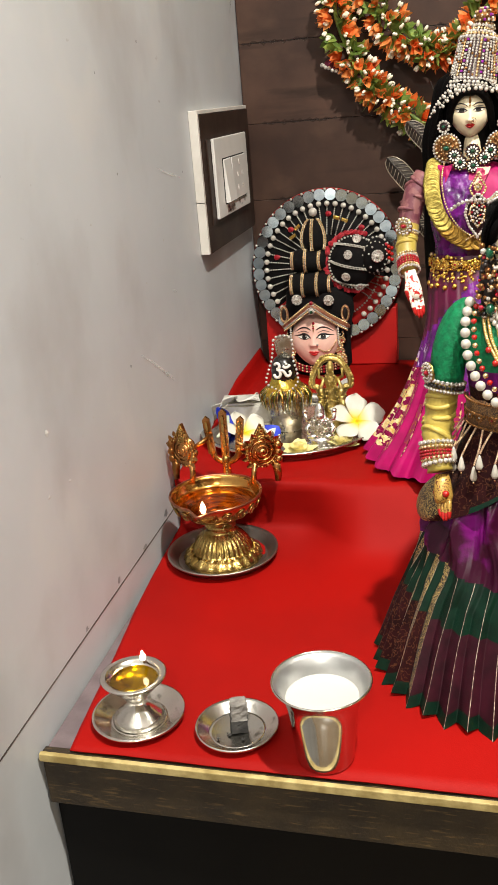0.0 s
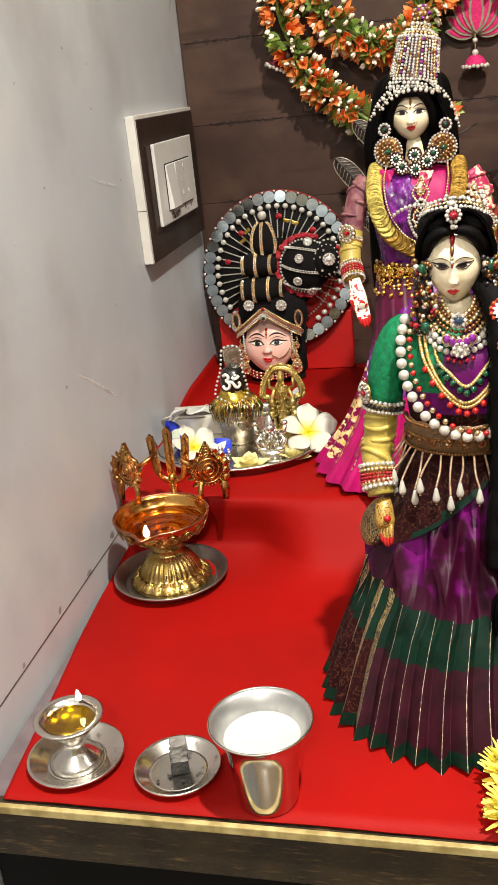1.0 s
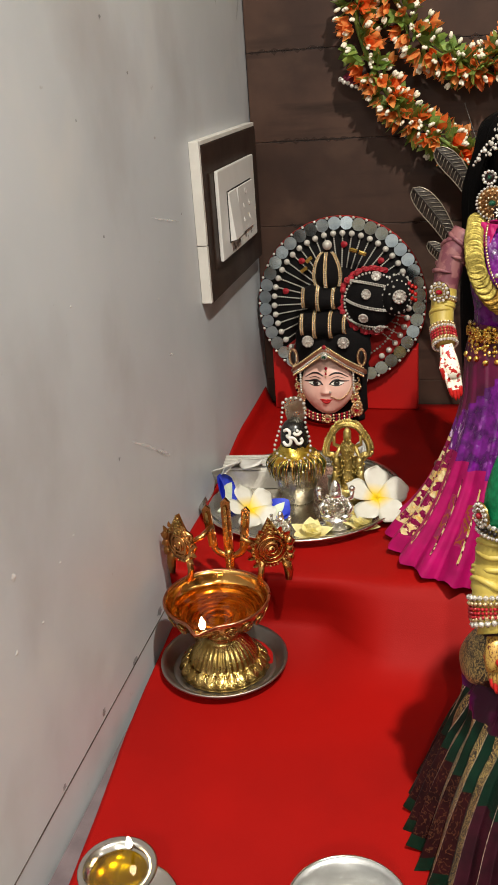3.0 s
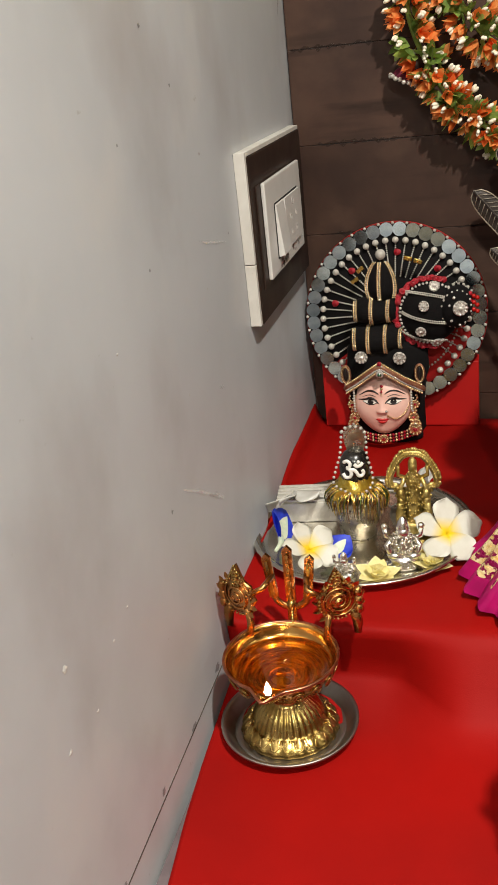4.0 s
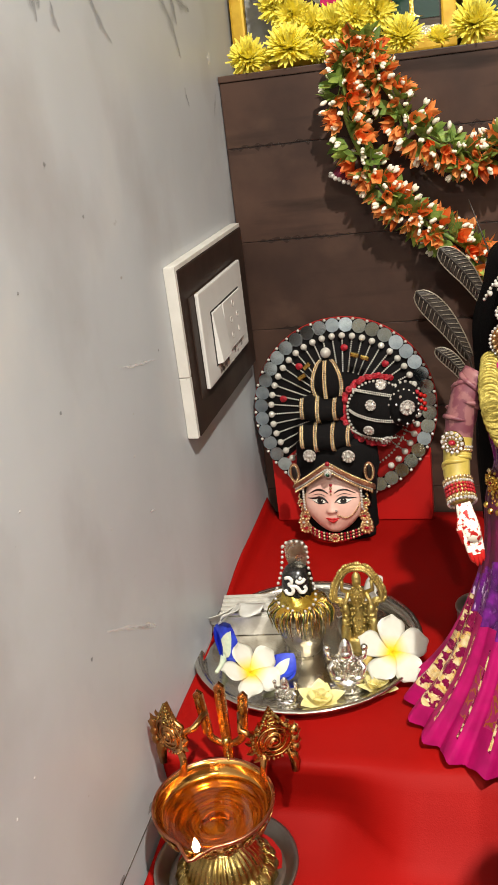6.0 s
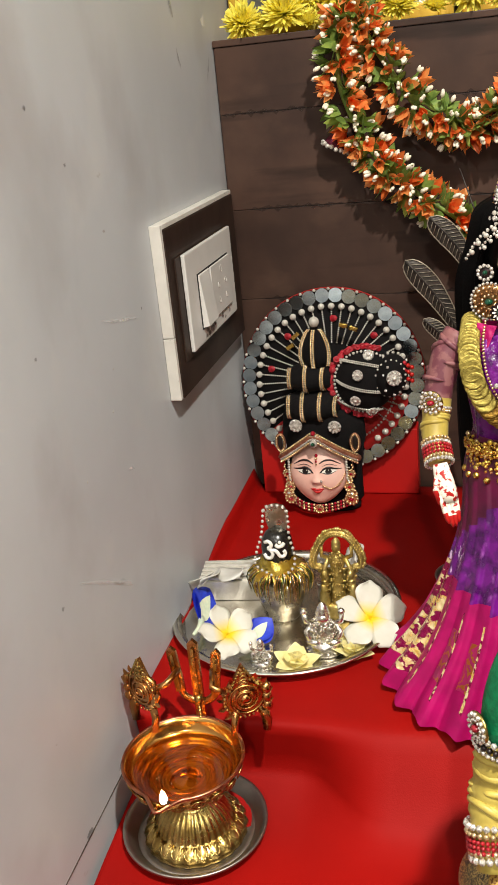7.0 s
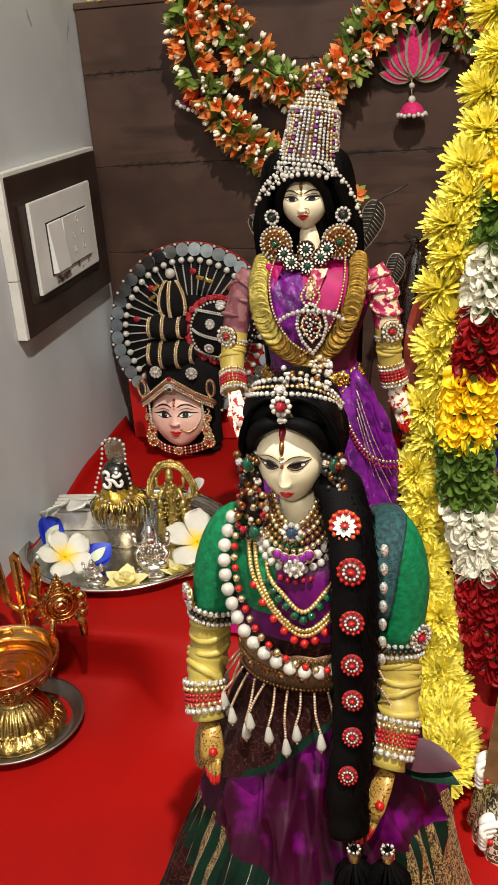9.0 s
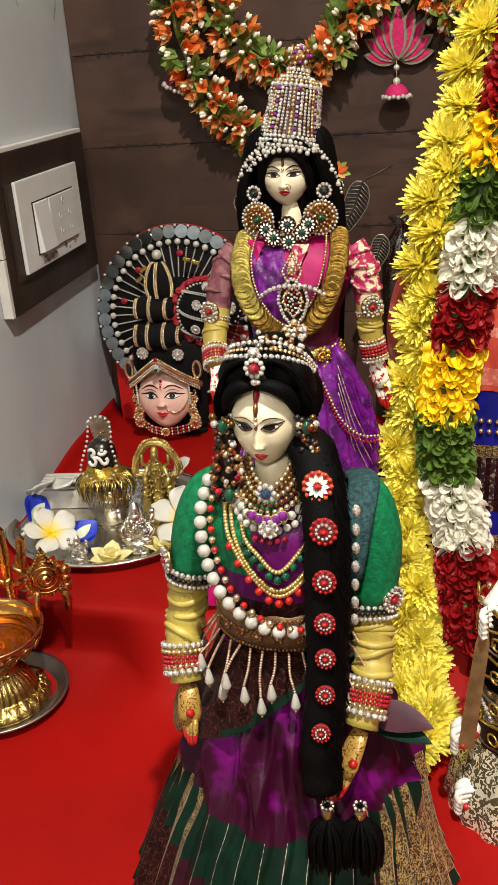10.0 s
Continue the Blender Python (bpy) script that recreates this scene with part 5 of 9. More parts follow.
def gold_idol():
    sh = Shape()
    y = 0
    sh.lathe([(0, 0), (0.02, 0), (0.0205, 0.004), (0.0175, 0.007), (0.019, 0.010), (0.0185, 0.014), (0, 0.014)], "idolbrass", 24, (0, 0, 0), 1, 0.55)
    arch = curve([(-0.0165, 0.002, 0.012), (-0.0170, 0.002, 0.046), (-0.0255, 0.002, 0.0505), (-0.0265, 0.002, 0.0585), (-0.021, 0.002, 0.070), (-0.012, 0.002, 0.0805), (0, 0.002, 0.0835), (0.012, 0.002, 0.0805), (0.021, 0.002, 0.070), (0.0265, 0.002, 0.0585), (0.0255, 0.002, 0.0505), (0.0170, 0.002, 0.046), (0.0165, 0.002, 0.012)], 60)
    sh.tube(arch, [0.0036] * 61, "idolbrass", 8, 0.6)
    sh.box((-0.0175, 0.001, 0.008), (0.0175, 0.004, 0.046), "idolbrass", 0.001)
    for s in (-1, 1):
        sh.lathe([(0.0052, 0.008), (0.0046, 0.020), (0.0030, 0.027), (0.0046, 0.034), (0.0040, 0.040), (0, 0.042)], "idolbrass", 12, (s * 0.0145, -0.004, 0))
        sh.ball((s * 0.0145, -0.005, 0.045), 0.0042, "idolbrass", 9, 7, sz=1.2)
        for k in range(7):
            sh.tube([(s * 0.0145 + 0.0045 * math.cos(b), -0.004 - 0.0045 * abs(math.sin(b)), 0.012 + 0.0045 * k) for b in [math.pi * q / 6 for q in range(7)]], 0.0007, "idolbrass", 5)
    rr = random.Random(6)
    for k in range(90):
        q = rr.uniform(0, 1)
        sh.ball((rr.uniform(-1, 1) * (0.012 - 0.004 * q), -0.0065 - 0.003 * rr.random(), 0.014 + 0.056 * q), rr.uniform(0.0008, 0.0017), "idolbrass", 6, 4)
    for p in arch[4:-4]:
        d = Vector((p.x, 0, p.z - 0.05)).normalized()
        sh.ball(p + d * 0.0042, rr.uniform(0.0012, 0.0026), "idolbrass", 6, 4)
        sh.ball(p + Vector((0, -0.0036, 0)), 0.0017, "idolbrass", 6, 4)
    for k in range(9):
        a = math.radians(-10 + 25 * k)
        sh.petal(pose(0.0235 * math.cos(a), 0.003, 0.060 + 0.022 * math.sin(a), 90, 0, 0) @ pose(0, 0, 0, 0, 0, math.degrees(a)), 0.005 if k != 4 else 0.007, 0.006, "idolbrass", 0.0015, 0.2, 6, 0.7)
    sh.box((-0.013, 0.001, 0.012), (0.013, 0.004, 0.048), "idolbrass", 0.001)
    sh.lathe([(0.009, 0.012), (0.008, 0.03), (0.006, 0.045), (0.009, 0.056), (0.0085, 0.063), (0.004, 0.066), (0, 0.067)], "idolbrass", 14, (0, -0.003, 0), 1, 0.6)
    sh.ball((0, -0.004, 0.072), 0.0052, "idolbrass", 10, 8, sz=1.15)
    sh.lathe([(0.0052, 0.074), (0.0048, 0.078), (0.0025, 0.081), (0, 0.082)], "idolbrass", 12, (0, -0.003, 0))
    for s in (-1, 1):
        sh.tube([(s * 0.009, -0.003, 0.061), (s * 0.015, -0.004, 0.05), (s * 0.011, -0.007, 0.04)], 0.0027, "idolbrass", 7)
        sh.tube([(s * 0.009, -0.002, 0.06), (s * 0.017, -0.002, 0.063), (s * 0.0165, -0.003, 0.073)], 0.0022, "idolbrass", 7)
        sh.lathe([(0.0055, 0.014), (0.005, 0.026), (0.0035, 0.030), (0.0035, 0.035), (0, 0.036)], "idolbrass", 10, (s * 0.0165, -0.006, 0))
        for k in range(5):
            sh.ball((s * (0.003 + 0.001 * k), -0.0085, 0.016 + k * 0.006), 0.0016, "idolbrass", 6, 4)
    solid("gold_idol", sh, "small gilded standing idol under an arch on the tray", "idol", at=pose(-0.1605, 1.047, TZ, 0, 0, 4) @ Matrix.Diagonal((0.84, 1, 1.04, 1)))


gold_idol()


def silver_idol(name, label, x, y, s, yaw, arch=True):
    sh = Shape()
    sh.lathe([(0, 0), (0.0135, 0), (0.016, 0.004), (0.012, 0.007), (0.014, 0.011), (0, 0.012)], "silver", 24, (0, 0, 0), 1, 0.75)
    sh.ball((0, 0, 0.02), 1, "oldsilver", 14, 10, 0.0115, 0.008, 0.0105)
    for d in (-1, 1):
        sh.ball((d * 0.008, -0.003, 0.0135), 1, "silver", 10, 7, 0.007, 0.006, 0.0036)
        sh.tube([(d * 0.009, 0, 0.028), (d * 0.0145, -0.002, 0.022), (d * 0.011, -0.007, 0.017)], 0.0028, "silver", 7)
        sh.tube([(d * 0.008, 0, 0.028), (d * 0.015, 0, 0.031), (d * 0.0155, 0, 0.038)], 0.0024, "silver", 7)
        sh.ball((d * 0.0155, 0, 0.040), 0.0032, "silver", 7, 5)
    sh.ball((0, -0.002, 0.0355), 0.0065, "silver", 12, 9, sz=0.95)
    sh.lathe([(0.006, 0.039), (0.0045, 0.045), (0.002, 0.049), (0, 0.05)], "silver", 12, (0, -0.001, 0))
    if arch:
        ar = curve([(-0.012, 0.005, 0.012), (-0.0125, 0.005, 0.030), (-0.0085, 0.005, 0.044), (0, 0.005, 0.049), (0.0085, 0.005, 0.044), (0.0125, 0.005, 0.030), (0.012, 0.005, 0.012)], 26)
        sh.tube(ar, [0.0017 + 0.0007 * math.sin(i * 2.3) for i in range(27)], "oldsilver", 7)
        for p in ar[3:-3]:
            sh.ball(p + Vector((p.x * 0.2, -0.001, (p.z - 0.03) * 0.13)), 0.0012 + 0.0012 * abs(math.sin(p.x * 900 + p.z * 700)), "silver", 6, 4)
    rr = random.Random(8)
    for k in range(190):
        a, b = rr.uniform(0, 6.28), rr.uniform(-0.6, 1.4)
        sh.ball((0.0118 * math.cos(a) * math.cos(b) * 0.95, -abs(0.0085 * math.sin(a) * math.cos(b)) - 0.001, 0.024 + 0.013 * math.sin(b)), rr.uniform(0.0006, 0.0016), "silver" if k % 3 else "oldsilver", 6, 4)
    for k in range(14):
        a = k * 0.45
        sh.ball((0.0145 * math.cos(a), -0.0108 * abs(math.sin(a)), 0.004), 0.0018, "silver", 6, 4)
    solid(name, sh, label, "idol", at=pose(x, y, TZ, 0, 0, yaw) @ Matrix.Scale(s, 4))


silver_idol("silver_idol", "small silver seated idol of fine filigree on the tray", -0.1655, 0.982, 1.08, 6, False)
silver_idol("silver_idol", "tiny silver idol standing on the tray", -0.2175, 0.953, 0.62, -5, False)


def plumeria(name, label, x, y, z, r, rx, ry, rz, mat="plumeria"):
    t = thing(name, label, "flower", group="plumeria flowers", at=pose(x, y, z, rx, ry, rz))
    for i in range(5):
        a = i * 72 + 4 * math.sin(i * 3)
        sh = Shape()
        n, k = 10, 6
        vs, fs, ms = [], [], []
        for p in range(n + 1):
            u = p / n
            w = r * 0.92 * (0.10 + 0.90 * min(1, u * 1.3) ** 0.8) * max(0.03, 1 - u ** 4.5) ** 0.5
            for q in range(k + 1):
                s = q / k * 2 - 1
                vs.append((r * u * (1 - 0.06 * s * s), w / 2 * s + r * 0.08 * math.sin(u * 2.6), r * (0.20 * u - 0.22 * u ** 3 + 0.04 * s * s * u + 0.09 * s * u)))
        outer = []
        for p in range(n):
            for q in range(k):
                f = (p * (k + 1) + q, (p + 1) * (k + 1) + q, (p + 1) * (k + 1) + q + 1, p * (k + 1) + q + 1)
                outer.append(f)
        sh.add(vs, outer, mat)
        o = part("petal", sh, t, at=pose(0, 0, 0, 0, 0, a) @ pose(0, 0, i * 0.0004, 8, -14, 0))
        s = o.modifiers.new("thickness", "SOLIDIFY")
        s.thickness = 0.0006
    return t


plumeria("plumeria_flower", "white plumeria with a yellow centre lying on the tray rim", -0.127, 1.010, 0.886, 0.035, 40, -4, 20)
plumeria("plumeria_flower", "white plumeria with a yellow centre on the tray", -0.254, 0.973, 0.885, 0.030, 34, -6, 54)
plumeria("plumeria_flower", "white plumeria lying on the ridged silver block", -0.286, 1.068, 0.900, 0.038, 150, 6, 40, "plumeriaback")
plumeria("plumeria_flower", "white plumeria lying behind the idols on the tray", -0.160, 1.095, 0.882, 0.034, -40, 8, 100, "plumeriaback")


def rose(x, y, r, yaw):
    t = thing("cream_flower", "pale yellow flower head lying on the tray", "flower", group="cream flowers", at=pose(x, y, TZ + 0.002, 8, 4, yaw) @ Matrix.Diagonal((1, 1, 0.6, 1)))
    rr = random.Random(int(r * 1e5))
    for i in range(14):
        lay = i // 5
        sh = Shape().petal(pose(0, 0, 0.003 * lay, 0, -12 - 22 * lay, 0), r * (1 - 0.2 * lay), r * 0.8, "cream", r * 0.25, 0.12, 6, 0.65)
        part("petal", sh, t, at=pose(0, 0, 0, rr.uniform(-8, 8), 0, i * 72 + lay * 36 + rr.uniform(-12, 12)))
    return t


rose(-0.188, 0.9595, 0.024, 20)
rose(-0.1405, 0.981, 0.022, 70)


def pea_flower(x, y, z, rx, rz, s):
    t = thing("blue_flower", "blue butterfly pea flower on the tray", "flower", group="blue pea flowers", at=pose(x, y, z, rx, 0, rz))
    part("petal", Shape().petal(pose(0, 0, 0), 0.042 * s, 0.038 * s, "blue", 0.012 * s, 0.15, 10, 0.7), t)
    part("petal", Shape().petal(pose(0, 0, 0.001, 20, 0, 35), 0.03 * s, 0.022 * s, "blue", 0.006, 0.2, 6, 0.7), t)
    part("petal", Shape().petal(pose(0, 0, 0.001, -20, 0, -35), 0.03 * s, 0.022 * s, "blue", 0.006, 0.2, 6, 0.7), t)
    part("petal_centre", Shape().petal(pose(0.002 * s, 0, 0.0022), 0.029 * s, 0.014 * s, "paleblue", 0.010 * s, 0.1, 6, 0.8), t, "pale green-white petal centre")
    part("stalk", Shape().tube(curve([(0.006 * s, 0, 0.002), (-0.006 * s, 0.001, 0.001), (-0.018 * s, 0.004 * s, -0.004 * s)], 6), [0.0028, 0.0032, 0.0034, 0.003, 0.0024, 0.002, 0.0016], "paleblue", 8), t, "pale green flower base")


pea_flower(-0.291, 1.006, 0.875, 60, 108, 1.2)
pea_flower(-0.236, 0.985, 0.872, 30, 70, 0.75)


def ridged_block():
    t = thing("silver_block", "ridged silver block lying on the tray", "block", at=pose(-0.276, 1.083, TZ, 0, 0, 6))
    part("body", Shape().box((-0.032, -0.02, 0), (0.032, 0.02, 0.022), "whitemetal", 0.001), t)
    for k in range(5):
        part("ridge", Shape().box((-0.032, -0.018 + k * 0.008, 0.0221), (0.032, -0.0135 + k * 0.008, 0.0255), "whitemetal", 0.001), t)


ridged_block()

# ---- dolls ----


def brocade(name, base, base2, motif, scale, cover=0.5, rough=0.45, metal=0.85, stripes=0.0):
    """Woven cloth with metallic motifs."""
    m = surface(name, base, base2, rough, scale=60, bump=0.08, bscale=2600, sheen=0.04)
    t = m.node_tree
    n, k = t.nodes, t.links
    p = n["Principled BSDF"]
    old = p.inputs["Base Color"].links[0].from_socket
    co = n.new("ShaderNodeTexCoord")
    warp = n.new("ShaderNodeTexNoise")
    warp.inputs["Scale"].default_value = scale * 1.7
    vo = n.new("ShaderNodeTexVoronoi")
    vo.inputs["Scale"].default_value = scale
    mixv = n.new("ShaderNodeVectorMath")
    mixv.operation = "MULTIPLY_ADD"
    mixv.inputs[1].default_value = (0.012, 0.012, 0.012)
    k.new(co.outputs["Object"], warp.inputs["Vector"])
    k.new(warp.outputs["Color"], mixv.inputs[0])
    k.new(co.outputs["Object"], mixv.inputs[2])
    k.new(mixv.outputs["Vector"], vo.inputs["Vector"])
    sn = n.new("ShaderNodeMath")
    sn.operation = "SINE"
    mu = n.new("ShaderNodeMath")
    mu.operation = "MULTIPLY"
    mu.inputs[1].default_value = 16.0
    k.new(vo.outputs["Distance"], mu.inputs[0])
    k.new(mu.outputs["Value"], sn.inputs[0])
    th = n.new("ShaderNodeMapRange")
    th.inputs["From Min"].default_value, th.inputs["From Max"].default_value = 1 - 2 * cover, 1 - 2 * cover + 0.25
    k.new(sn.outputs["Value"], th.inputs["Value"])
    mx = n.new("ShaderNodeMix")
    mx.data_type = "RGBA"
    k.new(th.outputs["Result"], mx.inputs["Factor"])
    k.new(old, mx.inputs["A"])
    mx.inputs["B"].default_value = lin(motif)
    k.new(mx.outputs["Result"], p.inputs["Base Color"])
    me = n.new("ShaderNodeMath")
    me.operation = "MULTIPLY"
    me.inputs[1].default_value = metal
    k.new(th.outputs["Result"], me.inputs[0])
    k.new(me.outputs["Value"], p.inputs["Metallic"])
    return m


M["pinksilk"] = surface("pink_silk", "b00e60", "940a50", 0.5, scale=50, bump=0.05, bscale=2600, spec=0.2)
M["pinkgold"] = brocade("pink_gold_brocade", "a80e58", "900c4c", "b8782c", 70, 0.22)
M["wine"] = surface("wine_silk", "600636", "440428", 0.42, scale=50, bump=0.08, bscale=2000)
M["foil"] = surface("crumpled_gold_foil_weave", "fff0c0", "e0b860", 0.26, metal=0.4, scale=150, bump=0.8, bscale=220)
scuffs_or_sheen(M["foil"], "8a0c48", (120, 90, 150), 0.48, 0.52)
M["purplezari"] = surface("purple_silk_with_silver_thread", "6c127a", "4c0c5a", 0.28, scale=90, bump=0.5, bscale=160)
scuffs_or_sheen(M["purplezari"], "c8b0cc", (260, 260, 90), 0.60, 0.66)
M["coin"] = surface("stamped_gold_coin", "94722f", "624818", 0.4, metal=0.85, scale=300, bump=0.3, bscale=700)
M["coinpale"] = surface("pale_gold_coin", "ae9c4e", "7e6e30", 0.44, metal=0.75, scale=300, bump=0.3, bscale=700)
M["crownbase"] = surface("dark_wine_setting", "341418", "1c0a0c", 0.4, metal=0.3, scale=300)
M["purplesilk"] = surface("purple_silk", "6c127a", "440a50", 0.24, scale=90, low=0.42, high=0.6, bump=0.8, bscale=110, rvar=0.15)
# paler purple clouds painted in as the sheen of the silk
scuffs_or_sheen(M["purplesilk"], "9a52a6", (130, 130, 80), 0.60, 0.78)
M["blousepink"] = surface("pink_printed_blouse", "a01c4c", "dcc4a4", 0.5, scale=170, low=0.50, high=0.56, bump=0.1, bscale=1500)
M["skinsleeve"] = surface("sheer_maroon_sleeve", "6a3640", "865656", 0.55, scale=130, low=0.48, high=0.56, bump=0.15, bscale=1500)
M["yellowsilk"] = surface("pale_yellow_silk", "bea850", "9c8638", 0.42, scale=60, bump=0.08, bscale=2200, sheen=0.04)
# mottling of two greens puts the velvet's sheen into its colour
M["velvet"] = surface("green_velvet", "047648", "035a36", 0.55, scale=260, bump=0.3, bscale=500, spec=0.3)
M["magenta"] = surface("magenta_satin", "6a0864", "44043e", 0.42, scale=40, bump=0.1, bscale=800, spec=0.2)
# bright magenta patches in the colour stand for satin sheen on folds
M["shot"] = surface("satin_with_painted_sheen", "32041e", "760870", 0.36, scale=22, low=0.50, high=0.62, bump=0.1, bscale=800, spec=0.25)
M["darkrose"] = surface("dark_red_felt", "7c0c14", "58080e", 0.7, scale=300, bump=0.2, bscale=900)
M["plum"] = surface("dusty_plum_cloth", "48222e", "381824", 0.5, scale=60, bump=0.15, bscale=1200)
M["maroon"] = brocade("maroon_brocade", "2c0d0f", "1c0708", "543222", 120, 0.12, 0.5, 0.3)
M["maroon"].node_tree.nodes["Principled BSDF"].inputs["Specular IOR Level"].default_value = 0.08
M["pleatplum"] = surface("plum_pleat_silk", "36101c", "240a12", 0.5, scale=70, bump=0.12, bscale=1500, spec=0.2)
M["darkgreen"] = surface("dark_green_silk", "052619", "031a10", 0.5, scale=90, bump=0.2, bscale=1200, spec=0.2)
M["silverthread"] = surface("silver_thread", "d8c8b4", "6a4a48", 0.35, metal=0.5, scale=420, bump=0.4, bscale=900)
M["teal"] = surface("teal_net", "1a4a4c", "0c2428", 0.8, scale=420, bump=0.4, bscale=900)
M["zariborder"] = brocade("gold_border", "22120f", "180a0a", "c4a868", 220, 0.40, 0.4, 0.4)
M["beltbrown"] = brocade("dark_bronze_brocade_belt", "3c2014", "28140c", "a07848", 330, 0.35, 0.45, 0.5)
M["palebead"] = surface("pale_rose_bead_string", "e8ccb0", "b48c70", 0.3, metal=0.5, scale=500)
M["chain"] = surface("pale_gold_rope_chain", "f0d898", "c8a058", 0.3, metal=0.75, scale=600, low=0.4, high=0.6)
M["bluestone"] = surface("dark_blue_crystal", "28405c", "101c30", 0.12, scale=300, coat=0.8)
M["bangle"] = surface("red_bangle", "a81420", "88101a", 0.25, scale=300, coat=0.3)
M["bronzebead"] = surface("bronze_bead", "a87848", "6a4424", 0.3, metal=0.8, scale=300)
M["hennapalm"] = surface("white_hand_red_lac", "ece6d4", "b01a14", 0.4, scale=230, low=0.52, high=0.56)
M["hennagold"] = surface("golden_hand_with_henna_lines", "b48e44", "5c2c14", 0.38, scale=900, low=0.54, high=0.60, metal=0.3)
M["henna"] = surface("red_lac_paint", "c0201c", "a01410", 0.4, scale=60)


def loft(sh, rings, mat, n=64, wave=None, pick=None):
    """Skin over elliptical rings (cx, cy, z, rx, ry); wave(a, u) scales and lifts, pick(a, i) names the cloth."""
    vs = []
    last = len(rings) - 1
    for i, (cx, cy, z, rx, ry) in enumerate(rings):
        for j in range(n):
            a = 2 * math.pi * j / n
            q, dz = wave(a, i / last) if wave else (1, 0)
            vs.append((cx + rx * q * math.cos(a), cy + ry * q * math.sin(a), z + dz))
    groups = {}
    for i in range(last):
        for j in range(n):
            k = (j + 1) % n
            groups.setdefault(pick(2 * math.pi * (j + 0.5) / n, i) if pick else mat, []).append((i * n + j, i * n + k, (i + 1) * n + k, (i + 1) * n + j))
    o = len(sh.v)
    sh.v += vs
    for g, fs in groups.items():
        s = sh.slot(g)
        for f in fs:
            sh.f.append([x + o for x in f])
            sh.m.append(s)
            sh.s.append(True)


def between(rings, n):
    """More rings, smoothly spaced between the given ones."""
    a = curve([r[:3] for r in rings], n)
    b = curve([(r[3], r[4], 0) for r in rings], n)
    return [(p.x, p.y, p.z, q.x, q.y) for p, q in zip(a, b)]


def bangles(sh, c, d, r, rows):
    """Rings of beads round an arm that runs along d."""
    rot = Vector(d).to_track_quat("Z", "Y").to_matrix()
    off = 0.0
    for mat, size in rows:
        n = max(10, int(2 * math.pi * r / (size * 1.9)))
        for i in range(n):
            a = 2 * math.pi * i / n
            sh.ball(Vector(c) + rot @ Vector((r * math.cos(a), r * math.sin(a), off)), size, mat, 6, 4)
        off += size * 1.9


def hand(sh, wrist, tip, side, w, mat, tips):
    """A slender doll's hand with close fingers from wrist to tip."""
    a, b = Vector(wrist), Vector(tip)
    u = b - a
    s = Vector(side).normalized()
    sh.tube([a - u * 0.08, a + u * 0.15, a + u * 0.4, a + u * 0.56], [w * 0.7, w * 0.9, w * 1.0, w * 0.85], mat, 12, 0.55)
    for k in range(4):
        o = s * (k - 1.5) * w * 0.44
        e = 1.0 - 0.06 * abs(k - 1.4)
        sh.tube([a + u * 0.45 + o, a + u * 0.62 * e + o, a + u * 0.80 * e + o * 0.9, a + u * 0.93 * e + o * 0.8, a + u * e + o * 0.7], [w * 0.27, w * 0.27, w * 0.26, w * 0.22, w * 0.08], mat, 8, mats=[mat, mat, tips, tips])
    sh.tube([a + u * 0.15 - s * w * 0.65, a + u * 0.36 - s * w * 1.05, a + u * 0.58 - s * w * 1.0], [w * 0.27, w * 0.26, w * 0.12], mat, 7, mats=[mat, tips])


def creases(sh, c, r, mat, seed, n=9):
    """Soft slanting folds pushed up round a sleeve that runs along the points c."""
    g = random.Random(seed)
    for k in range(n):
        i = 1 + int((len(c) - 3) * (k + 0.5) / n)
        rot = (c[i + 1] - c[i]).to_track_quat("Z", "Y").to_matrix() @ pose(0, 0, 0, g.uniform(-22, 22), g.uniform(-22, 22), g.uniform(0, 360)).to_3x3()
        a0 = g.uniform(0, 360)
        sp = g.uniform(150, 300)
        sh.tube([c[i] + rot @ Vector((r * math.cos(b), r * math.sin(b), 0.0012 * math.sin(2 * b))) for b in [math.radians(a0 + sp * q / 12) for q in range(13)]], [0.0002] + [0.0013 + 0.0009 * math.sin(math.pi * q / 12) for q in range(1, 12)] + [0.0002], mat, 7)


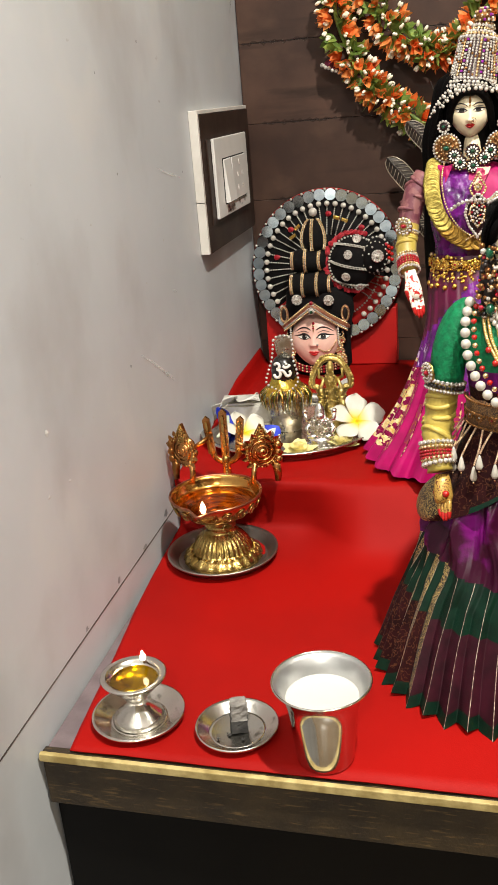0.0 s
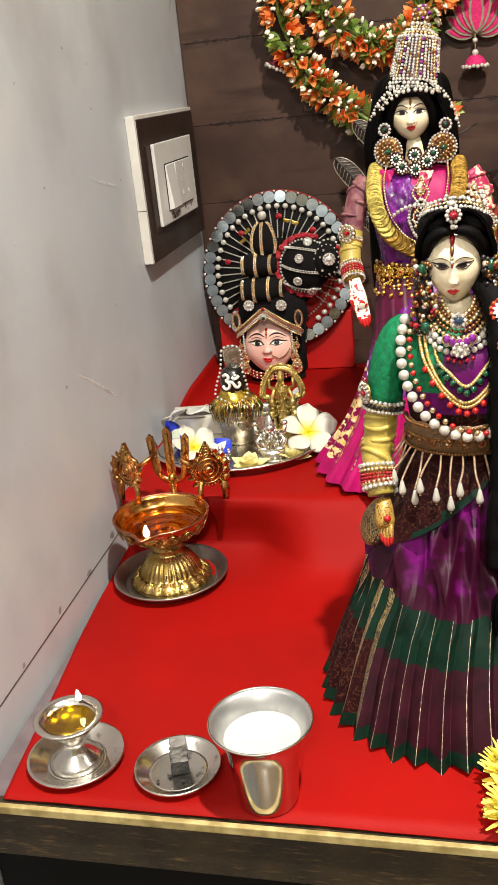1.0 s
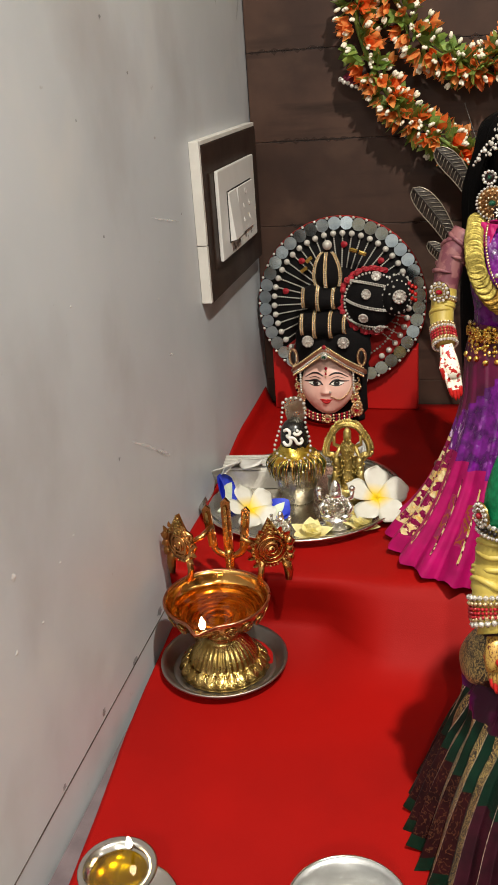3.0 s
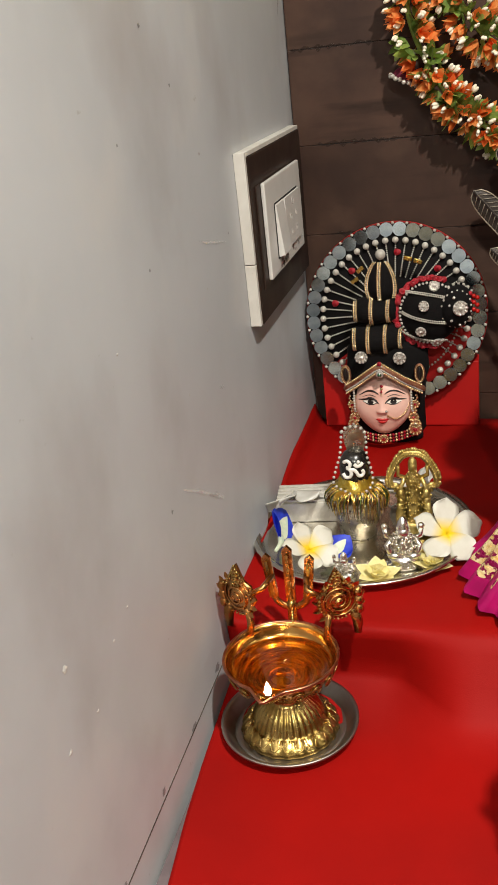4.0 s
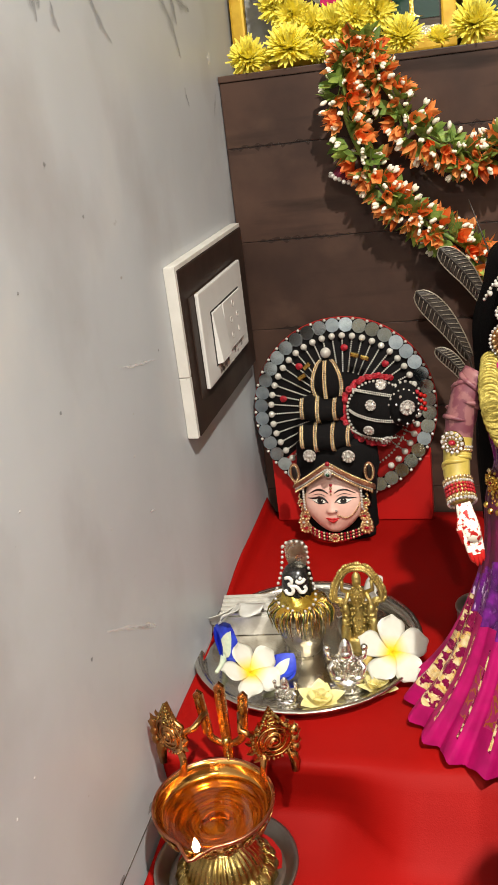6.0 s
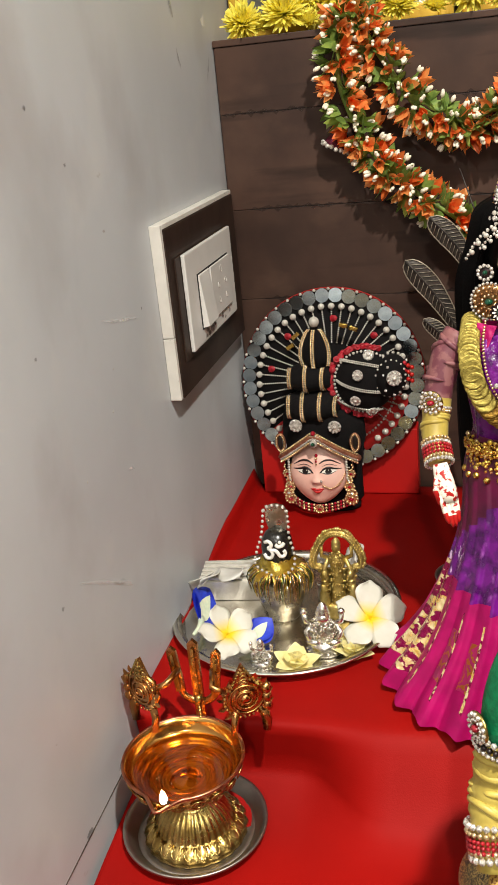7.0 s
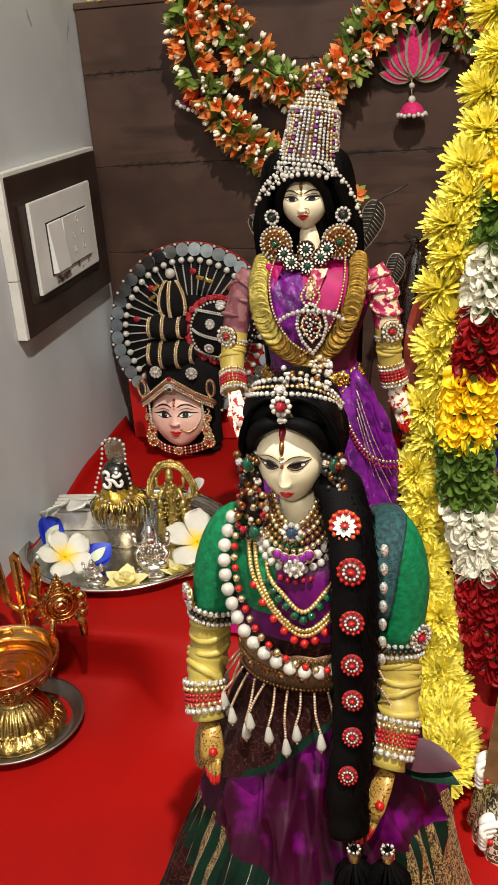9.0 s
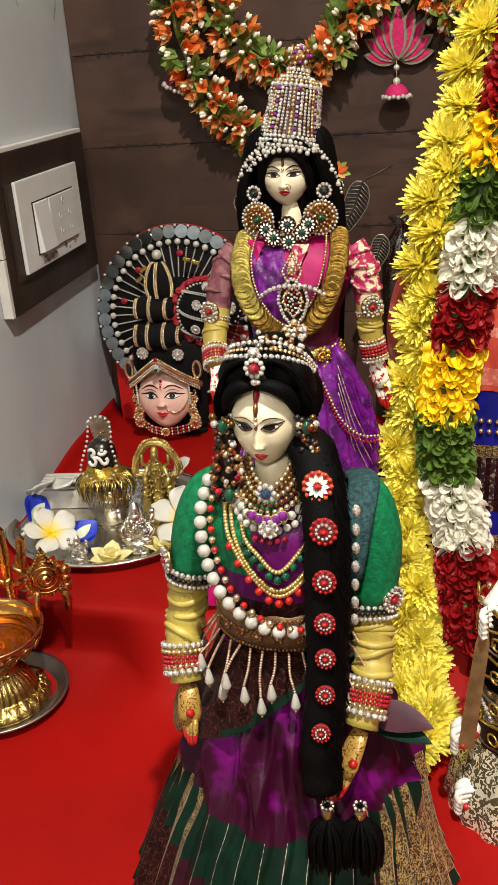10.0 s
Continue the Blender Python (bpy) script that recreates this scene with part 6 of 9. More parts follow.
def back_doll():
    sh = Shape()
    # long black hair
    loft(sh, between([(0.002, 1.0, 1.262, 0.016, 0.014), (0.001, 1.0, 1.25, 0.033, 0.026), (0.001, 1.002, 1.225, 0.0385, 0.026), (-0.0005, 1.008, 1.195, 0.0445, 0.024), (-0.001, 1.014, 1.15, 0.044, 0.02),
                      (-0.002, 1.012, 1.08, 0.042, 0.018), (0.0, 1.01, 1.0, 0.038, 0.016), (0.0, 1.01, 0.93, 0.032, 0.014)], 30), "hair", 64,
         wave=lambda a, u: (1 + 0.035 * math.sin(11 * a + u * 7) + 0.03 * math.sin(23 * a) + 0.015 * math.sin(41 * a + 3 * u), 0))
    for s in (-1, 1):
        combed(sh, 0.002, 0.985, 1.2475, s * 0.0315, 0.9705, 0.998, 0.052, 150, 90 + s)
    at = head(sh, (0.0008, 0.985, 1.2225), 0.0207, 0.0250, 0.0195, 2, "ivory", 0.0, "slit", 0.02, 0.29, -0.34, -0.53, 0.0)
    sh.ring(at(0.16, -0.34, 0.05), 0.0026, 0.0004, "bead", 12, 5, FRONT)
    sh.tube([(0.003, 0.992, 1.212), (0.003, 0.988, 1.188), (0.004, 0.985, 1.165)], [0.0092, 0.0086, 0.012], "ivory", 14)
    sh.ball(at(0, 0.40, 0.02), 1, "bronzebead", 8, 6, 0.0013, 0.001, 0.0042)
    sh.ball(at(0, 0.22, 0.03), 0.0012, "bead", 7, 5)
    # hair parted over the brow
    for s in (-1, 1):
        sh.tube(curve([(0.0015, 0.9655, 1.2405), (0.0012 + s * 0.0095, 0.9660, 1.2385), (0.0010 + s * 0.0178, 0.973, 1.2265), (0.001 + s * 0.0212, 0.982, 1.204)], 12), [0.0046, 0.0044, 0.004, 0.0042, 0.0042, 0.0042, 0.004, 0.004, 0.004, 0.004, 0.0038, 0.0034, 0.003], "hair", 8)
    # tall crown set with rows of stones
    tilt = pose(0.003, 0.994, 1.243, -10, 9, 0)
    prof = [(0.0262, -0.003), (0.0258, 0.001), (0.0243, 0.005), (0.0222, 0.014), (0.0205, 0.027), (0.0196, 0.040), (0.0180, 0.0455), (0.0125, 0.050), (0.008, 0.0535), (0.0072, 0.057)]
    sh.lathe(prof, "crownbase", 40, tilt.translation, m=tilt.to_3x3())

    def girth(z):
        for (r0, z0), (r1, z1) in zip(prof, prof[1:]):
            if z0 <= z <= z1:
                return r0 + (r1 - r0) * (z - z0) / (z1 - z0)
        return prof[-1][0]
    cols = 38
    for i in range(cols):
        a = 2 * math.pi * i / cols
        kind = i % 5
        z, k = 0.0075, 0
        while z < 0.0425:
            r = girth(z) + 0.0003
            c3 = tilt @ Vector((r * math.cos(a), r * math.sin(a), z))
            if kind == 0:
                sh.box((-0.0011, -0.0010, -0.0011), (0.0011, 0.0010, 0.0011), "amethyst" if k % 3 == 1 else "stone", 0.0004, Matrix.Translation(c3) @ tilt.to_3x3().to_4x4() @ pose(0, 0, 0, 0, 0, math.degrees(a) + 90))
                z += 0.0033
            else:
                sh.ball(c3, 0.00165 if kind in (1, 4) else 0.0013, ("stone", "stone", "stone", "bead")[kind - 1] if (k + i) % 7 else "bronzebead", 6, 4)
                z += 0.0030 if kind in (1, 4) else 0.0025
            k += 1
    for z, q, mt, n, out in ((-0.003, 0.0022, "stone", 36, 0.0008), (0.0008, 0.0019, "pearl", 40, 0.0006), (0.0045, 0.0018, "stone", 42, 0.0004), (0.0435, 0.0021, "stone", 30, 0.0006), (0.0468, 0.0019, "bead", 28, 0.0004), (0.0500, 0.0019, "stone", 22, 0.0003), (0.0532, 0.0016, "bead", 18, 0.0002), (0.0562, 0.0018, "stone", 15, 0.0012)):
        r = girth(z) + out
        for i in range(n):
            a = 2 * math.pi * (i + 0.5 * (z > 0.045)) / n
            sh.ball(tilt @ Vector((r * math.cos(a), r * math.sin(a), z)), q * (1 + 0.15 * math.sin(i * 2.7)), mt, 6, 4)
    kc = tilt @ Vector((0, 0, 0.0655))
    sh.ball(kc, 0.0080, "bronzebead", 14, 10)
    for j in range(5):
        for i in range(11):
            a, b = 2 * math.pi * (i + 0.5 * (j % 2)) / 11, math.radians(-50 + 28 * j)
            sh.ball(kc + Vector((0.0083 * math.cos(a) * math.cos(b), 0.0083 * math.sin(a) * math.cos(b), 0.0083 * math.sin(b))), 0.0017, ("bead", "bronzebead", "amethyst", "bead", "stone")[(i * 2 + j) % 5], 6, 4)
    # pearl strings over the hair
    for pts, q in (([(-0.014, 0.966, 1.246), (-0.023, 0.966, 1.240), (-0.031, 0.970, 1.231), (-0.0375, 0.975, 1.219)], 0.0018), ([(-0.008, 0.964, 1.243), (-0.019, 0.964, 1.237), (-0.029, 0.968, 1.226)], 0.0015),
                   ([(0.021, 0.970, 1.247), (0.032, 0.972, 1.238), (0.041, 0.978, 1.222), (0.046, 0.984, 1.203)], 0.0018), ([(0.003, 0.9625, 1.2455), (0.014, 0.9635, 1.244), (0.027, 0.968, 1.239)], 0.0018), ([(0.003, 0.9625, 1.2455), (-0.008, 0.9635, 1.244), (-0.016, 0.966, 1.246)], 0.0018)):
        cp = curve(pts, 14)
        bead_line(sh, cp, q * 0.8, "pearl", 2.4, "stone")
        for k in range(2, 14, 3):
            sh.ball(cp[k] + Vector((0, -0.001, -0.0028)), q * 1.15, "pearl", 8, 6)
    for s, ex in ((-1, -0.0212), (1, 0.0295)):
        face = pose(0, 0, 0, 90, 0, s * 14).to_3x3()
        ec = Vector((ex, 0.966, 1.189))
        sh.lathe([(0.0132, -0.001), (0.0135, 0), (0.010, 0.0012), (0, 0.002)], "bronzebead", 28, ec, m=face)
        for q, n, size, mt, up in ((0.0134, 28, 0.0013, "stone", 0.0006), (0.0105, 16, 0.0016, "bead", 0.0016), (0.0074, 12, 0.0014, "bronzebead", 0.0020), (0.0050, 10, 0.0012, "bead", 0.0024)):
            for i in range(n):
                a = 2 * math.pi * (i + 0.5 * (n % 16 > 0)) / n
                sh.ball(ec + face @ Vector((q * math.cos(a), q * math.sin(a), up)), size, mt, 6, 4)
        sh.ball(ec + face @ Vector((0, 0, 0.0024)), 0.0034, "emerald", 10, 7, sz=0.8)
        ec = Vector((ex + s * 0.003, 0.971, 1.209))
        sh.lathe([(0.0062, -0.0006), (0.0062, 0.0004), (0, 0.0010)], "crownbase", 18, ec, m=face)
        for i in range(11):
            a = 2 * math.pi * i / 11
            sh.ball(ec + face @ Vector((0.0052 * math.cos(a), 0.0052 * math.sin(a), 0.0006)), 0.0016, "stone", 6, 4)
        sh.ball(ec + face @ Vector((0, 0, 0.0012)), 0.0020, "emerald", 8, 6)
    for x, z in ((0.0035, 1.185), (-0.0085, 1.175), (0.004, 1.1715), (0.0150, 1.1785), (-0.014, 1.182), (0.0205, 1.185)):
        sh.lathe([(0.0068, -0.0008), (0.0072, 0), (0, 0.0008)], "crownbase", 16, (x, 0.9605, z), m=FRONT)
        sh.ball((x, 0.959, z), 0.0024, "emerald", 8, 6)
        for k in range(10):
            b = 2 * math.pi * k / 10
            sh.petal(Matrix.Translation((x + 0.0028 * math.cos(b), 0.9590, z + 0.0028 * math.sin(b))) @ pose(0, 0, 0, 90, 0, 0) @ pose(0, 0, 0, 0, 0, math.degrees(b)), 0.0030, 0.0019, "eyewhite", 0.0002, 0.1, 3, 0.7)
            sh.ball((x + 0.0068 * math.cos(b + 0.3), 0.9597, z + 0.0068 * math.sin(b + 0.3)), 0.0009, "bead", 6, 4)
    # blouse
    loft(sh, between([(0.004, 0.985, 1.172, 0.02, 0.014), (0.005, 0.983, 1.165, 0.044, 0.02), (0.005, 0.978, 1.15, 0.05, 0.024), (0.004, 0.972, 1.125, 0.043, 0.027), (0.003, 0.974, 1.10, 0.037, 0.024), (0.003, 0.976, 1.07, 0.036, 0.024)], 20),
         "pinksilk", 56, wave=lambda a, u: (1 + 0.018 * math.sin(14 * a + 9 * u) + 0.014 * math.sin(23 * a - 14 * u), 0), pick=lambda a, i: "purplesilk" if math.cos(a) < -0.12 + 0.02 * (i % 3) and math.sin(a) < 0.3 and i > 2 else ("wine" if i > 9 else "pinksilk"))
    # arms
    for s, pts, wr, tip in ((-1, [(-0.042, 0.975, 1.162), (-0.053, 0.968, 1.145), (-0.0595, 0.960, 1.118), (-0.0615, 0.948, 1.092), (-0.0575, 0.932, 1.076)], (-0.0565, 0.928, 1.073), (-0.046, 0.914, 1.030)),
                            (1, [(0.052, 0.975, 1.163), (0.062, 0.972, 1.146), (0.0665, 0.968, 1.118), (0.068, 0.966, 1.092), (0.071, 0.965, 1.076)], (0.072, 0.965, 1.072), (0.082, 0.960, 1.026))):
        c = curve(pts, 16)
        sh.tube(c, [0.013 - 0.0042 * (i / 16) + 0.0004 * math.sin(i * 2.3) for i in range(17)], "yellowsilk", 14, mats=["skinsleeve" if s < 0 else "blousepink"] * 8 + ["yellowsilk"] * 8)
        m = c[8]
        rosette(sh, m + Vector((s * 0.004, -0.0125, 0.0)), 0.0095, pose(0, 0, 0, 90, 0, s * 20).to_3x3(), "ruby", "stone", 12, "brass")
        bangles(sh, c[9], c[9] - c[8], 0.0108, [("stone", 0.0013), ("bead", 0.0013)])
        bangles(sh, c[13], c[14] - c[13], 0.0102, [("bead", 0.0016), ("stone", 0.0014), ("bangle", 0.0015), ("bangle", 0.0015), ("bangle", 0.0015), ("bead", 0.0015), ("stone", 0.0016)])
        hand(sh, wr, tip, (1, 0.25, 0) if s < 0 else (1, -0.2, 0.1), 0.0078, "hennapalm", "henna")
        creases(sh, c[9:14], 0.0094, "yellowsilk", 40 + s, 4)
        creases(sh, c[1:9], 0.0122, "skinsleeve" if s < 0 else "blousepink", 50 + s, 6)
    # crumpled silk across the bodice and a printed fold at the neck
    rows, cols = 26, 22
    for mat, corner, seed in (("purplesilk", ((-0.030, 1.164), (0.0035, 1.158), (-0.016, 1.100), (0.004, 1.103)), 3.0), ("pinksilk", ((-0.030, 1.174), (-0.016, 1.172), (-0.031, 1.152), (-0.022, 1.158)), 9.0), ("blousepink", ((0.008, 1.170), (0.021, 1.170), (0.004, 1.154), (0.012, 1.150)), 14.0)):
        vs = []
        for i in range(rows + 1):
            u = i / rows
            for j in range(cols + 1):
                v = j / cols
                x = (corner[0][0] * (1 - v) + corner[1][0] * v) * (1 - u) + (corner[2][0] * (1 - v) + corner[3][0] * v) * u
                z = (corner[0][1] * (1 - v) + corner[1][1] * v) * (1 - u) + (corner[2][1] * (1 - v) + corner[3][1] * v) * u
                k = noise.noise(Vector((x * 160 + z * 40, z * 55, seed))) + 0.6 * noise.noise(Vector((x * 300, z * 210, seed + 4)))
                y = 0.9455 + 0.00050 * ((x - 0.003) / 0.01) ** 2 + 0.0045 * max(0, (z - 1.13) / 0.02) ** 1.4 - 0.0022 * k * math.sin(math.pi * (0.08 + 0.84 * v)) - 0.001
                vs.append((x, y, z))
        sh.add(vs, [(i * (cols + 1) + j, (i + 1) * (cols + 1) + j, (i + 1) * (cols + 1) + j + 1, i * (cols + 1) + j + 1) for i in range(rows) for j in range(cols)], mat)
    # coin garland in a V
    for pts, s in (([(-0.034, 0.970, 1.173), (-0.036, 0.953, 1.157), (-0.032, 0.945, 1.134), (-0.019, 0.942, 1.112), (0.002, 0.943, 1.098)], -1), ([(0.044, 0.970, 1.173), (0.044, 0.954, 1.157), (0.038, 0.946, 1.134), (0.025, 0.943, 1.112), (0.006, 0.943, 1.098)], 1)):
        c = curve(pts, 38)
        for i in range(38):
            d = (c[i + 1] - c[i]).normalized()
            rot = pose(0, 0, 0, 74 + 5 * math.sin(i * 2.7), 7 * math.sin(i * 1.9), 0).to_3x3()
            sh.lathe([(0.0080, -0.0004), (0.0080, 0.0003), (0.0070, 0.0007), (0.0058, 0.0003), (0.0036, 0.0006), (0.0022, 0.0002), (0, 0.0006)], "coinpale" if s < 0 and i < 26 else "coin", 14, c[i] + Vector((0.0006 * math.sin(i * 3.1), -0.0005 * (i % 2), 0)), m=rot)
        bead_line(sh, [p + Vector((0.0102 if s < 0 else -0.0102, -0.003, 0.003)) for p in c], 0.0012, "bead", 2.2)
    # pendant
    pc = Vector((0.0085, 0.940, 1.128))
    shape2 = [(0, -0.0225), (0.0080, -0.012), (0.0120, 0.0), (0.0105, 0.009), (0.0045, 0.015), (0, 0.019), (-0.0045, 0.015), (-0.0105, 0.009), (-0.0120, 0.0), (-0.0080, -0.012)]
    drop = emblem_plate(shape2, 0.003, "gold", Matrix.Translation(pc), (0, 0))
    sh.add(drop.v, drop.f, "crownbase", False)
    edge = [pc + Vector((x, -0.0025, z)) for x, z in shape2 + shape2[:1]]
    bead_line(sh, edge, 0.0017, "stone", 1.75)
    inner = [pc + Vector((x * 0.62, -0.0032, z * 0.62 + 0.001)) for x, z in shape2 + shape2[:1]]
    bead_line(sh, inner, 0.0012, "bead", 1.9)
    for s in (-1, 1):
        bead_line(sh, curve([pc + Vector((s * 0.002, -0.004, 0.013)), pc + Vector((s * 0.011, -0.0045, 0.0125)), pc + Vector((s * 0.019, -0.004, 0.0095)), pc + Vector((s * 0.026, -0.002, 0.0045))], 14), 0.0022, "stone", 1.9)
        bead_line(sh, curve([pc + Vector((s * 0.004, -0.002, 0.017)), pc + Vector((s * 0.0075, -0.001, 0.024)), pc + Vector((s * 0.003, 0.0, 0.032)), pc + Vector((0, 0.003, 0.038))], 12), 0.0014, "bead", 1.9)
    for k in range(40):
        a = k * 2.4
        sh.ball(pc + Vector((0.00135 * math.sqrt(k) * math.cos(a), -0.0036, 0.001 + 0.0021 * math.sqrt(k) * math.sin(a))), 0.0012, ("stone", "stone", "bead", "stone", "stone", "ruby")[k % 6], 6, 4)
    rosette(sh, pc + Vector((0, -0.001, 0.025)), 0.0040, FRONT, "stone", "bead", 8)
    # gold belt with drops
    for dz in (0, 0.004, 0.008):
        n = 50
        for i in range(n):
            a = math.pi + math.pi * i / (n - 1)
            sh.ball((0.003 + 0.039 * math.cos(a), 0.974 + 0.027 * math.sin(a), 1.072 + dz), 0.0019, "gold", 6, 4)
    for i in range(13):
        a = math.pi + math.pi * (i + 0.5) / 13
        for k in range(3):
            sh.ball((0.003 + 0.0405 * math.cos(a), 0.973 + 0.029 * math.sin(a), 1.068 - k * 0.004), 0.0021 - 0.0003 * k, "gold", 6, 4)
    g = random.Random(77)
    for k in range(12):
        a = math.pi * (1.04 + 0.92 * k / 11)
        d3 = Vector((0.042 * math.cos(a), 0.030 * math.sin(a), 0))
        rosette(sh, Vector((0.003, 0.973, 1.0775)) + d3, 0.0044, pose(0, 0, 0, 90, 0, math.degrees(a) + 90).to_3x3(), "ruby" if k % 3 == 1 else "palegold", "gold", 8)
        sh.ball(Vector((0.003, 0.973, 1.0555 - 0.002 * (k % 2))) + d3 * 1.02, 0.0030, "gold", 8, 6)
    for k in range(190):
        a = math.pi * (1.02 + 0.96 * g.random())
        sh.ball((0.003 + 0.0405 * math.cos(a), 0.973 + 0.0285 * math.sin(a), 1.060 + 0.026 * g.random()), g.uniform(0.0012, 0.0024), g.choice(("gold", "palegold", "gold", "bead")), 6, 4)
    # pleated skirt
    rings = between([(0.002, 0.976, 1.085, 0.036, 0.025), (0.001, 0.976, 1.065, 0.042, 0.03), (0.004, 0.974, 1.03, 0.047, 0.042), (0.004, 0.972, 0.99, 0.057, 0.056), (0.002, 0.969, 0.94, 0.073, 0.073), (-0.003, 0.965, 0.90, 0.088, 0.086), (-0.007, 0.962, 0.871, 0.102, 0.096)], 40)

    def pleat(a, u):
        w = (a * 21 / (2 * math.pi) + 0.3 * u) % 1
        saw = w / 0.78 if w < 0.78 else (1 - w) / 0.22
        return 1 + (0.025 + 0.10 * u ** 1.5) * (saw - 0.5) + 0.01 * math.sin(5 * a + 6 * u), 0.003 * u ** 4 * math.sin(21 * a) + 0.022 * math.sin(math.pi * min(1, u * 1.1)) * (0.3 + math.cos(a))

    def stuff(a, i):
        d = math.degrees(a) % 360
        if i > 35:
            return "pinksilk"
        lean = (d - 190) if 150 < d < 320 else 0
        wrap = 34 if d > 312 or d < 60 else 19.5 + 0.06 * lean
        if i < 16 - lean * 0.09 and not (d > 312 or d < 60):
            return "wine"
        if i < wrap:
            return "foil" if 165 < d < 173 and i > 16 else ("purplezari" if 173 <= d < 214 else "purplesilk")
        if 168 < d < 205 and i > wrap + 0.5:
            return "foil" if not 185 < d < 188 else "pinksilk"
        if d < 212 or i < wrap + 1.5:
            return "pinksilk"
        k = (d - 212) % 17
        if k < 1.5:
            return "foil"
        return "pinkgold" if wrap + 4 < i < 33 and k > 9 else "pinksilk"
    loft(sh, rings, "pinksilk", 252, pleat, stuff)
    # drape of purple silk across the hip
    drape = Shape()
    for q in range(6):
        drape.tube(curve([(0.038, 0.955, 1.085 - q * 0.004), (0.06, 0.95, 1.05 - q * 0.012), (0.07, 0.95, 1.01 - q * 0.014), (0.064, 0.965, 0.97 - q * 0.010)], 12), [0.004 + 0.001 * (i % 3) for i in range(13)], "purplesilk", 8)
        drape.tube(curve([(0.042, 0.944, 1.072 - q * 0.008), (0.056, 0.938, 1.030 - q * 0.012), (0.070, 0.940, 0.998 - q * 0.014)], 12), 0.0005, "silverthread", 5)
        if q in (1, 2):
            bead_line(drape, curve([(0.030, 0.941, 1.062 - q * 0.005), (0.044, 0.934, 1.034 - q * 0.005), (0.060, 0.934, 1.019 - q * 0.005), (0.078, 0.942, 1.015 - q * 0.005)], 14), 0.0014, "bead" if q == 1 else "ruby", 2.3)
    for nm in drape.names:
        idx = [f for f, m in zip(drape.f, drape.m) if drape.names[m] == nm]
        sh.add(drape.v, idx, nm)
    sh.lathe([(0, 0), (0.05, 0), (0.05, 0.006), (0.008, 0.008), (0.006, 0.1)], "darksteel", 30, (0.0, 0.972, HTOP))
    solid("crowned_doll", sh, "doll with tall jewelled crown, coin garland and pink purple silk dress", "doll")


back_doll()


def front_doll():
    sh = Shape()
    X, Y = 0.037, 0.668
    # soft hair combed from a middle parting
    sh.ball((0.0365, 0.690, 1.151), 1, "hair", 26, 16, 0.0240, 0.025, 0.026)
    for s in (-1, 1):
        sh.ball((0.0355 + s * 0.0118, 0.668, 1.1645), 1, "hair", 20, 12, 0.0132, 0.0160, 0.0090, pose(0, 0, 0, 0, s * 20, 0).to_3x3())
        sh.ball((0.0360 + s * 0.0198, 0.674, 1.1480), 1, "hair", 16, 12, 0.0056, 0.0145, 0.0160)
        sh.tube(curve([(0.0345, 0.6500, 1.1625), (0.0345 + s * 0.0095, 0.6505, 1.1605), (0.0345 + s * 0.0168, 0.656, 1.1520), (0.0345 + s * 0.0200, 0.666, 1.136)], 10), [0.0022, 0.003, 0.0036, 0.004, 0.0042, 0.0042, 0.004, 0.004, 0.0036, 0.003, 0.0026], "hair", 8)
        combed(sh, 0.0355, 0.67, 1.1732, s * 0.0246, 0.6510, 0.690, 0.034, 420, 70 + s)
    at = head(sh, (0.0345, 0.666, 1.1382), 0.0180, 0.0246, 0.0190, 7, "ivory", -4, "lowered", 0.13, 0.34, -0.33, -0.60, 0.0)
    sh.tube([(0.036, 0.676, 1.115), (0.037, 0.675, 1.095)], [0.010, 0.013], "ivory", 14)
    # tiara slanting over the hair, brow jewel and painted parting
    for k in range(3):
        rim = curve([(0.0135 + 0.001 * k, 0.668 + 0.004 * k, 1.1700 + 0.001 * k), (0.021, 0.656 + k * 0.005, 1.1750 + k * 0.0014), (0.0345, 0.6515 + k * 0.006, 1.1768 + k * 0.0018), (0.047, 0.656 + k * 0.0055, 1.1745 + k * 0.0016), (0.056, 0.664 + k * 0.004, 1.1690 + k * 0.001), (0.0605, 0.674 + 0.003 * k, 1.1610)], 28)
        bead_line(sh, rim, (0.0015, 0.0012, 0.0015)[k], ("stone", "bead", "stone")[k], 2.1)
    g = random.Random(23)
    for k in range(34):
        u, v = g.random(), g.random()
        sh.ball((0.030 + 0.026 * u, 0.660 + 0.026 * v + 0.004 * abs(u - 0.4), 1.1775 + 0.004 * v - 0.008 * (u - 0.4) ** 2), g.uniform(0.0010, 0.0019), g.choice(("stone", "stone", "bead", "bronzebead")), 7, 5)
    sh.ball((0.0335, 0.653, 1.1785), 0.0032, "stone", 10, 7, sz=0.7)
    for k in range(9):
        a = 2 * math.pi * k / 9
        sh.ball((0.049 + 0.0050 * math.cos(a), 0.688 + 0.0050 * math.sin(a), 1.1800), 0.0016, "bead" if k % 2 else "stone", 7, 5)
    sh.ball((0.049, 0.688, 1.1830), 0.0022, "bead", 8, 6)
    for k in range(10):
        a = 2 * math.pi * k / 10
        sh.ball((0.0345 + 0.0042 * math.cos(a), 0.6470, 1.1720 + 0.0042 * math.sin(a)), 0.0015, "pearl", 8, 6)
    sh.ball((0.0345, 0.6460, 1.1720), 0.0028, "ruby", 10, 7)
    sh.ball((0.0340, 0.6470, 1.1648), 0.0020, "stone", 8, 6)
    sh.ball((0.0360, 0.6472, 1.1645), 0.0014, "stone", 8, 6)
    sh.tube([at(0, 0.93, 0.05), at(0, 0.80, 0.04), at(0, 0.66, 0.03)], [0.0014, 0.0019, 0.0012], "ruby", 8)
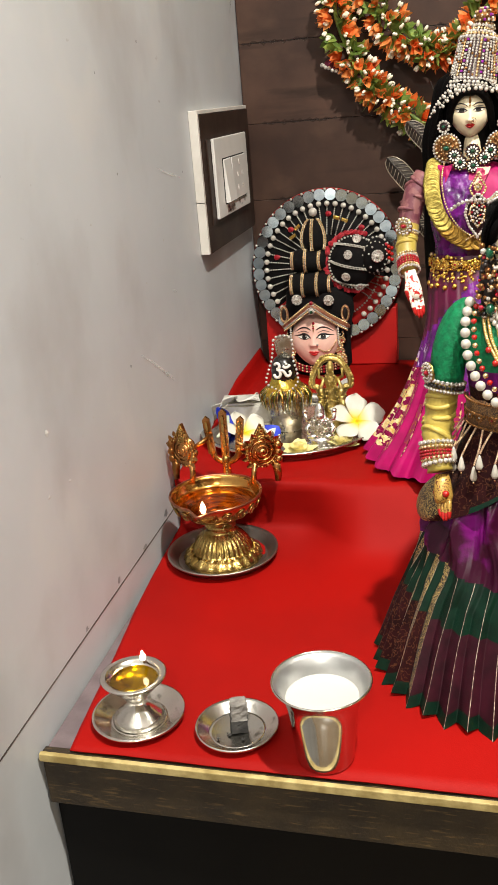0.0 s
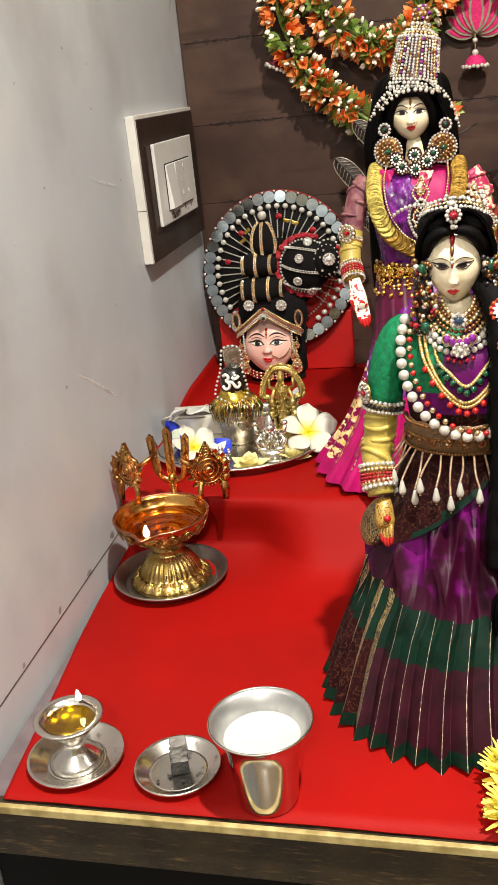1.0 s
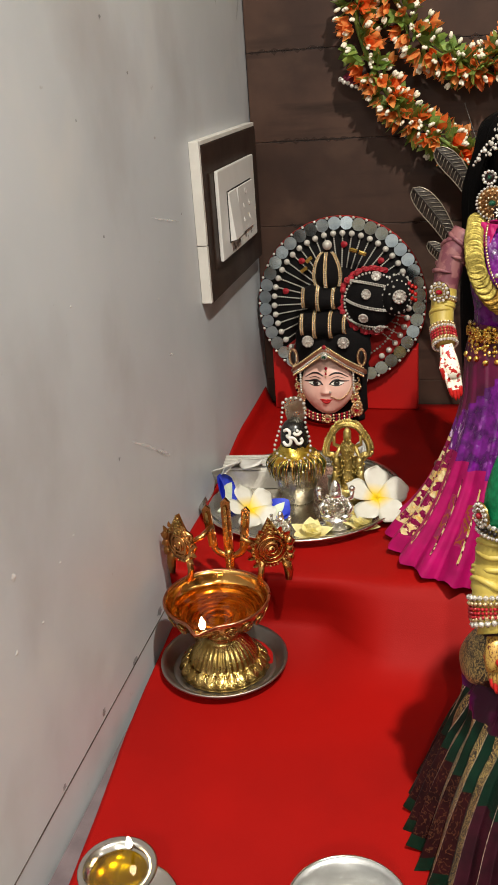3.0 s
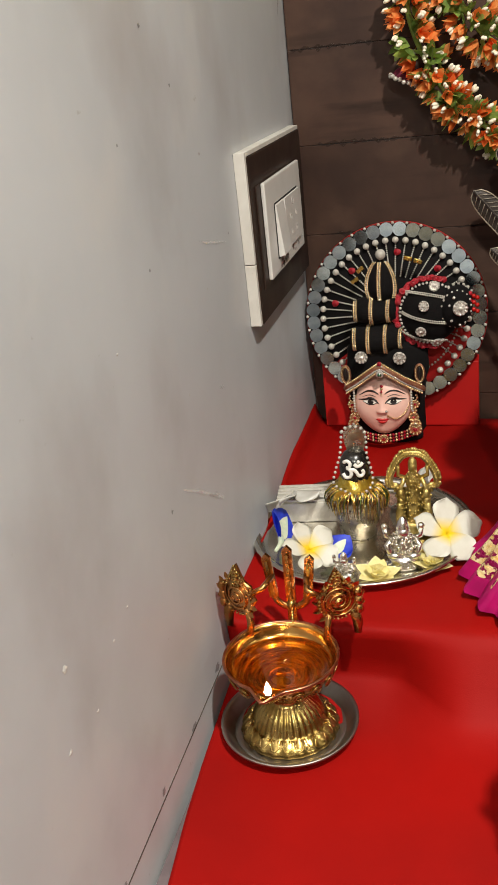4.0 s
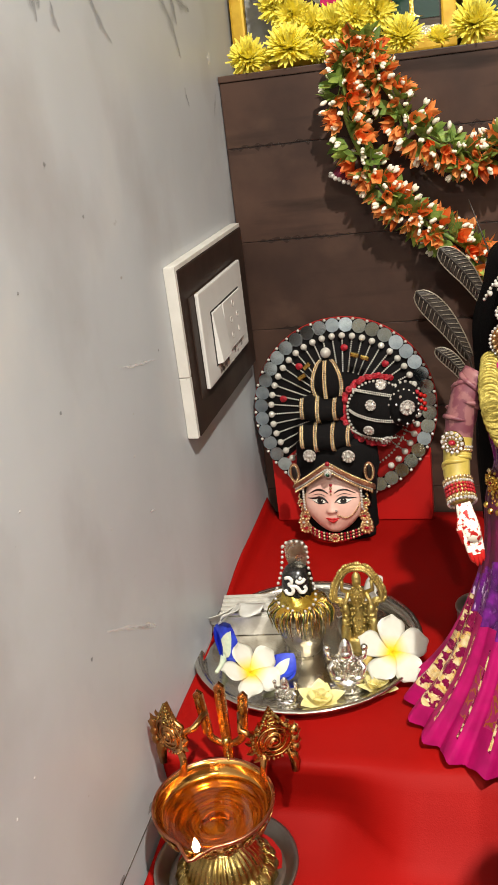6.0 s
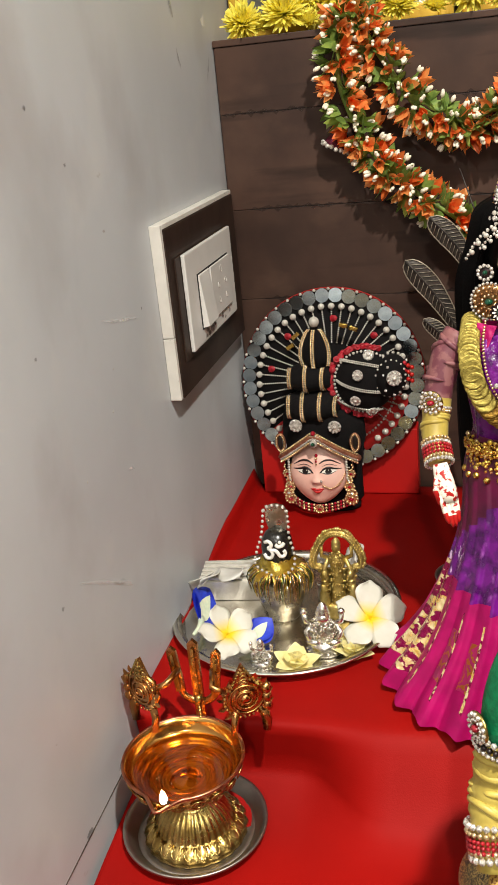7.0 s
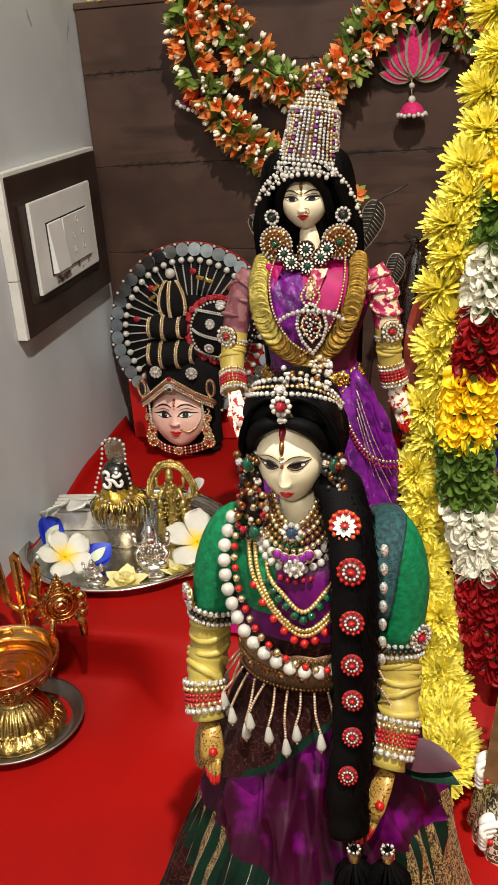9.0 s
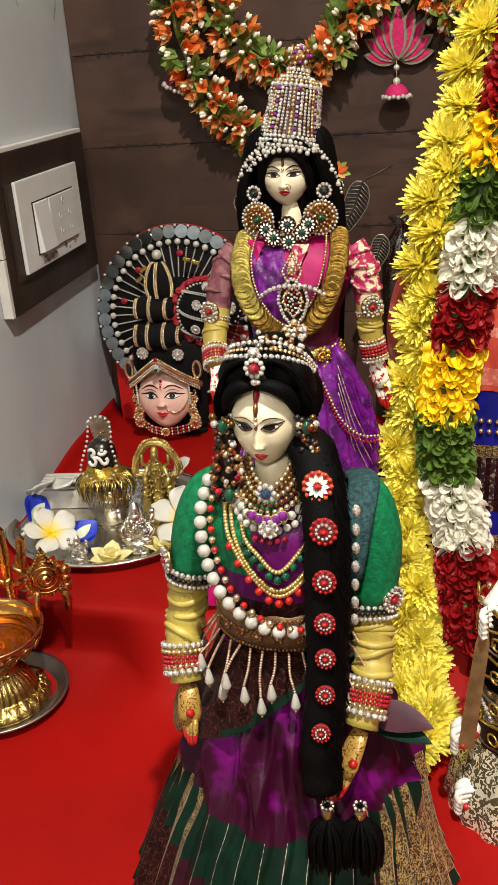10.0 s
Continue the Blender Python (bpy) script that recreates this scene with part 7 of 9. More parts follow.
    sh.tube([at(0, 0.66, 0.03), at(0, 0.54, 0.04), at(0, 0.40, 0.03)], [0.0010, 0.0015, 0.0008], "bronzebead", 8)
    sh.ball(at(0, 0.34, 0.03), 0.0012, "bead", 7, 5)
    sh.ball(at(0, 0.24, 0.03), 0.0014, "stone", 8, 6)
    sh.ball(at(-0.01, 0.14, 0.03), 0.0010, "ruby", 7, 5)
    # clustered earrings
    r = random.Random(11)
    for s in (-1, 1):
        ex = 0.036 + s * 0.0220
        sh.ball((ex, 0.655, 1.137), 1, "emerald", 8, 6, 0.0032, 0.003, 0.0045)
        sh.ball((ex, 0.6605, 1.117), 1, "ink", 12, 8, 0.0068, 0.004, 0.0235)
        for k in range(120):
            z = r.uniform(1.092, 1.143)
            w = 0.0052 if z > 1.12 else 0.0085
            sh.ball((ex + r.uniform(-w, w), 0.6565 + r.uniform(-0.003, 0.002), z), r.uniform(0.0012, 0.0023), r.choice(("bronzebead", "bronzebead", "bronzebead", "bead", "ruby", "ink", "ink", "stone")), 6, 4)
        sh.ball((ex - s * 0.001, 0.654, 1.098), 1, "emerald", 10, 8, 0.0035, 0.0035, 0.0045)
    # torso
    loft(sh, between([(0.040, 0.682, 1.100, 0.020, 0.016), (0.040, 0.68, 1.091, 0.040, 0.022), (0.041, 0.674, 1.075, 0.045, 0.029), (0.041, 0.672, 1.045, 0.041, 0.031), (0.040, 0.674, 1.01, 0.037, 0.029), (0.039, 0.676, 0.98, 0.043, 0.033)], 22),
         "magenta", 56, wave=lambda a, u: (1 + 0.012 * math.sin(9 * a + 6 * u), 0), pick=lambda a, i: "velvet" if i < 12 and (math.cos(a) < -0.35 or (math.cos(a) < -0.05 and i < 7)) else ("darkgreen" if math.cos(a) > 0.35 else ("maroon" if i > 13 else "magenta")))
    # puffed velvet sleeves
    sh.tube(curve([(0.008, 0.680, 1.092), (-0.004, 0.678, 1.085), (-0.0128, 0.674, 1.065), (-0.0158, 0.672, 1.041)], 12), [0.010, 0.0125, 0.0137, 0.0140, 0.0138, 0.0136, 0.0135, 0.0133, 0.0131, 0.013, 0.0129, 0.0128, 0.0126], "velvet", 18)
    sh.tube(curve([(0.074, 0.682, 1.090), (0.084, 0.681, 1.082), (0.0905, 0.677, 1.058), (0.0875, 0.674, 1.022)], 12), [0.010, 0.0130, 0.0145, 0.0153, 0.0157, 0.0158, 0.0156, 0.0152, 0.0149, 0.0146, 0.0143, 0.0140, 0.0136], "velvet", 18)
    # teal shoulder cloth
    sh.tube(curve([(0.080, 0.694, 1.094), (0.085, 0.674, 1.098), (0.083, 0.656, 1.086), (0.080, 0.650, 1.070), (0.077, 0.646, 1.056)], 14), [0.0085] * 15, "teal", 12, 0.35)
    # fore-arms, bangles and palms
    for s, pts, wr, tip, sd in ((-1, [(-0.0163, 0.672, 1.041), (-0.0215, 0.668, 1.012), (-0.0230, 0.66, 0.994), (-0.0200, 0.650, 0.976)], (-0.0185, 0.647, 0.972), (-0.0160, 0.632, 0.942), (0.8, -0.6, 0)),
                                (1, [(0.0875, 0.674, 1.02), (0.0890, 0.664, 0.998), (0.0880, 0.652, 0.982), (0.0835, 0.638, 0.962)], (0.0825, 0.635, 0.958), (0.0675, 0.614, 0.924), (1, -0.1, 0.35))):
        c = curve(pts, 20)
        sh.tube(c, [0.0120 - 0.0022 * i / 20 + 0.0007 * math.sin(i * 1.9) for i in range(21)], "yellowsilk", 16)
        bangles(sh, c[0], c[1] - c[0], 0.0140, [("stone", 0.0018), ("ink", 0.0016), ("stone", 0.0014)])
        bangles(sh, c[13], c[15] - c[13], 0.0120, [("stone", 0.0019), ("bead", 0.0017), ("bangle", 0.0013), ("bangle", 0.0013), ("bangle", 0.0013)])
        bangles(sh, c[17], c[19] - c[17], 0.0116, [("bead", 0.0018), ("stone", 0.0021)])
        hand(sh, wr, tip, sd, 0.0074, "hennagold", "henna")
        creases(sh, c[2:14], 0.0110, "yellowsilk", 60 + s, 9)
        sh.ball(Vector(wr) * 0.7 + Vector(tip) * 0.3 + Vector((0.002, -0.0055, 0)), 0.0028, "redbead", 8, 6)
        rot = pose(0, 0, 0, 90, 0, -60 if s < 0 else 50).to_3x3()
        rosette(sh, c[0] + Vector((s * 0.0125, -0.006, 0.008)), 0.0085, rot, "ruby", "stone", 14, "brass")
    # necklaces
    for k, (z0, d, q, mt) in enumerate(((1.112, -0.002, 0.0017, "bead"), (1.109, -0.0015, 0.0016, "bronzebead"), (1.106, -0.001, 0.0017, "bead"), (1.1025, 0.0, 0.0016, "bronzebead"), (1.0985, 0.0005, 0.0018, "bead"), (1.0935, 0.002, 0.0027, "pearl"), (1.0885, 0.003, 0.0024, "pearl"))):
        w = 0.0125 + k * 0.0020
        bead_line(sh, curve([(0.037 - w, 0.665, z0 + 0.006), (0.037 - w * 0.6, 0.652 - d, z0 - 0.003), (0.037, 0.648 - d, z0 - 0.007), (0.037 + w * 0.6, 0.652 - d, z0 - 0.003), (0.037 + w, 0.665, z0 + 0.006)], 18), q, mt, 1.95)
    for k in range(8):
        a = 2 * math.pi * k / 8
        sh.ball((0.0365 + 0.0042 * math.cos(a), 0.6450, 1.104 + 0.0042 * math.sin(a)), 0.0017, "stone", 7, 5)
    sh.ball((0.0365, 0.6440, 1.104), 0.0030, "bluestone", 10, 7)
    for k in range(5):
        a = math.radians(180 + 30 * (k + 1))
        sh.ball((0.037 + 0.0095 * math.cos(a), 0.6425, 1.0955 + 0.006 * math.sin(a)), 1, "amethyst", 8, 6, 0.0026, 0.002, 0.0032)
        sh.ring((0.037 + 0.0095 * math.cos(a), 0.6422, 1.0955 + 0.006 * math.sin(a)), 0.0030, 0.0006, "bead", 12, 5, FRONT)
    rosette(sh, (0.0375, 0.6415, 1.0850), 0.0055, FRONT, "stone", "stone", 9)
    for k in range(5):
        sh.ball((0.0295 + 0.004 * k, 0.6425, 1.0785 - 0.0012 * (2 - abs(k - 2))), 0.0017, "ruby", 7, 5)
    for w, z0, zb, q, mt, drops in ((0.022, 1.098, 1.0600, 0.0015, "chain", "emerald"), (0.028, 1.096, 1.0485, 0.0015, "chain", "redbead")):
        for off in (0,) if w < 0.025 else (0, 0.0032):
            c = curve([(0.041 - w - off, 0.662, z0), (0.041 - w * 0.86 - off, 0.648, z0 - 0.02), (0.041 - w * 0.5, 0.642, zb + 0.009 - off), (0.041, 0.639, zb - off), (0.041 + w * 0.5, 0.642, zb + 0.010 - off), (0.041 + w * 0.86 + off, 0.648, z0 - 0.016), (0.041 + w + off, 0.66, z0 + 0.004)], 46)
            bead_line(sh, c, q, mt, 1.25)
        for i in range(8, 40, 3):
            sh.ball(c[i] + Vector((0, -0.001, -0.0042)), 0.0025, drops, 7, 5)
    # large pearls
    c = curve([(0.001, 0.664, 1.102), (-0.002, 0.653, 1.088), (0.000, 0.646, 1.066), (0.010, 0.638, 1.045), (0.026, 0.634, 1.031), (0.044, 0.633, 1.026), (0.058, 0.636, 1.028)], 60)
    bead_line(sh, c, 0.0038, "pearl", 2.1)
    bead_line(sh, [p + Vector((0.006, -0.001, 0.003)) for p in c[4:]], 0.0022, "redbead", 2.6, "bead")
    for pz in range(7):
        sh.ball((0.0835 - pz * 0.0004, 0.642, 1.097 - pz * 0.011), 1, "stone", 9, 7, 0.0023, 0.0022, 0.0036)
    # waistband of dark brocade with dangling pearl drops
    BZ = 1.0115
    n = 60
    vs = []
    for r0, dz in ((0.0385, -0.0015), (0.0402, 0.0), (0.0405, 0.009), (0.0398, 0.0185), (0.0385, 0.020)):
        for i in range(n + 1):
            a = math.pi * 0.96 + math.pi * 1.08 * i / n
            vs.append((0.039 + r0 * math.cos(a), 0.672 + (r0 - 0.006) * math.sin(a), BZ + dz + 0.0006 * math.sin(i * 0.9)))
    sh.add(vs, [(k * (n + 1) + i, k * (n + 1) + i + 1, (k + 1) * (n + 1) + i + 1, (k + 1) * (n + 1) + i) for k in range(4) for i in range(n)], "beltbrown")
    for dz, q, mt in ((0.0, 0.0011, "bronzebead"), (0.0185, 0.0011, "bronzebead"), (0.0095, 0.0012, "bronzebead")):
        bead_line(sh, [(0.039 + 0.041 * math.cos(a), 0.672 + 0.035 * math.sin(a), BZ + dz) for a in [math.pi * (0.97 + 1.06 * i / 40) for i in range(41)]], q, mt, 2.0)
    for i in range(11):
        a = math.pi * (1.05 + 0.9 * i / 10)
        rosette(sh, (0.039 + 0.0408 * math.cos(a), 0.672 + 0.0350 * math.sin(a), BZ + 0.0075), 0.0032, pose(0, 0, 0, 90, 0, math.degrees(a) + 90).to_3x3(), "stone" if i % 3 else "ruby", "bronzebead", 8)
    for i in range(19):
        a = math.pi * 0.98 + math.pi * i / 17.6
        top = Vector((0.039 + 0.042 * math.cos(a), 0.671 + 0.036 * math.sin(a), BZ - 0.001))
        ln = 0.015 + 0.011 * ((i * 7) % 3) / 2
        end = top + Vector((0.012 * math.cos(a) + 0.002 * math.sin(i * 4), 0.007 * math.sin(a), -ln))
        bead_line(sh, curve([top, (top + end) / 2 + Vector((0.001 * math.sin(i * 3), -0.001, 0)), end], 6), 0.0009, "palebead", 1.7)
        sh.lathe([(0, 0.0005), (0.0011, -0.001), (0.0022, -0.0055), (0.0030, -0.0085), (0.0023, -0.0108), (0, -0.012)], "pearl", 10, end)
        sh.ball(end + Vector((0, 0, -0.013)), 0.0009, "bead", 6, 4)
    # satin hips gathered into the pleats
    hips = between([(0.039, 0.676, 1.0, 0.040, 0.031), (0.039, 0.677, 0.98, 0.047, 0.037), (0.040, 0.679, 0.95, 0.060, 0.048), (0.041, 0.681, 0.922, 0.074, 0.058), (0.042, 0.682, 0.905, 0.083, 0.066), (0.042, 0.683, 0.893, 0.0855, 0.068), (0.042, 0.683, 0.884, 0.078, 0.06)], 48)

    # maroon cloth drawn slantwise over the hips, with a green border and folds under it
    def on_hips(a, z, grow):
        k = min(range(len(hips)), key=lambda m: abs(hips[m][2] - z))
        cx, cy, _, rx, ry = hips[k]
        n2 = hips[min(k + 1, len(hips) - 1)] if hips[k][2] > z else hips[max(k - 1, 0)]
        f = 0 if n2[2] == hips[k][2] else (z - hips[k][2]) / (n2[2] - hips[k][2])
        return Vector((cx + ((rx + (n2[3] - rx) * f) * 1.05 + grow) * math.cos(a), cy + ((ry + (n2[4] - ry) * f) * 1.05 + grow) * math.sin(a), z))

    def hem(a):
        return min(0.996, 0.970 + 0.044 * math.cos(a) - 0.004 * math.sin(a))
    rows, cols = 24, 140

    def lobe(a, z):
        # rounded brocade fold on the hip
        return max(0, 1 - ((math.degrees(a) - 184) / 30) ** 2 - ((z - 0.944) / 0.017) ** 2)
    vs, faces = [], {}
    for i in range(rows + 1):
        for j in range(cols + 1):
            a = math.radians(130 + 250 * j / cols)
            z = 1.003 + (hem(a) - 1.003) * i / rows
            vs.append(on_hips(a, z, 0.0012 + 0.0008 * math.sin(9 * a + 0.3 * i) + 0.0012 * i / rows + 0.009 * lobe(a, z) ** 0.5))
    for i in range(rows):
        for j in range(cols):
            a = math.radians(130 + 250 * (j + 0.5) / cols)
            f = lobe(a, 1.003 + (hem(a) - 1.003) * (i + 0.5) / rows)
            mat = "zariborder" if f > 0.12 else "darkgreen" if i >= rows - (5 if math.cos(a) > -0.3 else 2) and math.cos(a) > -0.6 else "maroon"
            faces.setdefault(mat, []).append((i * (cols + 1) + j, i * (cols + 1) + j + 1, (i + 1) * (cols + 1) + j + 1, (i + 1) * (cols + 1) + j))
    for mat, fs in faces.items():
        sh.add(vs, fs, mat)
    # satin skirt whose folds run into flat pleats with a green band, plum panels and a green hem
    P = 38
    skirt = between([(0.039, 0.676, 1.0, 0.040, 0.031), (0.039, 0.677, 0.975, 0.047, 0.037), (0.039, 0.678, 0.95, 0.057, 0.047), (0.039, 0.679, 0.924, 0.068, 0.057), (0.040, 0.679, 0.90, 0.077, 0.067), (0.037, 0.677, 0.878, 0.083, 0.076), (0.034, 0.673, 0.85, 0.091, 0.086), (0.033, 0.668, 0.82, 0.100, 0.098), (0.033, 0.666, LOW + 0.0045, 0.106, 0.104)], 84)

    def tuck(a, z):
        # small waves in the height where satin meets pleats
        return z + 0.003 * math.sin(3 * a + 1)

    def pleat(a, u):
        z = skirt[round(u * 84)][2]
        soft = min(1, max(0, (1.0 - z) / 0.05))
        sharp = min(1, max(0, (0.914 - z) / 0.035))
        b = a + 0.07 * math.sin(38 * z + 2 * a) * (1 - sharp) + (z - 0.9) * 1.6 * (1 - sharp)
        w = (b * P / (2 * math.pi)) % 1
        saw = w if w < 0.72 else (1 - w) * 0.72 / 0.28
        flow = 0.15 * (0.6 - math.sqrt(math.sin(6.5 * a + 20 * z + 0.4 * math.sin(40 * z)) ** 2 + 0.02)) + 0.08 * (0.6 - math.sqrt(math.sin(10.5 * a - 34 * z + math.sin(4 * a)) ** 2 + 0.03))
        low = min(1, max(0, (0.88 - z) / 0.08))
        return 1 + soft * (1 - sharp) * flow + (0.028 * soft + 0.04 * sharp + 0.075 * low) * (saw - 0.4), 0.0032 * math.sin(P * a * 0.5) * low

    def cloth(a, i):
        w = (a * P / (2 * math.pi)) % 1
        d = math.degrees(a) % 360
        z = tuck(a, skirt[i][2])
        side = 158 < d < 226 or (d > 312 or d < 15)
        if z > 0.897 - 0.010 * math.cos(a) * (math.cos(a) < 0) + 0.012 * max(0, math.cos(a)):
            return "shot"
        if 0.685 < w < 0.722:
            return "silverthread"
        if skirt[i][2] < LOW + 0.015:
            return "darkgreen"
        if side and 0.16 < w < 0.68:
            return "zariborder"
        if z > 0.868:
            return "darkgreen"
        return "maroon" if 150 < d < 222 or d > 305 or d < 30 else "pleatplum"
    loft(sh, skirt, "maroon", P * 28, pleat, cloth)
    # leaf-shaped fold standing off the right hip
    sh.petal(pose(0.088, 0.66, 0.952, 10, -6, -10), 0.036, 0.024, "plum", -0.006, 0.1, 8, 0.7)
    sh.petal(pose(0.088, 0.658, 0.949, 14, -2, -16), 0.036, 0.018, "darkgreen", -0.008, 0.1, 8, 0.7)
    # plait with flower studs and tassel
    c = curve([(0.050, 0.676, 1.126), (0.061, 0.660, 1.118), (0.0675, 0.644, 1.09), (0.0675, 0.636, 1.05), (0.067, 0.628, 1.0), (0.0635, 0.619, 0.965), (0.064, 0.613, 0.937)], 48)
    sh.tube(c, [0.0132 * (1 - 0.14 * i / 48) * (1 + 0.05 * math.sin(i * 1.25)) * min(1, 0.72 + 0.06 * i) for i in range(49)], "hair", 14, 0.7)
    g = random.Random(5)
    for i in range(1, 48):
        for k in range(42):
            a = g.uniform(0, 6.28)
            q = 0.0126 * (1 - 0.14 * i / 48)
            p = c[i] + Vector((q * math.cos(a), 0.7 * q * math.sin(a), g.uniform(-0.001, 0.001)))
            e = p + Vector((g.uniform(-0.0006, 0.0020) * math.cos(a) + g.uniform(-0.001, 0.001), 0.0016 * math.sin(a), -g.uniform(0.001, 0.006)))
            sh.tube([p - Vector((0.001 * math.cos(a), 0, -0.003)), p, e], [0.0003, 0.0003, 0.0001], "hair", 3, cap=False)
    for k, z in enumerate((1.110, 1.089, 1.063, 1.040, 1.020, 0.999, 0.978)):
        p = min(c, key=lambda v: abs(v.z - z))
        rr = (0.0080, 0.0072, 0.0063, 0.0057, 0.0055, 0.0053, 0.0052)[k]
        fr = pose(0, 0, 0, 76, 0, 0).to_3x3()
        o = Vector((p.x, p.y - 0.0104, z))
        sh.lathe([(rr * 0.96, -0.0014), (rr, 0), (rr * 0.9, 0.0008), (0, 0.0010)], "redrose" if k == 0 else "darkrose", 22, o, m=fr)
        for i in range(13):
            a = 2 * math.pi * i / 13
            sh.ball(o + fr @ Vector((rr * 0.9 * math.cos(a), rr * 0.9 * math.sin(a), 0.0008)), rr * 0.16, "coralbead" if k == 0 else "redbead", 6, 4)
        for i in range(11):
            a = 2 * math.pi * i / 11
            if k == 0:
                sh.petal(Matrix.Translation(o + fr @ Vector((rr * 0.26 * math.cos(a), rr * 0.26 * math.sin(a), 0.0014))) @ fr.to_4x4() @ pose(0, 0, 0, 0, 0, math.degrees(a)), rr * 0.54, rr * 0.34, "eyewhite", 0.0004, 0.1, 3, 0.7)
            else:
                sh.ball(o + fr @ Vector((rr * 0.52 * math.cos(a), rr * 0.52 * math.sin(a), 0.0014)), rr * 0.135, "stone", 6, 4)
        sh.ball(o + fr @ Vector((0, 0, 0.0016)), rr * 0.26, "redbead", 8, 6, sz=0.7)
    for dx, tz in ((0.007, 0.932), (0.025, 0.934)):
        b = Vector((0.060 + dx, 0.606, tz))
        sh.lathe([(0.0034, 0), (0.004, -0.003), (0.003, -0.007)], "oldsilver", 12, b)
        for k in range(8):
            a = 2 * math.pi * k / 8
            sh.ball(b + Vector((0.0032 * math.cos(a), 0.0032 * math.sin(a), 0.001)), 0.0012, "stone" if k % 2 else "oldsilver", 6, 4)
        for k in range(120):
            a, q = g.uniform(0, 6.28), math.sqrt(g.random())
            e = Vector((0.0115 * q * math.cos(a), 0.0095 * q * math.sin(a), 0))
            sh.tube(curve([b + Vector((0, 0, -0.005)), b + e * 0.9 + Vector((0, 0, -0.016)), b + e * 1.1 + Vector((0, 0, -0.028)), b + e * 0.9 + Vector((0.002 * math.sin(k), 0, -0.046 + 0.008 * g.random()))], 7), [0.0009] * 7 + [0.0003], "hair", 4, cap=False)
    sh.lathe([(0, 0), (0.06, 0), (0.06, 0.004), (0.006, 0.006), (0.005, 0.12)], "darksteel", 24, (0.042, 0.683, TOP))
    solid("plaited_doll", sh, "doll with black flower-studded plait, green velvet sleeves and purple pleated dress", "doll")


front_doll()

# ---- flowers ----
M["mum"] = surface("yellow_chrysanthemum", "fff880", "fff060", 0.5, scale=120, bump=0.15, bscale=600, each=0.05, thin=0.3)
M["mumcore"] = surface("chrysanthemum_heart", "ffe850", "ffdc34", 0.6, scale=200, bump=0.4, bscale=700)
M["orange"] = surface("orange_petal", "ffb066", "fa8434", 0.5, scale=90, bump=0.1, bscale=400, each=0.15, thin=0.45)
M["deeporange"] = surface("deep_orange_petal", "ff8840", "f06424", 0.5, scale=90, bump=0.1, bscale=400, each=0.12, thin=0.45)
M["leaf"] = surface("green_leaf", "a0b454", "68843c", 0.5, scale=90, bump=0.2, bscale=300, each=0.3, thin=0.3)
M["bud"] = surface("white_bud", "f0e8d4", "e2d8bc", 0.5, scale=120)
M["redpetal"] = surface("red_foam_petal", "a80c12", "8c080e", 0.55, scale=120, each=0.12, thin=0.3)
M["whitepetal"] = surface("white_foam_petal", "f2eee0", "e6e2d0", 0.55, scale=120, each=0.04, thin=0.3)
M["greenpetal"] = surface("green_foam_petal", "688430", "4a621e", 0.55, scale=120, each=0.2, thin=0.3)
M["yellowpetal"] = surface("yellow_foam_petal", "ffe62c", "ffd818", 0.55, scale=120, each=0.05, thin=0.3)
M["felt"] = surface("pink_felt", "cc1a64", "b01454", 0.8, scale=300, bump=0.3, bscale=900)
M["maroonfelt"] = surface("maroon_felt", "6c0c30", "4c0820", 0.8, scale=300, bump=0.3, bscale=900)
M["outline"] = surface("grey_gold_board", "8c8068", "766a54", 0.6, scale=200)
M["featheredge"] = surface("pale_wire", "b4aa98", "8c8272", 0.4, metal=0.6, scale=300)
M["featherm"] = surface("smoky_metal_leaf", "443c36", "2e2824", 0.42, metal=0.4, scale=120, bump=0.3, bscale=500)
M["frameyellow"] = surface("yellow_gilt_frame", "d8b038", "c09424", 0.4, metal=0.25, scale=60, bump=0.15, bscale=200)
M["photogrey"] = surface("grey_print", "a8a8a8", "70706c", 0.3, scale=12, coat=0.3)
M["photogreen"] = surface("green_print", "1c4438", "10302a", 0.3, scale=20, coat=0.3)
M["photobrown"] = surface("brown_print", "4c3a2c", "2c221c", 0.3, scale=30, coat=0.3)
M["bluesilk"] = surface("royal_blue_silk", "141a8c", "0e1268", 0.4, scale=60, bump=0.2, bscale=900)
M["palecoral"] = surface("pale_coral_weave", "f0a090", "e07060", 0.5, scale=160, low=0.45, high=0.55, bump=0.2, bscale=900)
M["chevron"] = surface("dark_chevron_weave", "1c0a14", "8a7468", 0.5, scale=300, low=0.52, high=0.58)
M["blade"] = surface("dull_gilt_blade", "a89a6c", "80744c", 0.35, metal=0.6, scale=80, bump=0.1, bscale=300)
M["coral"] = surface("coral_silk", "e0604c", "c84838", 0.5, scale=60, bump=0.2, bscale=900)
M["silverbrocade"] = brocade("silver_gold_brocade", "5c5034", "403622", "fff6dc", 120, 0.5, 0.3, 0.5)
M["clearglass"] = tinted("clear_glass", "e4e4e0", 0.1)


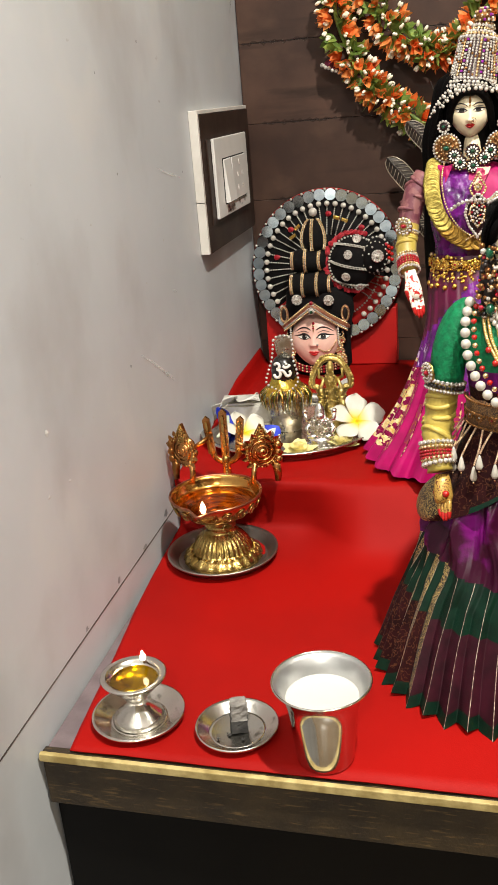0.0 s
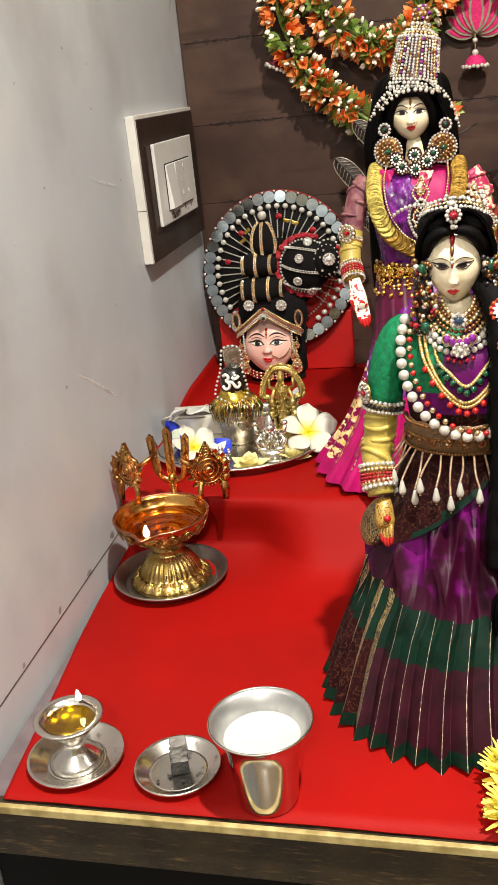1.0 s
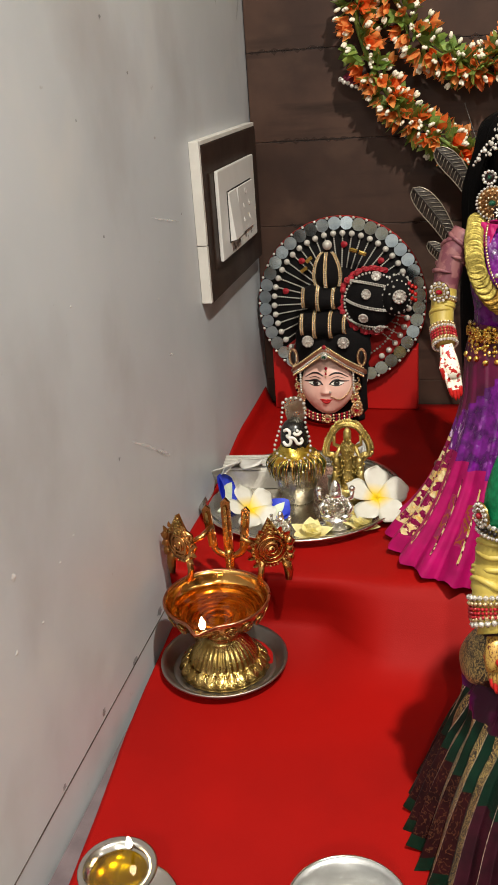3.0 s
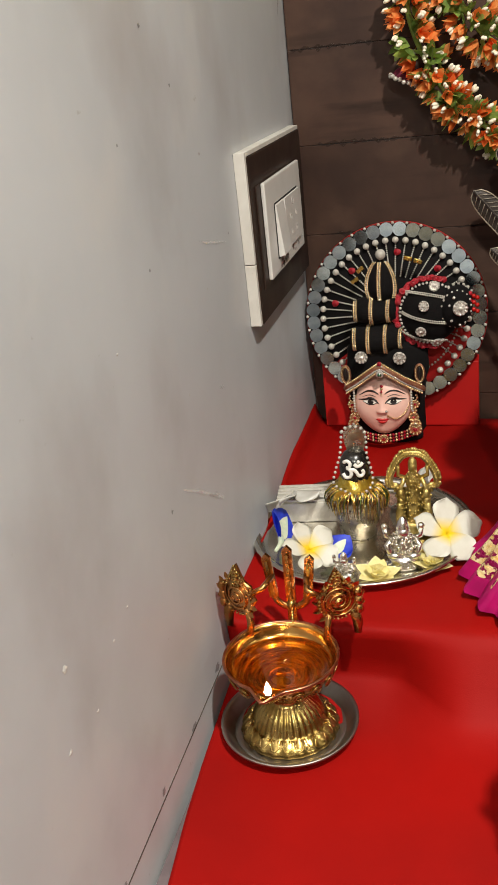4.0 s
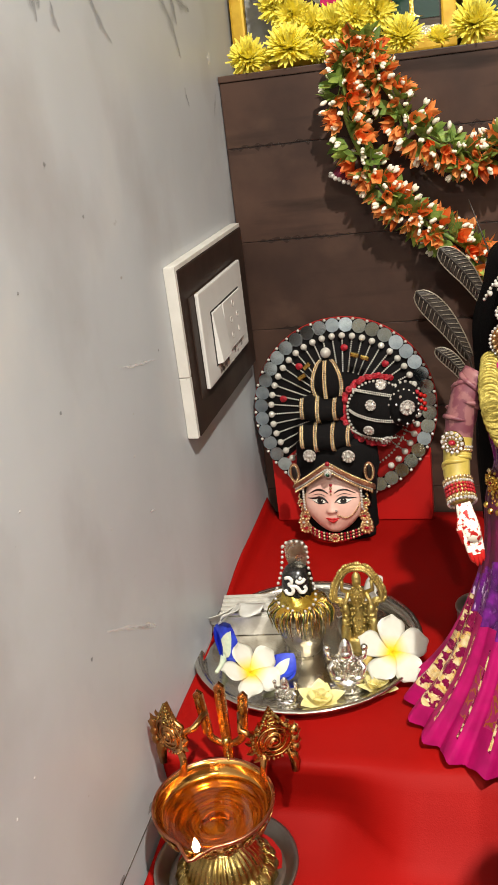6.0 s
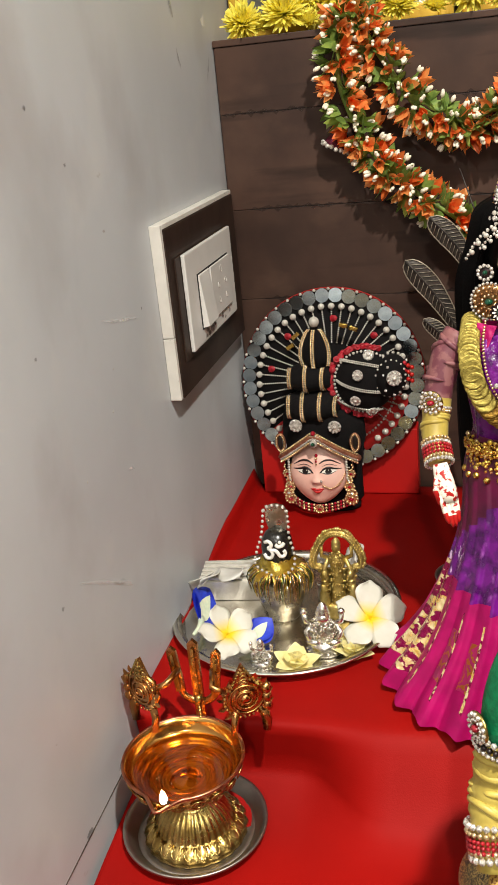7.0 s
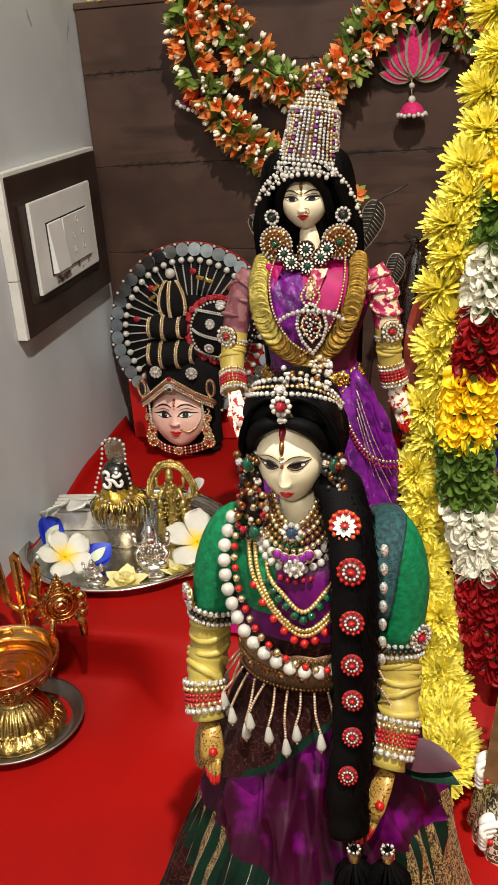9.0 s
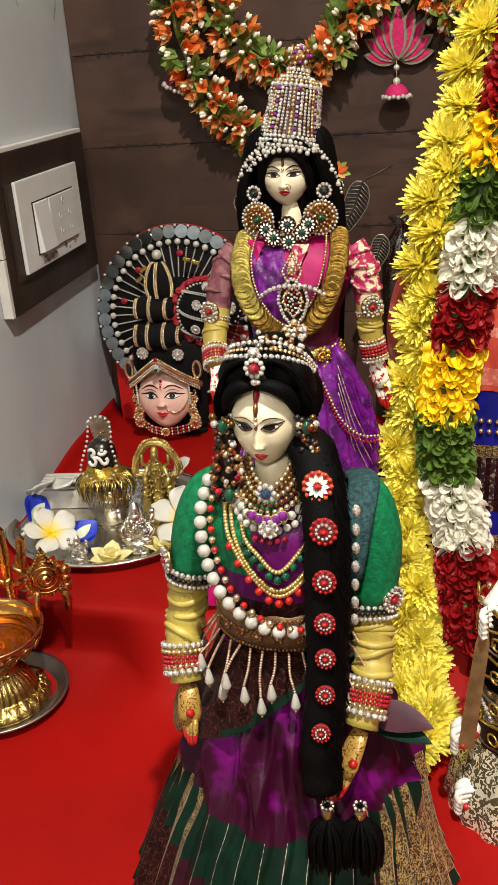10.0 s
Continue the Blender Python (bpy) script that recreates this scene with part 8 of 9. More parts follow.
def mum_mesh(seed, R):
    r = random.Random(seed)
    sh = Shape()
    for lay, (k, el, ln) in enumerate(((30, 2, 0.92), (32, 16, 0.98), (32, 29, 1.0), (30, 42, 0.96), (26, 55, 0.9), (18, 67, 0.84), (10, 80, 0.78))):
        for i in range(k):
            a = 360 * (i + 0.5 * (lay % 2)) / k + r.uniform(-6, 6)
            m = pose(0, 0, R * 0.10 + R * 0.02 * lay) @ pose(0, 0, 0, 0, 0, a) @ pose(0, 0, 0, r.uniform(-22, 22), -el + r.uniform(-8, 8), 0)
            sh.petal(m, R * ln * r.uniform(0.85, 1.12), R * 0.165, "mum", R * 0.16 * r.uniform(-0.2, 1.4), 0.3, 4, 0.75, True)
    sh.ball((0, 0, R * 0.06), R * 0.3, "mumcore", 8, 5, sz=0.5)
    return sh.mesh("flower")


MUMS = [mum_mesh(s, 0.025) for s in range(6)]


def mum(parent, x, y, z, rx, ry, rz, s=1.0, name="flower"):
    o = new(name, RNG.choice(MUMS))
    o.parent = parent
    o.matrix_basis = pose(x, y, z, rx, ry, rz) @ Matrix.Scale(s, 4)
    return o


col = thing("chrysanthemum_garland", "thick garland of yellow chrysanthemum heads hanging to the table", "garland")
line = curve([(0.156, 1.055, 1.385), (0.148, 1.04, 1.31), (0.131, 1.02, 1.245), (0.117, 1.0, 1.19), (0.111, 0.99, 1.13), (0.104, 0.988, 1.074), (0.093, 0.976, 1.007), (0.093, 0.952, 0.953), (0.101, 0.915, 0.905), (0.104, 0.88, 0.86), (0.104, 0.85, 0.836), (0.108, 0.815, 0.829), (0.112, 0.785, 0.826)], 29)
part("string", Shape().tube([p + Vector((0.008, 0.014, 0)) for p in line], 0.003, "leaf", 6), col, "green stem string")
for i, p in enumerate(line):
    side = -1 if i % 2 else 1
    mum(col, p.x + 0.003 + side * 0.004 + RNG.uniform(-0.002, 0.002), p.y - 0.004, p.z - 0.006 + RNG.uniform(-0.002, 0.002), 46 + RNG.uniform(-10, 10), -20 + side * 10 + RNG.uniform(-8, 8), RNG.uniform(-30, 30), RNG.uniform(0.94, 1.08))
    if i % 2 == 0:
        mum(col, p.x + 0.012, p.y + 0.012, p.z + 0.004, 55 + RNG.uniform(-12, 12), RNG.uniform(-5, 20), RNG.uniform(-20, 30), 0.9)


def foam_petal(mat):
    sh = Shape()
    vs, fs = [], []
    n, k = 5, 6
    for i in range(n + 1):
        u = i / n
        for j in range(k + 1):
            a = math.radians(-100 + 200 * j / k) * (1 - 0.25 * u)
            w = 0.0078 * (0.45 + 0.55 * math.sin(math.pi * (0.15 + 0.6 * u)))
            vs.append((0.019 * u - 0.004 * (abs(j - k / 2) / (k / 2)) ** 2 * u, w * math.sin(a), w * (1 - math.cos(a)) * 0.9 + 0.003 * u))
    for i in range(n):
        for j in range(k):
            a = i * (k + 1) + j
            fs.append((a, a + k + 1, a + k + 2, a + 1))
    return sh.add(vs, fs, mat).mesh("petal")


def band_garland():
    t = thing("petal_garland", "garland in bands of red, yellow, green and white curled petals", "garland")
    line = curve([(0.194, 1.03, 1.35), (0.182, 1.02, 1.29), (0.164, 1.0, 1.225), (0.150, 0.98, 1.16), (0.142, 0.965, 1.10), (0.131, 0.952, 1.045), (0.131, 0.935, 0.99), (0.143, 0.912, 0.94), (0.149, 0.892, 0.9), (0.156, 0.87, 0.865)], 90)
    part("core", Shape().tube(line, 0.016, "greenpetal", 10), t, "stuffed core of the garland")
    kinds = {c: foam_petal(c) for c in ("redpetal", "yellowpetal", "greenpetal", "whitepetal")}
    order = ["whitepetal", "redpetal", "yellowpetal", "greenpetal", "whitepetal", "redpetal", "yellowpetal", "greenpetal", "whitepetal", "redpetal"]
    starts = [1.40, 1.321, 1.256, 1.218, 1.174, 1.128, 1.080, 1.026, 0.975, 0.924]
    r = random.Random(5)
    zs = [p.z for p in line]
    for i, p in enumerate(line):
        c = order[max(k for k, z in enumerate(starts) if z >= p.z or k == 0)]
        for q in range(4 if i % 4 else 5):
            # petals on the half that faces the room
            a = math.radians(180 + 180 * (q + 0.5 * (i % 2)) / 4.2 + r.uniform(-10, 10))
            o = new("petal", kinds[c])
            o.parent = t
            out = pose(0, 0, 0, 0, 0, math.degrees(a)) @ pose(0, 0, 0, r.uniform(-25, 25), 38 + r.uniform(-18, 14), 0)
            o.matrix_basis = pose(p.x + 0.010 * math.cos(a), p.y + 0.010 * math.sin(a), p.z + 0.004) @ out @ Matrix.Scale(r.uniform(0.72, 0.95), 4)
    # the small petals packed between, too many to pick apart
    rest = Shape()
    unit = {c: [v.co.copy() for v in kinds[c].vertices] for c in kinds}
    tri = [tuple(q.vertices) for q in kinds["redpetal"].polygons]
    for i, p in enumerate(line):
        c = order[max(k for k, z in enumerate(starts) if z >= p.z or k == 0)]
        for q in range(9):
            a = math.radians(165 + 210 * (q + 0.5 * (i % 2)) / 9 + r.uniform(-12, 12))
            m = pose(p.x + 0.011 * math.cos(a), p.y + 0.011 * math.sin(a), p.z + r.uniform(0, 0.008)) @ pose(0, 0, 0, 0, 0, math.degrees(a)) @ pose(0, 0, 0, r.uniform(-70, 70), 25 + r.uniform(-35, 25), 0) @ Matrix.Scale(r.uniform(0.6, 0.85), 4)
            rest.add([m @ v for v in unit[c]], tri, c)
    tagged(part("petal_filling", rest, t, "densely packed small curled petals"), kind="stuff")
    return t


band_garland()


def sprig_meshes():
    out = {"orange_flower": [], "leaf_sprig": [], "bud": []}
    for s in range(4):
        r = random.Random(40 + s)
        sh = Shape()
        for i in range(4):
            sh.petal(pose(0, 0, 0, 0, 0, i * 90 + r.uniform(-15, 15)) @ pose(0, 0, 0, 0, -62 + r.uniform(-14, 14), 0), 0.0190 * r.uniform(0.85, 1.15), 0.0100, "orange" if s else "deeporange", 0.002, 0.2, 5, 0.75)
        out["orange_flower"].append(sh.mesh("orange_flower"))
        sh = Shape()
        for i in range(3):
            sh.petal(pose(0, 0, 0, 0, 0, -40 + 40 * i + r.uniform(-10, 10)) @ pose(0, 0, 0, r.uniform(-20, 20), -12 + r.uniform(-14, 10), 0), 0.022 * r.uniform(0.85, 1.15), 0.0092, "leaf", 0.002, 0.12, 5, 0.85)
        out["leaf_sprig"].append(sh.mesh("leaf_sprig"))
        sh = Shape()
        for i in range(2):
            a, b = r.uniform(0, 6.28), r.uniform(0.2, 0.5)
            d = Vector((math.cos(a) * math.sin(b), math.sin(a) * math.sin(b), math.cos(b)))
            sh.tube([d * 0.002, d * 0.008], 0.0009, "leaf", 5)
            sh.ball(d * 0.0105, 1, "bud", 8, 6, 0.0022, 0.0022, 0.0042, d.to_track_quat("Z", "Y").to_matrix())
        out["bud"].append(sh.mesh("bud"))
    return out


SPRIGS = sprig_meshes()


def garland(label, pts, seed, step=0.0068):
    t = thing("flower_garland", label, "garland", group="orange flower garlands")
    r = random.Random(seed)
    ln = sum((Vector(b) - Vector(a)).length for a, b in zip(pts, pts[1:]))
    c = curve(pts, int(ln / step))
    part("string", Shape().tube(c, 0.003, "leaf", 6), t)
    for i, p in enumerate(c):
        d = (c[min(i + 1, len(c) - 1)] - c[max(i - 1, 0)]).normalized()
        side = d.cross(Vector((0, -1, 0))).normalized()
        for nm, k, reach in (("orange_flower", 2, 0.010), ("leaf_sprig", 2, 0.009), ("bud", 2, 0.014)):
            for q in range(k):
                a = r.uniform(-105, 105)
                out = (Vector((0, -1, 0)) * math.cos(math.radians(a)) + side * math.sin(math.radians(a)) + d * r.uniform(-0.3, 0.5)).normalized()
                o = new(nm, r.choice(SPRIGS[nm]))
                o.parent = t
                ax = out.to_track_quat("X" if nm == "leaf_sprig" else "Z", "Y").to_matrix().to_4x4()
                o.matrix_basis = Matrix.Translation(p + out * reach * r.uniform(0.6, 1.2) + d * r.uniform(-0.004, 0.004)) @ ax @ (pose(0, 0, 0, r.uniform(0, 360), 0, 0) if nm == "leaf_sprig" else pose(0, 0, 0, 0, 0, r.uniform(0, 360))) @ Matrix.Scale(r.uniform(0.85, 1.15), 4)
    return t


GY = 1.329
garland("orange, white and green flower garland hanging on the dark panel", [(-0.162, GY + 0.01, 1.425), (-0.170, GY, 1.385), (-0.173, GY, 1.345), (-0.156, GY, 1.297), (-0.130, GY, 1.255), (-0.097, GY, 1.226), (-0.062, GY, 1.202), (-0.03, GY, 1.176), (-0.005, GY, 1.15)], 21)
garland("orange, white and green flower garland looped across the dark panel", [(-0.158, GY + 0.012, 1.415), (-0.140, GY, 1.385), (-0.118, GY, 1.35), (-0.094, GY, 1.316), (-0.063, GY, 1.296), (-0.032, GY, 1.288), (-0.004, GY, 1.303), (0.020, GY, 1.335), (0.046, GY, 1.362), (0.078, GY + 0.01, 1.39), (0.085, GY + 0.03, 1.41)], 22)
garland("orange, white and green flower garland swinging behind the yellow garland", [(0.080, GY + 0.012, 1.40), (0.108, GY, 1.365), (0.145, GY, 1.335), (0.19, GY, 1.31), (0.25, GY, 1.30)], 23)

# lotus pendant and bell pendant


def felt_petal(w, h, mat, y, d):
    sh = Shape()
    n = 14
    pts = []
    for s in (1, -1):
        for i in range(n):
            u = i / n if s > 0 else 1 - i / n
            pts.append((s * w / 2 * math.sin(math.pi * u ** 0.85) ** 0.9, h * u))
    m = len(pts)
    vs = [(px, y - d, pz) for px, pz in pts] + [(px, y, pz) for px, pz in pts]
    return sh.add(vs, [list(range(m)), list(range(2 * m - 1, m - 1, -1))] + [(i, i + m, (i + 1) % m + m, (i + 1) % m) for i in range(m)], mat, False)


def bell(t, x, y, z, mat="felt"):
    stem = part("pearl_stem", Shape().ball((x, y, z + 0.028), 0.0034, "pearl", 9, 7).ball((x, y, z + 0.0135), 0.0044, "pearl", 10, 7).tube([(x, y, z + 0.036), (x, y, z + 0.008)], 0.0008, "bead", 6)
                .tube([(x, y - 0.004, z + 0.012), (x, y - 0.011, z + 0.001)], 0.0012, "pearl", 6), t, "stem of white pearls")
    part("bell", Shape().lathe([(0, 0.0115), (0.006, 0.0105), (0.0105, 0.007), (0.0135, 0.001), (0.014, -0.004), (0.0125, -0.004), (0.011, 0.002), (0, 0.009)], mat, 24, (x, y, z)), t, "cup-shaped felt bell")
    ring = Shape()
    for i in range(18):
        a = 2 * math.pi * i / 18
        ring.ball((x + 0.0152 * math.cos(a), y + 0.0152 * math.sin(a), z - 0.003 + 0.001 * (i % 2)), 0.0027, "pearl", 8, 6)
    part("pearl_ring", ring, t, "ring of white pearls")


def lotus():
    t = thing("lotus_pendant", "pink felt lotus with pearl bell hanging on the panel", "ornament")
    part("hanging_thread", Shape().tube([(0.0755, 1.347, 1.34), (0.0755, 1.353, 1.385)], 0.0006, "bead", 5), t)
    for k, (ang, w, h) in enumerate(((0, 0.0165, 0.060), (17, 0.016, 0.058), (-17, 0.016, 0.058), (36, 0.0165, 0.052), (-36, 0.0165, 0.052), (58, 0.0165, 0.045), (-58, 0.0165, 0.045), (80, 0.015, 0.040), (-80, 0.015, 0.040))):
        y = 1.338 + 0.0012 * k
        at = pose(0.0755, 0, 1.2935, 0, ang, 0)
        o = part("petal", felt_petal(w * 1.16, h, "outline", y, 0.001), t, "grey outlined petal", at=at)
        part("felt_fill", felt_petal(w * 0.78, h * 0.86, "felt", y - 0.0011, 0.0006), o, "pink felt filling", at=pose(0, 0, h * 0.05))
    bell(t, 0.0735, 1.338, 1.258)


lotus()
bp = thing("bell_pendant", "small dark pink bell with pearls hanging beside the garland", "ornament", at=pose(-0.181, 1.338, 1.281, 0, 25, 0))
bell(bp, 0, 0, 0, "maroonfelt")

# ---- shelf ----


def picture(x0, x1, h, inner):
    t = thing("picture_frame", "yellow gilt picture frame standing on the shelf", "picture", group="framed pictures", at=pose(x0, 1.437, 1.4005, -4, 0, 0))
    w = x1 - x0
    b = 0.017
    for nm, lo, hi in (("frame_bar", (0, -0.007, 0), (b, 0.007, h)), ("frame_bar", (w - b, -0.007, 0), (w, 0.007, h)), ("frame_bar", (b, -0.007, 0), (w - b, 0.007, b)), ("frame_bar", (b, -0.007, h - b), (w - b, 0.007, h))):
        part(nm, Shape().box(lo, hi, "frameyellow", 0.003), t)
    part("print", Shape().box((b * 0.8, 0.001, b * 0.8), (w - b * 0.8, 0.004, h - b * 0.8), "photobrown"), t, "dark brown print")
    for mat, lo, hi in inner:
        part("print_patch", Shape().box((lo[0], -0.0005, lo[1]), (hi[0], 0.0006, hi[1]), mat), t)
    return t


f1 = picture(-0.3125, -0.0555, 0.32, [("photogrey", (0.018, 0.02), (0.05, 0.3)), ("photogreen", (0.17, 0.034), (0.238, 0.3)), ("oldsilver", (0.165, 0.016), (0.238, 0.026))])
part("medallion", Shape().lathe([(0, 0.001), (0.026, 0.001), (0.026, 0)], "whitepetal", 28, (0.118, -0.0005, 0.085), m=FRONT).lathe([(0, 0.0018), (0.006, 0.0018)], "redbead", 14, (0.118, -0.0005, 0.082), m=FRONT)
     .box((0.112, -0.0028, 0.086), (0.124, -0.0018, 0.105), "photobrown").lathe([(0, 0.0016), (0.010, 0.0016)], "felt", 14, (0.116, -0.0005, 0.066), m=FRONT), f1, "white round medallion with red spot")
part("lamp_print", Shape().lathe([(0.014, 0.0), (0.004, 0.003), (0.0025, 0.006), (0.0025, 0.04), (0.006, 0.043), (0.002, 0.05), (0.009, 0.055), (0, 0.06)], "gold", 14, (0.208, -0.001, 0.036), 1, 0.08), f1, "gilt lamp shape in the print")
part("flower_print", Shape().ball((0.182, -0.001, 0.052), 1, "redbead", 10, 6, 0.007, 0.0012, 0.006), f1)
picture(-0.0475, 0.20, 0.32, [("photogreen", (0.02, 0.02), (0.06, 0.3)), ("bluesilk", (0.06, 0.02), (0.2, 0.06))])
picture(0.208, 0.45, 0.32, [("photogreen", (0.02, 0.02), (0.2, 0.3))])
for i, x in enumerate((-0.283, -0.236, -0.112, -0.036, 0.005, 0.045, 0.09, 0.14, 0.19)):
    o = mum(None, x, 1.376, 1.412 + 0.004 * (i % 2), 52 + RNG.uniform(-10, 10), RNG.uniform(-12, 12), RNG.uniform(-20, 20), 1.0 + 0.12 * (i in (1, 3)), "chrysanthemum")
    tagged(o, "yellow chrysanthemum head lying on the shelf edge", "flower", group="chrysanthemums on the shelf")
for x in (-0.075, -0.262, -0.21, 0.07):
    o = mum(None, x, 1.376, 1.4065, 20, 8, RNG.uniform(-20, 20), 0.62, "chrysanthemum")
    tagged(o, "small yellow chrysanthemum head lying flat on the shelf edge", "flower", group="chrysanthemums on the shelf")
bunch = thing("chrysanthemum_bunch", "bunch of yellow chrysanthemums hung round the framed medallion", "flowers")
for k in range(16):
    a = math.radians(150 + 240 * k / 15 + RNG.uniform(-5, 5))
    rr = 0.047 + 0.012 * (k % 2)
    mum(bunch, -0.193 + rr * 1.05 * math.cos(a), 1.405 + 0.006 * (k % 2), 1.482 + rr * math.sin(a), 78 + RNG.uniform(-14, 14), RNG.uniform(-20, 20), RNG.uniform(-20, 20), 1.0)

for x, y, s, tilt in ((0.066, 0.552, 1.05, 14), (0.070, 0.517, 1.1, -6), (0.105, 0.53, 1.1, 8)):
    o = mum(None, x, y, TOP + 0.006, tilt, -6, RNG.uniform(0, 90), s, "chrysanthemum")
    tagged(o, "yellow chrysanthemum head lying on the red cloth", "flower", group="chrysanthemums on the cloth")

# ---- arrows, jar and cup behind the dolls ----


def arrow(base, vane0, vane1, w, label, point=None):
    t = thing("feathered_arrow", label, "arrow", group="feathered arrows")
    a, b = Vector(vane0), Vector(vane1)
    u = (b - a).normalized()
    s = u.cross(Vector((0, -1, 0))).normalized()
    ln = (b - a).length
    n = 16

    def wide(q):
        return w * (0.35 + 0.65 * min(1, q * 1.6) ** 0.7) * max(0.0, 1 - max(0.0, (q - 0.72) / 0.28) ** 2) ** 0.5

    def mid(q):
        return a + u * (ln * q) + s * (0.004 * math.sin(math.pi * q))
    part("shaft", Shape().tube([base] + [mid(k / 6) - Vector((0, 0.001, 0)) for k in range(7)] + ([point] if point else []), 0.0011, "featherm", 6), t)
    sh = Shape()
    vs, fs = [], []
    for i in range(n + 1):
        q = i / n
        for j in range(5):
            k = (j - 2) / 2
            vs.append(mid(q) + s * (wide(q) * k) + Vector((0, 0.003 * abs(k), 0)))
    for i in range(n):
        for j in range(4):
            fs.append((i * 5 + j, i * 5 + j + 1, (i + 1) * 5 + j + 1, (i + 1) * 5 + j))
    part("vane", sh.add(vs, fs, "featherm", False), t, "dark leaf-shaped feather vane")
    rim = [mid(i / 24) + s * wide(i / 24) + Vector((0, 0.002, 0)) for i in range(25)] + [mid(i / 24) - s * wide(i / 24) + Vector((0, 0.002, 0)) for i in range(24, -1, -1)]
    part("rim", Shape().tube(rim, 0.0007, "featheredge", 5), t, "pale wire rim")
    for i in range(2, n):
        q = i / n
        sh2 = Shape()
        for k in (-1, 1):
            sh2.tube([mid(q) - Vector((0, 0.0012, 0)), mid(q - 0.09) + s * wide(q - 0.09) * k * 0.95 + Vector((0, 0.0012, 0))], 0.00042, "featheredge", 4)
        part("barb", sh2, t)
    return t


AY = 1.268
FOOT = [(-0.006 + 0.005 * k, 1.27 + 0.006 * (k % 2), HTOP) for k in range(6)]
arrow(FOOT[0], (-0.052, AY, 1.086), (-0.105, AY, 1.163), 0.0125, "dark metallic feather rising behind the crowned doll")
arrow(FOOT[1], (-0.034, AY + 0.004, 1.144), (-0.079, AY + 0.004, 1.206), 0.0115, "dark metallic feather beside the doll's hair")
arrow(FOOT[2], (-0.050, AY - 0.004, 1.052), (-0.087, AY - 0.004, 1.100), 0.0085, "short dark metallic feather behind the doll's shoulder")
arrow(FOOT[3], (0.008, AY, 1.113), (0.039, AY, 1.174), 0.013, "dark metallic feather with a thin pointed shaft", (0.072, AY, 1.190))
arrow(FOOT[4], (0.038, AY + 0.004, 1.066), (0.061, AY + 0.004, 1.114), 0.0105, "short dark metallic feather by the glass vase")
solid("thin_rod", Shape().tube([(-0.004, 1.279, HTOP), (-0.027, 1.275, 1.192), (-0.048, 1.272, 1.253)], [0.0013, 0.0011, 0.0005], "featherm", 6), "thin dark rod standing behind the crowned doll", "rod")

solid("glass_vase", Shape().lathe([(0, 0.001), (0.024, 0.001), (0.026, 0.006), (0.026, 0.20), (0.023, 0.236), (0.012, 0.247), (0.010, 0.254), (0.0185, 0.264), (0.0175, 0.265), (0.0085, 0.2545), (0.0215, 0.235), (0.0245, 0.2), (0.0245, 0.007), (0, 0.005)], "clearglass", 36),
      "clear glass vase with a flared lip behind the garlands", "vase", at=pose(0.083, 1.30, HTOP))
solid("steel_cup", Shape().lathe([(0, 0), (0.026, 0), (0.027, 0.002), (0.0275, 0.004), (0.026, 0.006), (0.026, 0.030), (0.0275, 0.033), (0.026, 0.034), (0.024, 0.031), (0.024, 0.004), (0, 0.003)], "darksteel", 36), "small dark steel cup behind the doll's hand", "cup", at=pose(-0.044, 1.075, HTOP))

# ---- dressed figure and third doll at the table's right ----


def dressed_pot():
    t = thing("dressed_pot", "ceremonial pot dressed in blue and coral silk with gold borders", "pot", at=pose(0.203, 1.112, HTOP))

    def weave(a, i):
        if i in (0, 1, 13, 14):
            return "zariborder"
        return "chevron" if 4 < i < 13 and int(a * 30) % 2 == 0 else ("maroon" if 4 < i < 13 else "bluesilk")
    dress = Shape()
    loft(dress, between([(0, 0, 0.0, 0.145, 0.104), (0, 0, 0.06, 0.136, 0.1), (0, 0, 0.11, 0.130, 0.096), (0, 0, 0.155, 0.126, 0.094)], 24), "bluesilk", 188, lambda a, u: (1 + 0.012 * math.sin(40 * a) * (1 - 0.5 * u), 0), weave)
    part("blue_dress", dress, t, "pleated blue silk with gold and maroon borders")
    top = Shape()
    loft(top, between([(0, 0, 0.155, 0.125, 0.093), (0, 0, 0.19, 0.128, 0.094), (0, 0, 0.24, 0.115, 0.085), (0, 0, 0.29, 0.08, 0.06), (0, 0, 0.32, 0.02, 0.02)], 24), "coral", 120, lambda a, u: (1 + 0.02 * math.sin(18 * a + 4 * u) + 0.012 * math.sin(31 * a), 0), lambda a, i: "palecoral" if i in (1, 2, 3, 8) else "coral")
    part("coral_bodice", top, t, "coral silk top with pale woven bands")
    for q in (0.118, 0.128):
        belt = Shape()
        for i in range(110):
            a = 2 * math.pi * i / 110
            belt.ball((0.1315 * math.cos(a), 0.0975 * math.sin(a), q), 0.0026, "bead" if i % 4 else "ruby", 6, 4)
        tagged(part("bead_belt", belt, t, "gold bead belt"), kind="stuff")


dressed_pot()


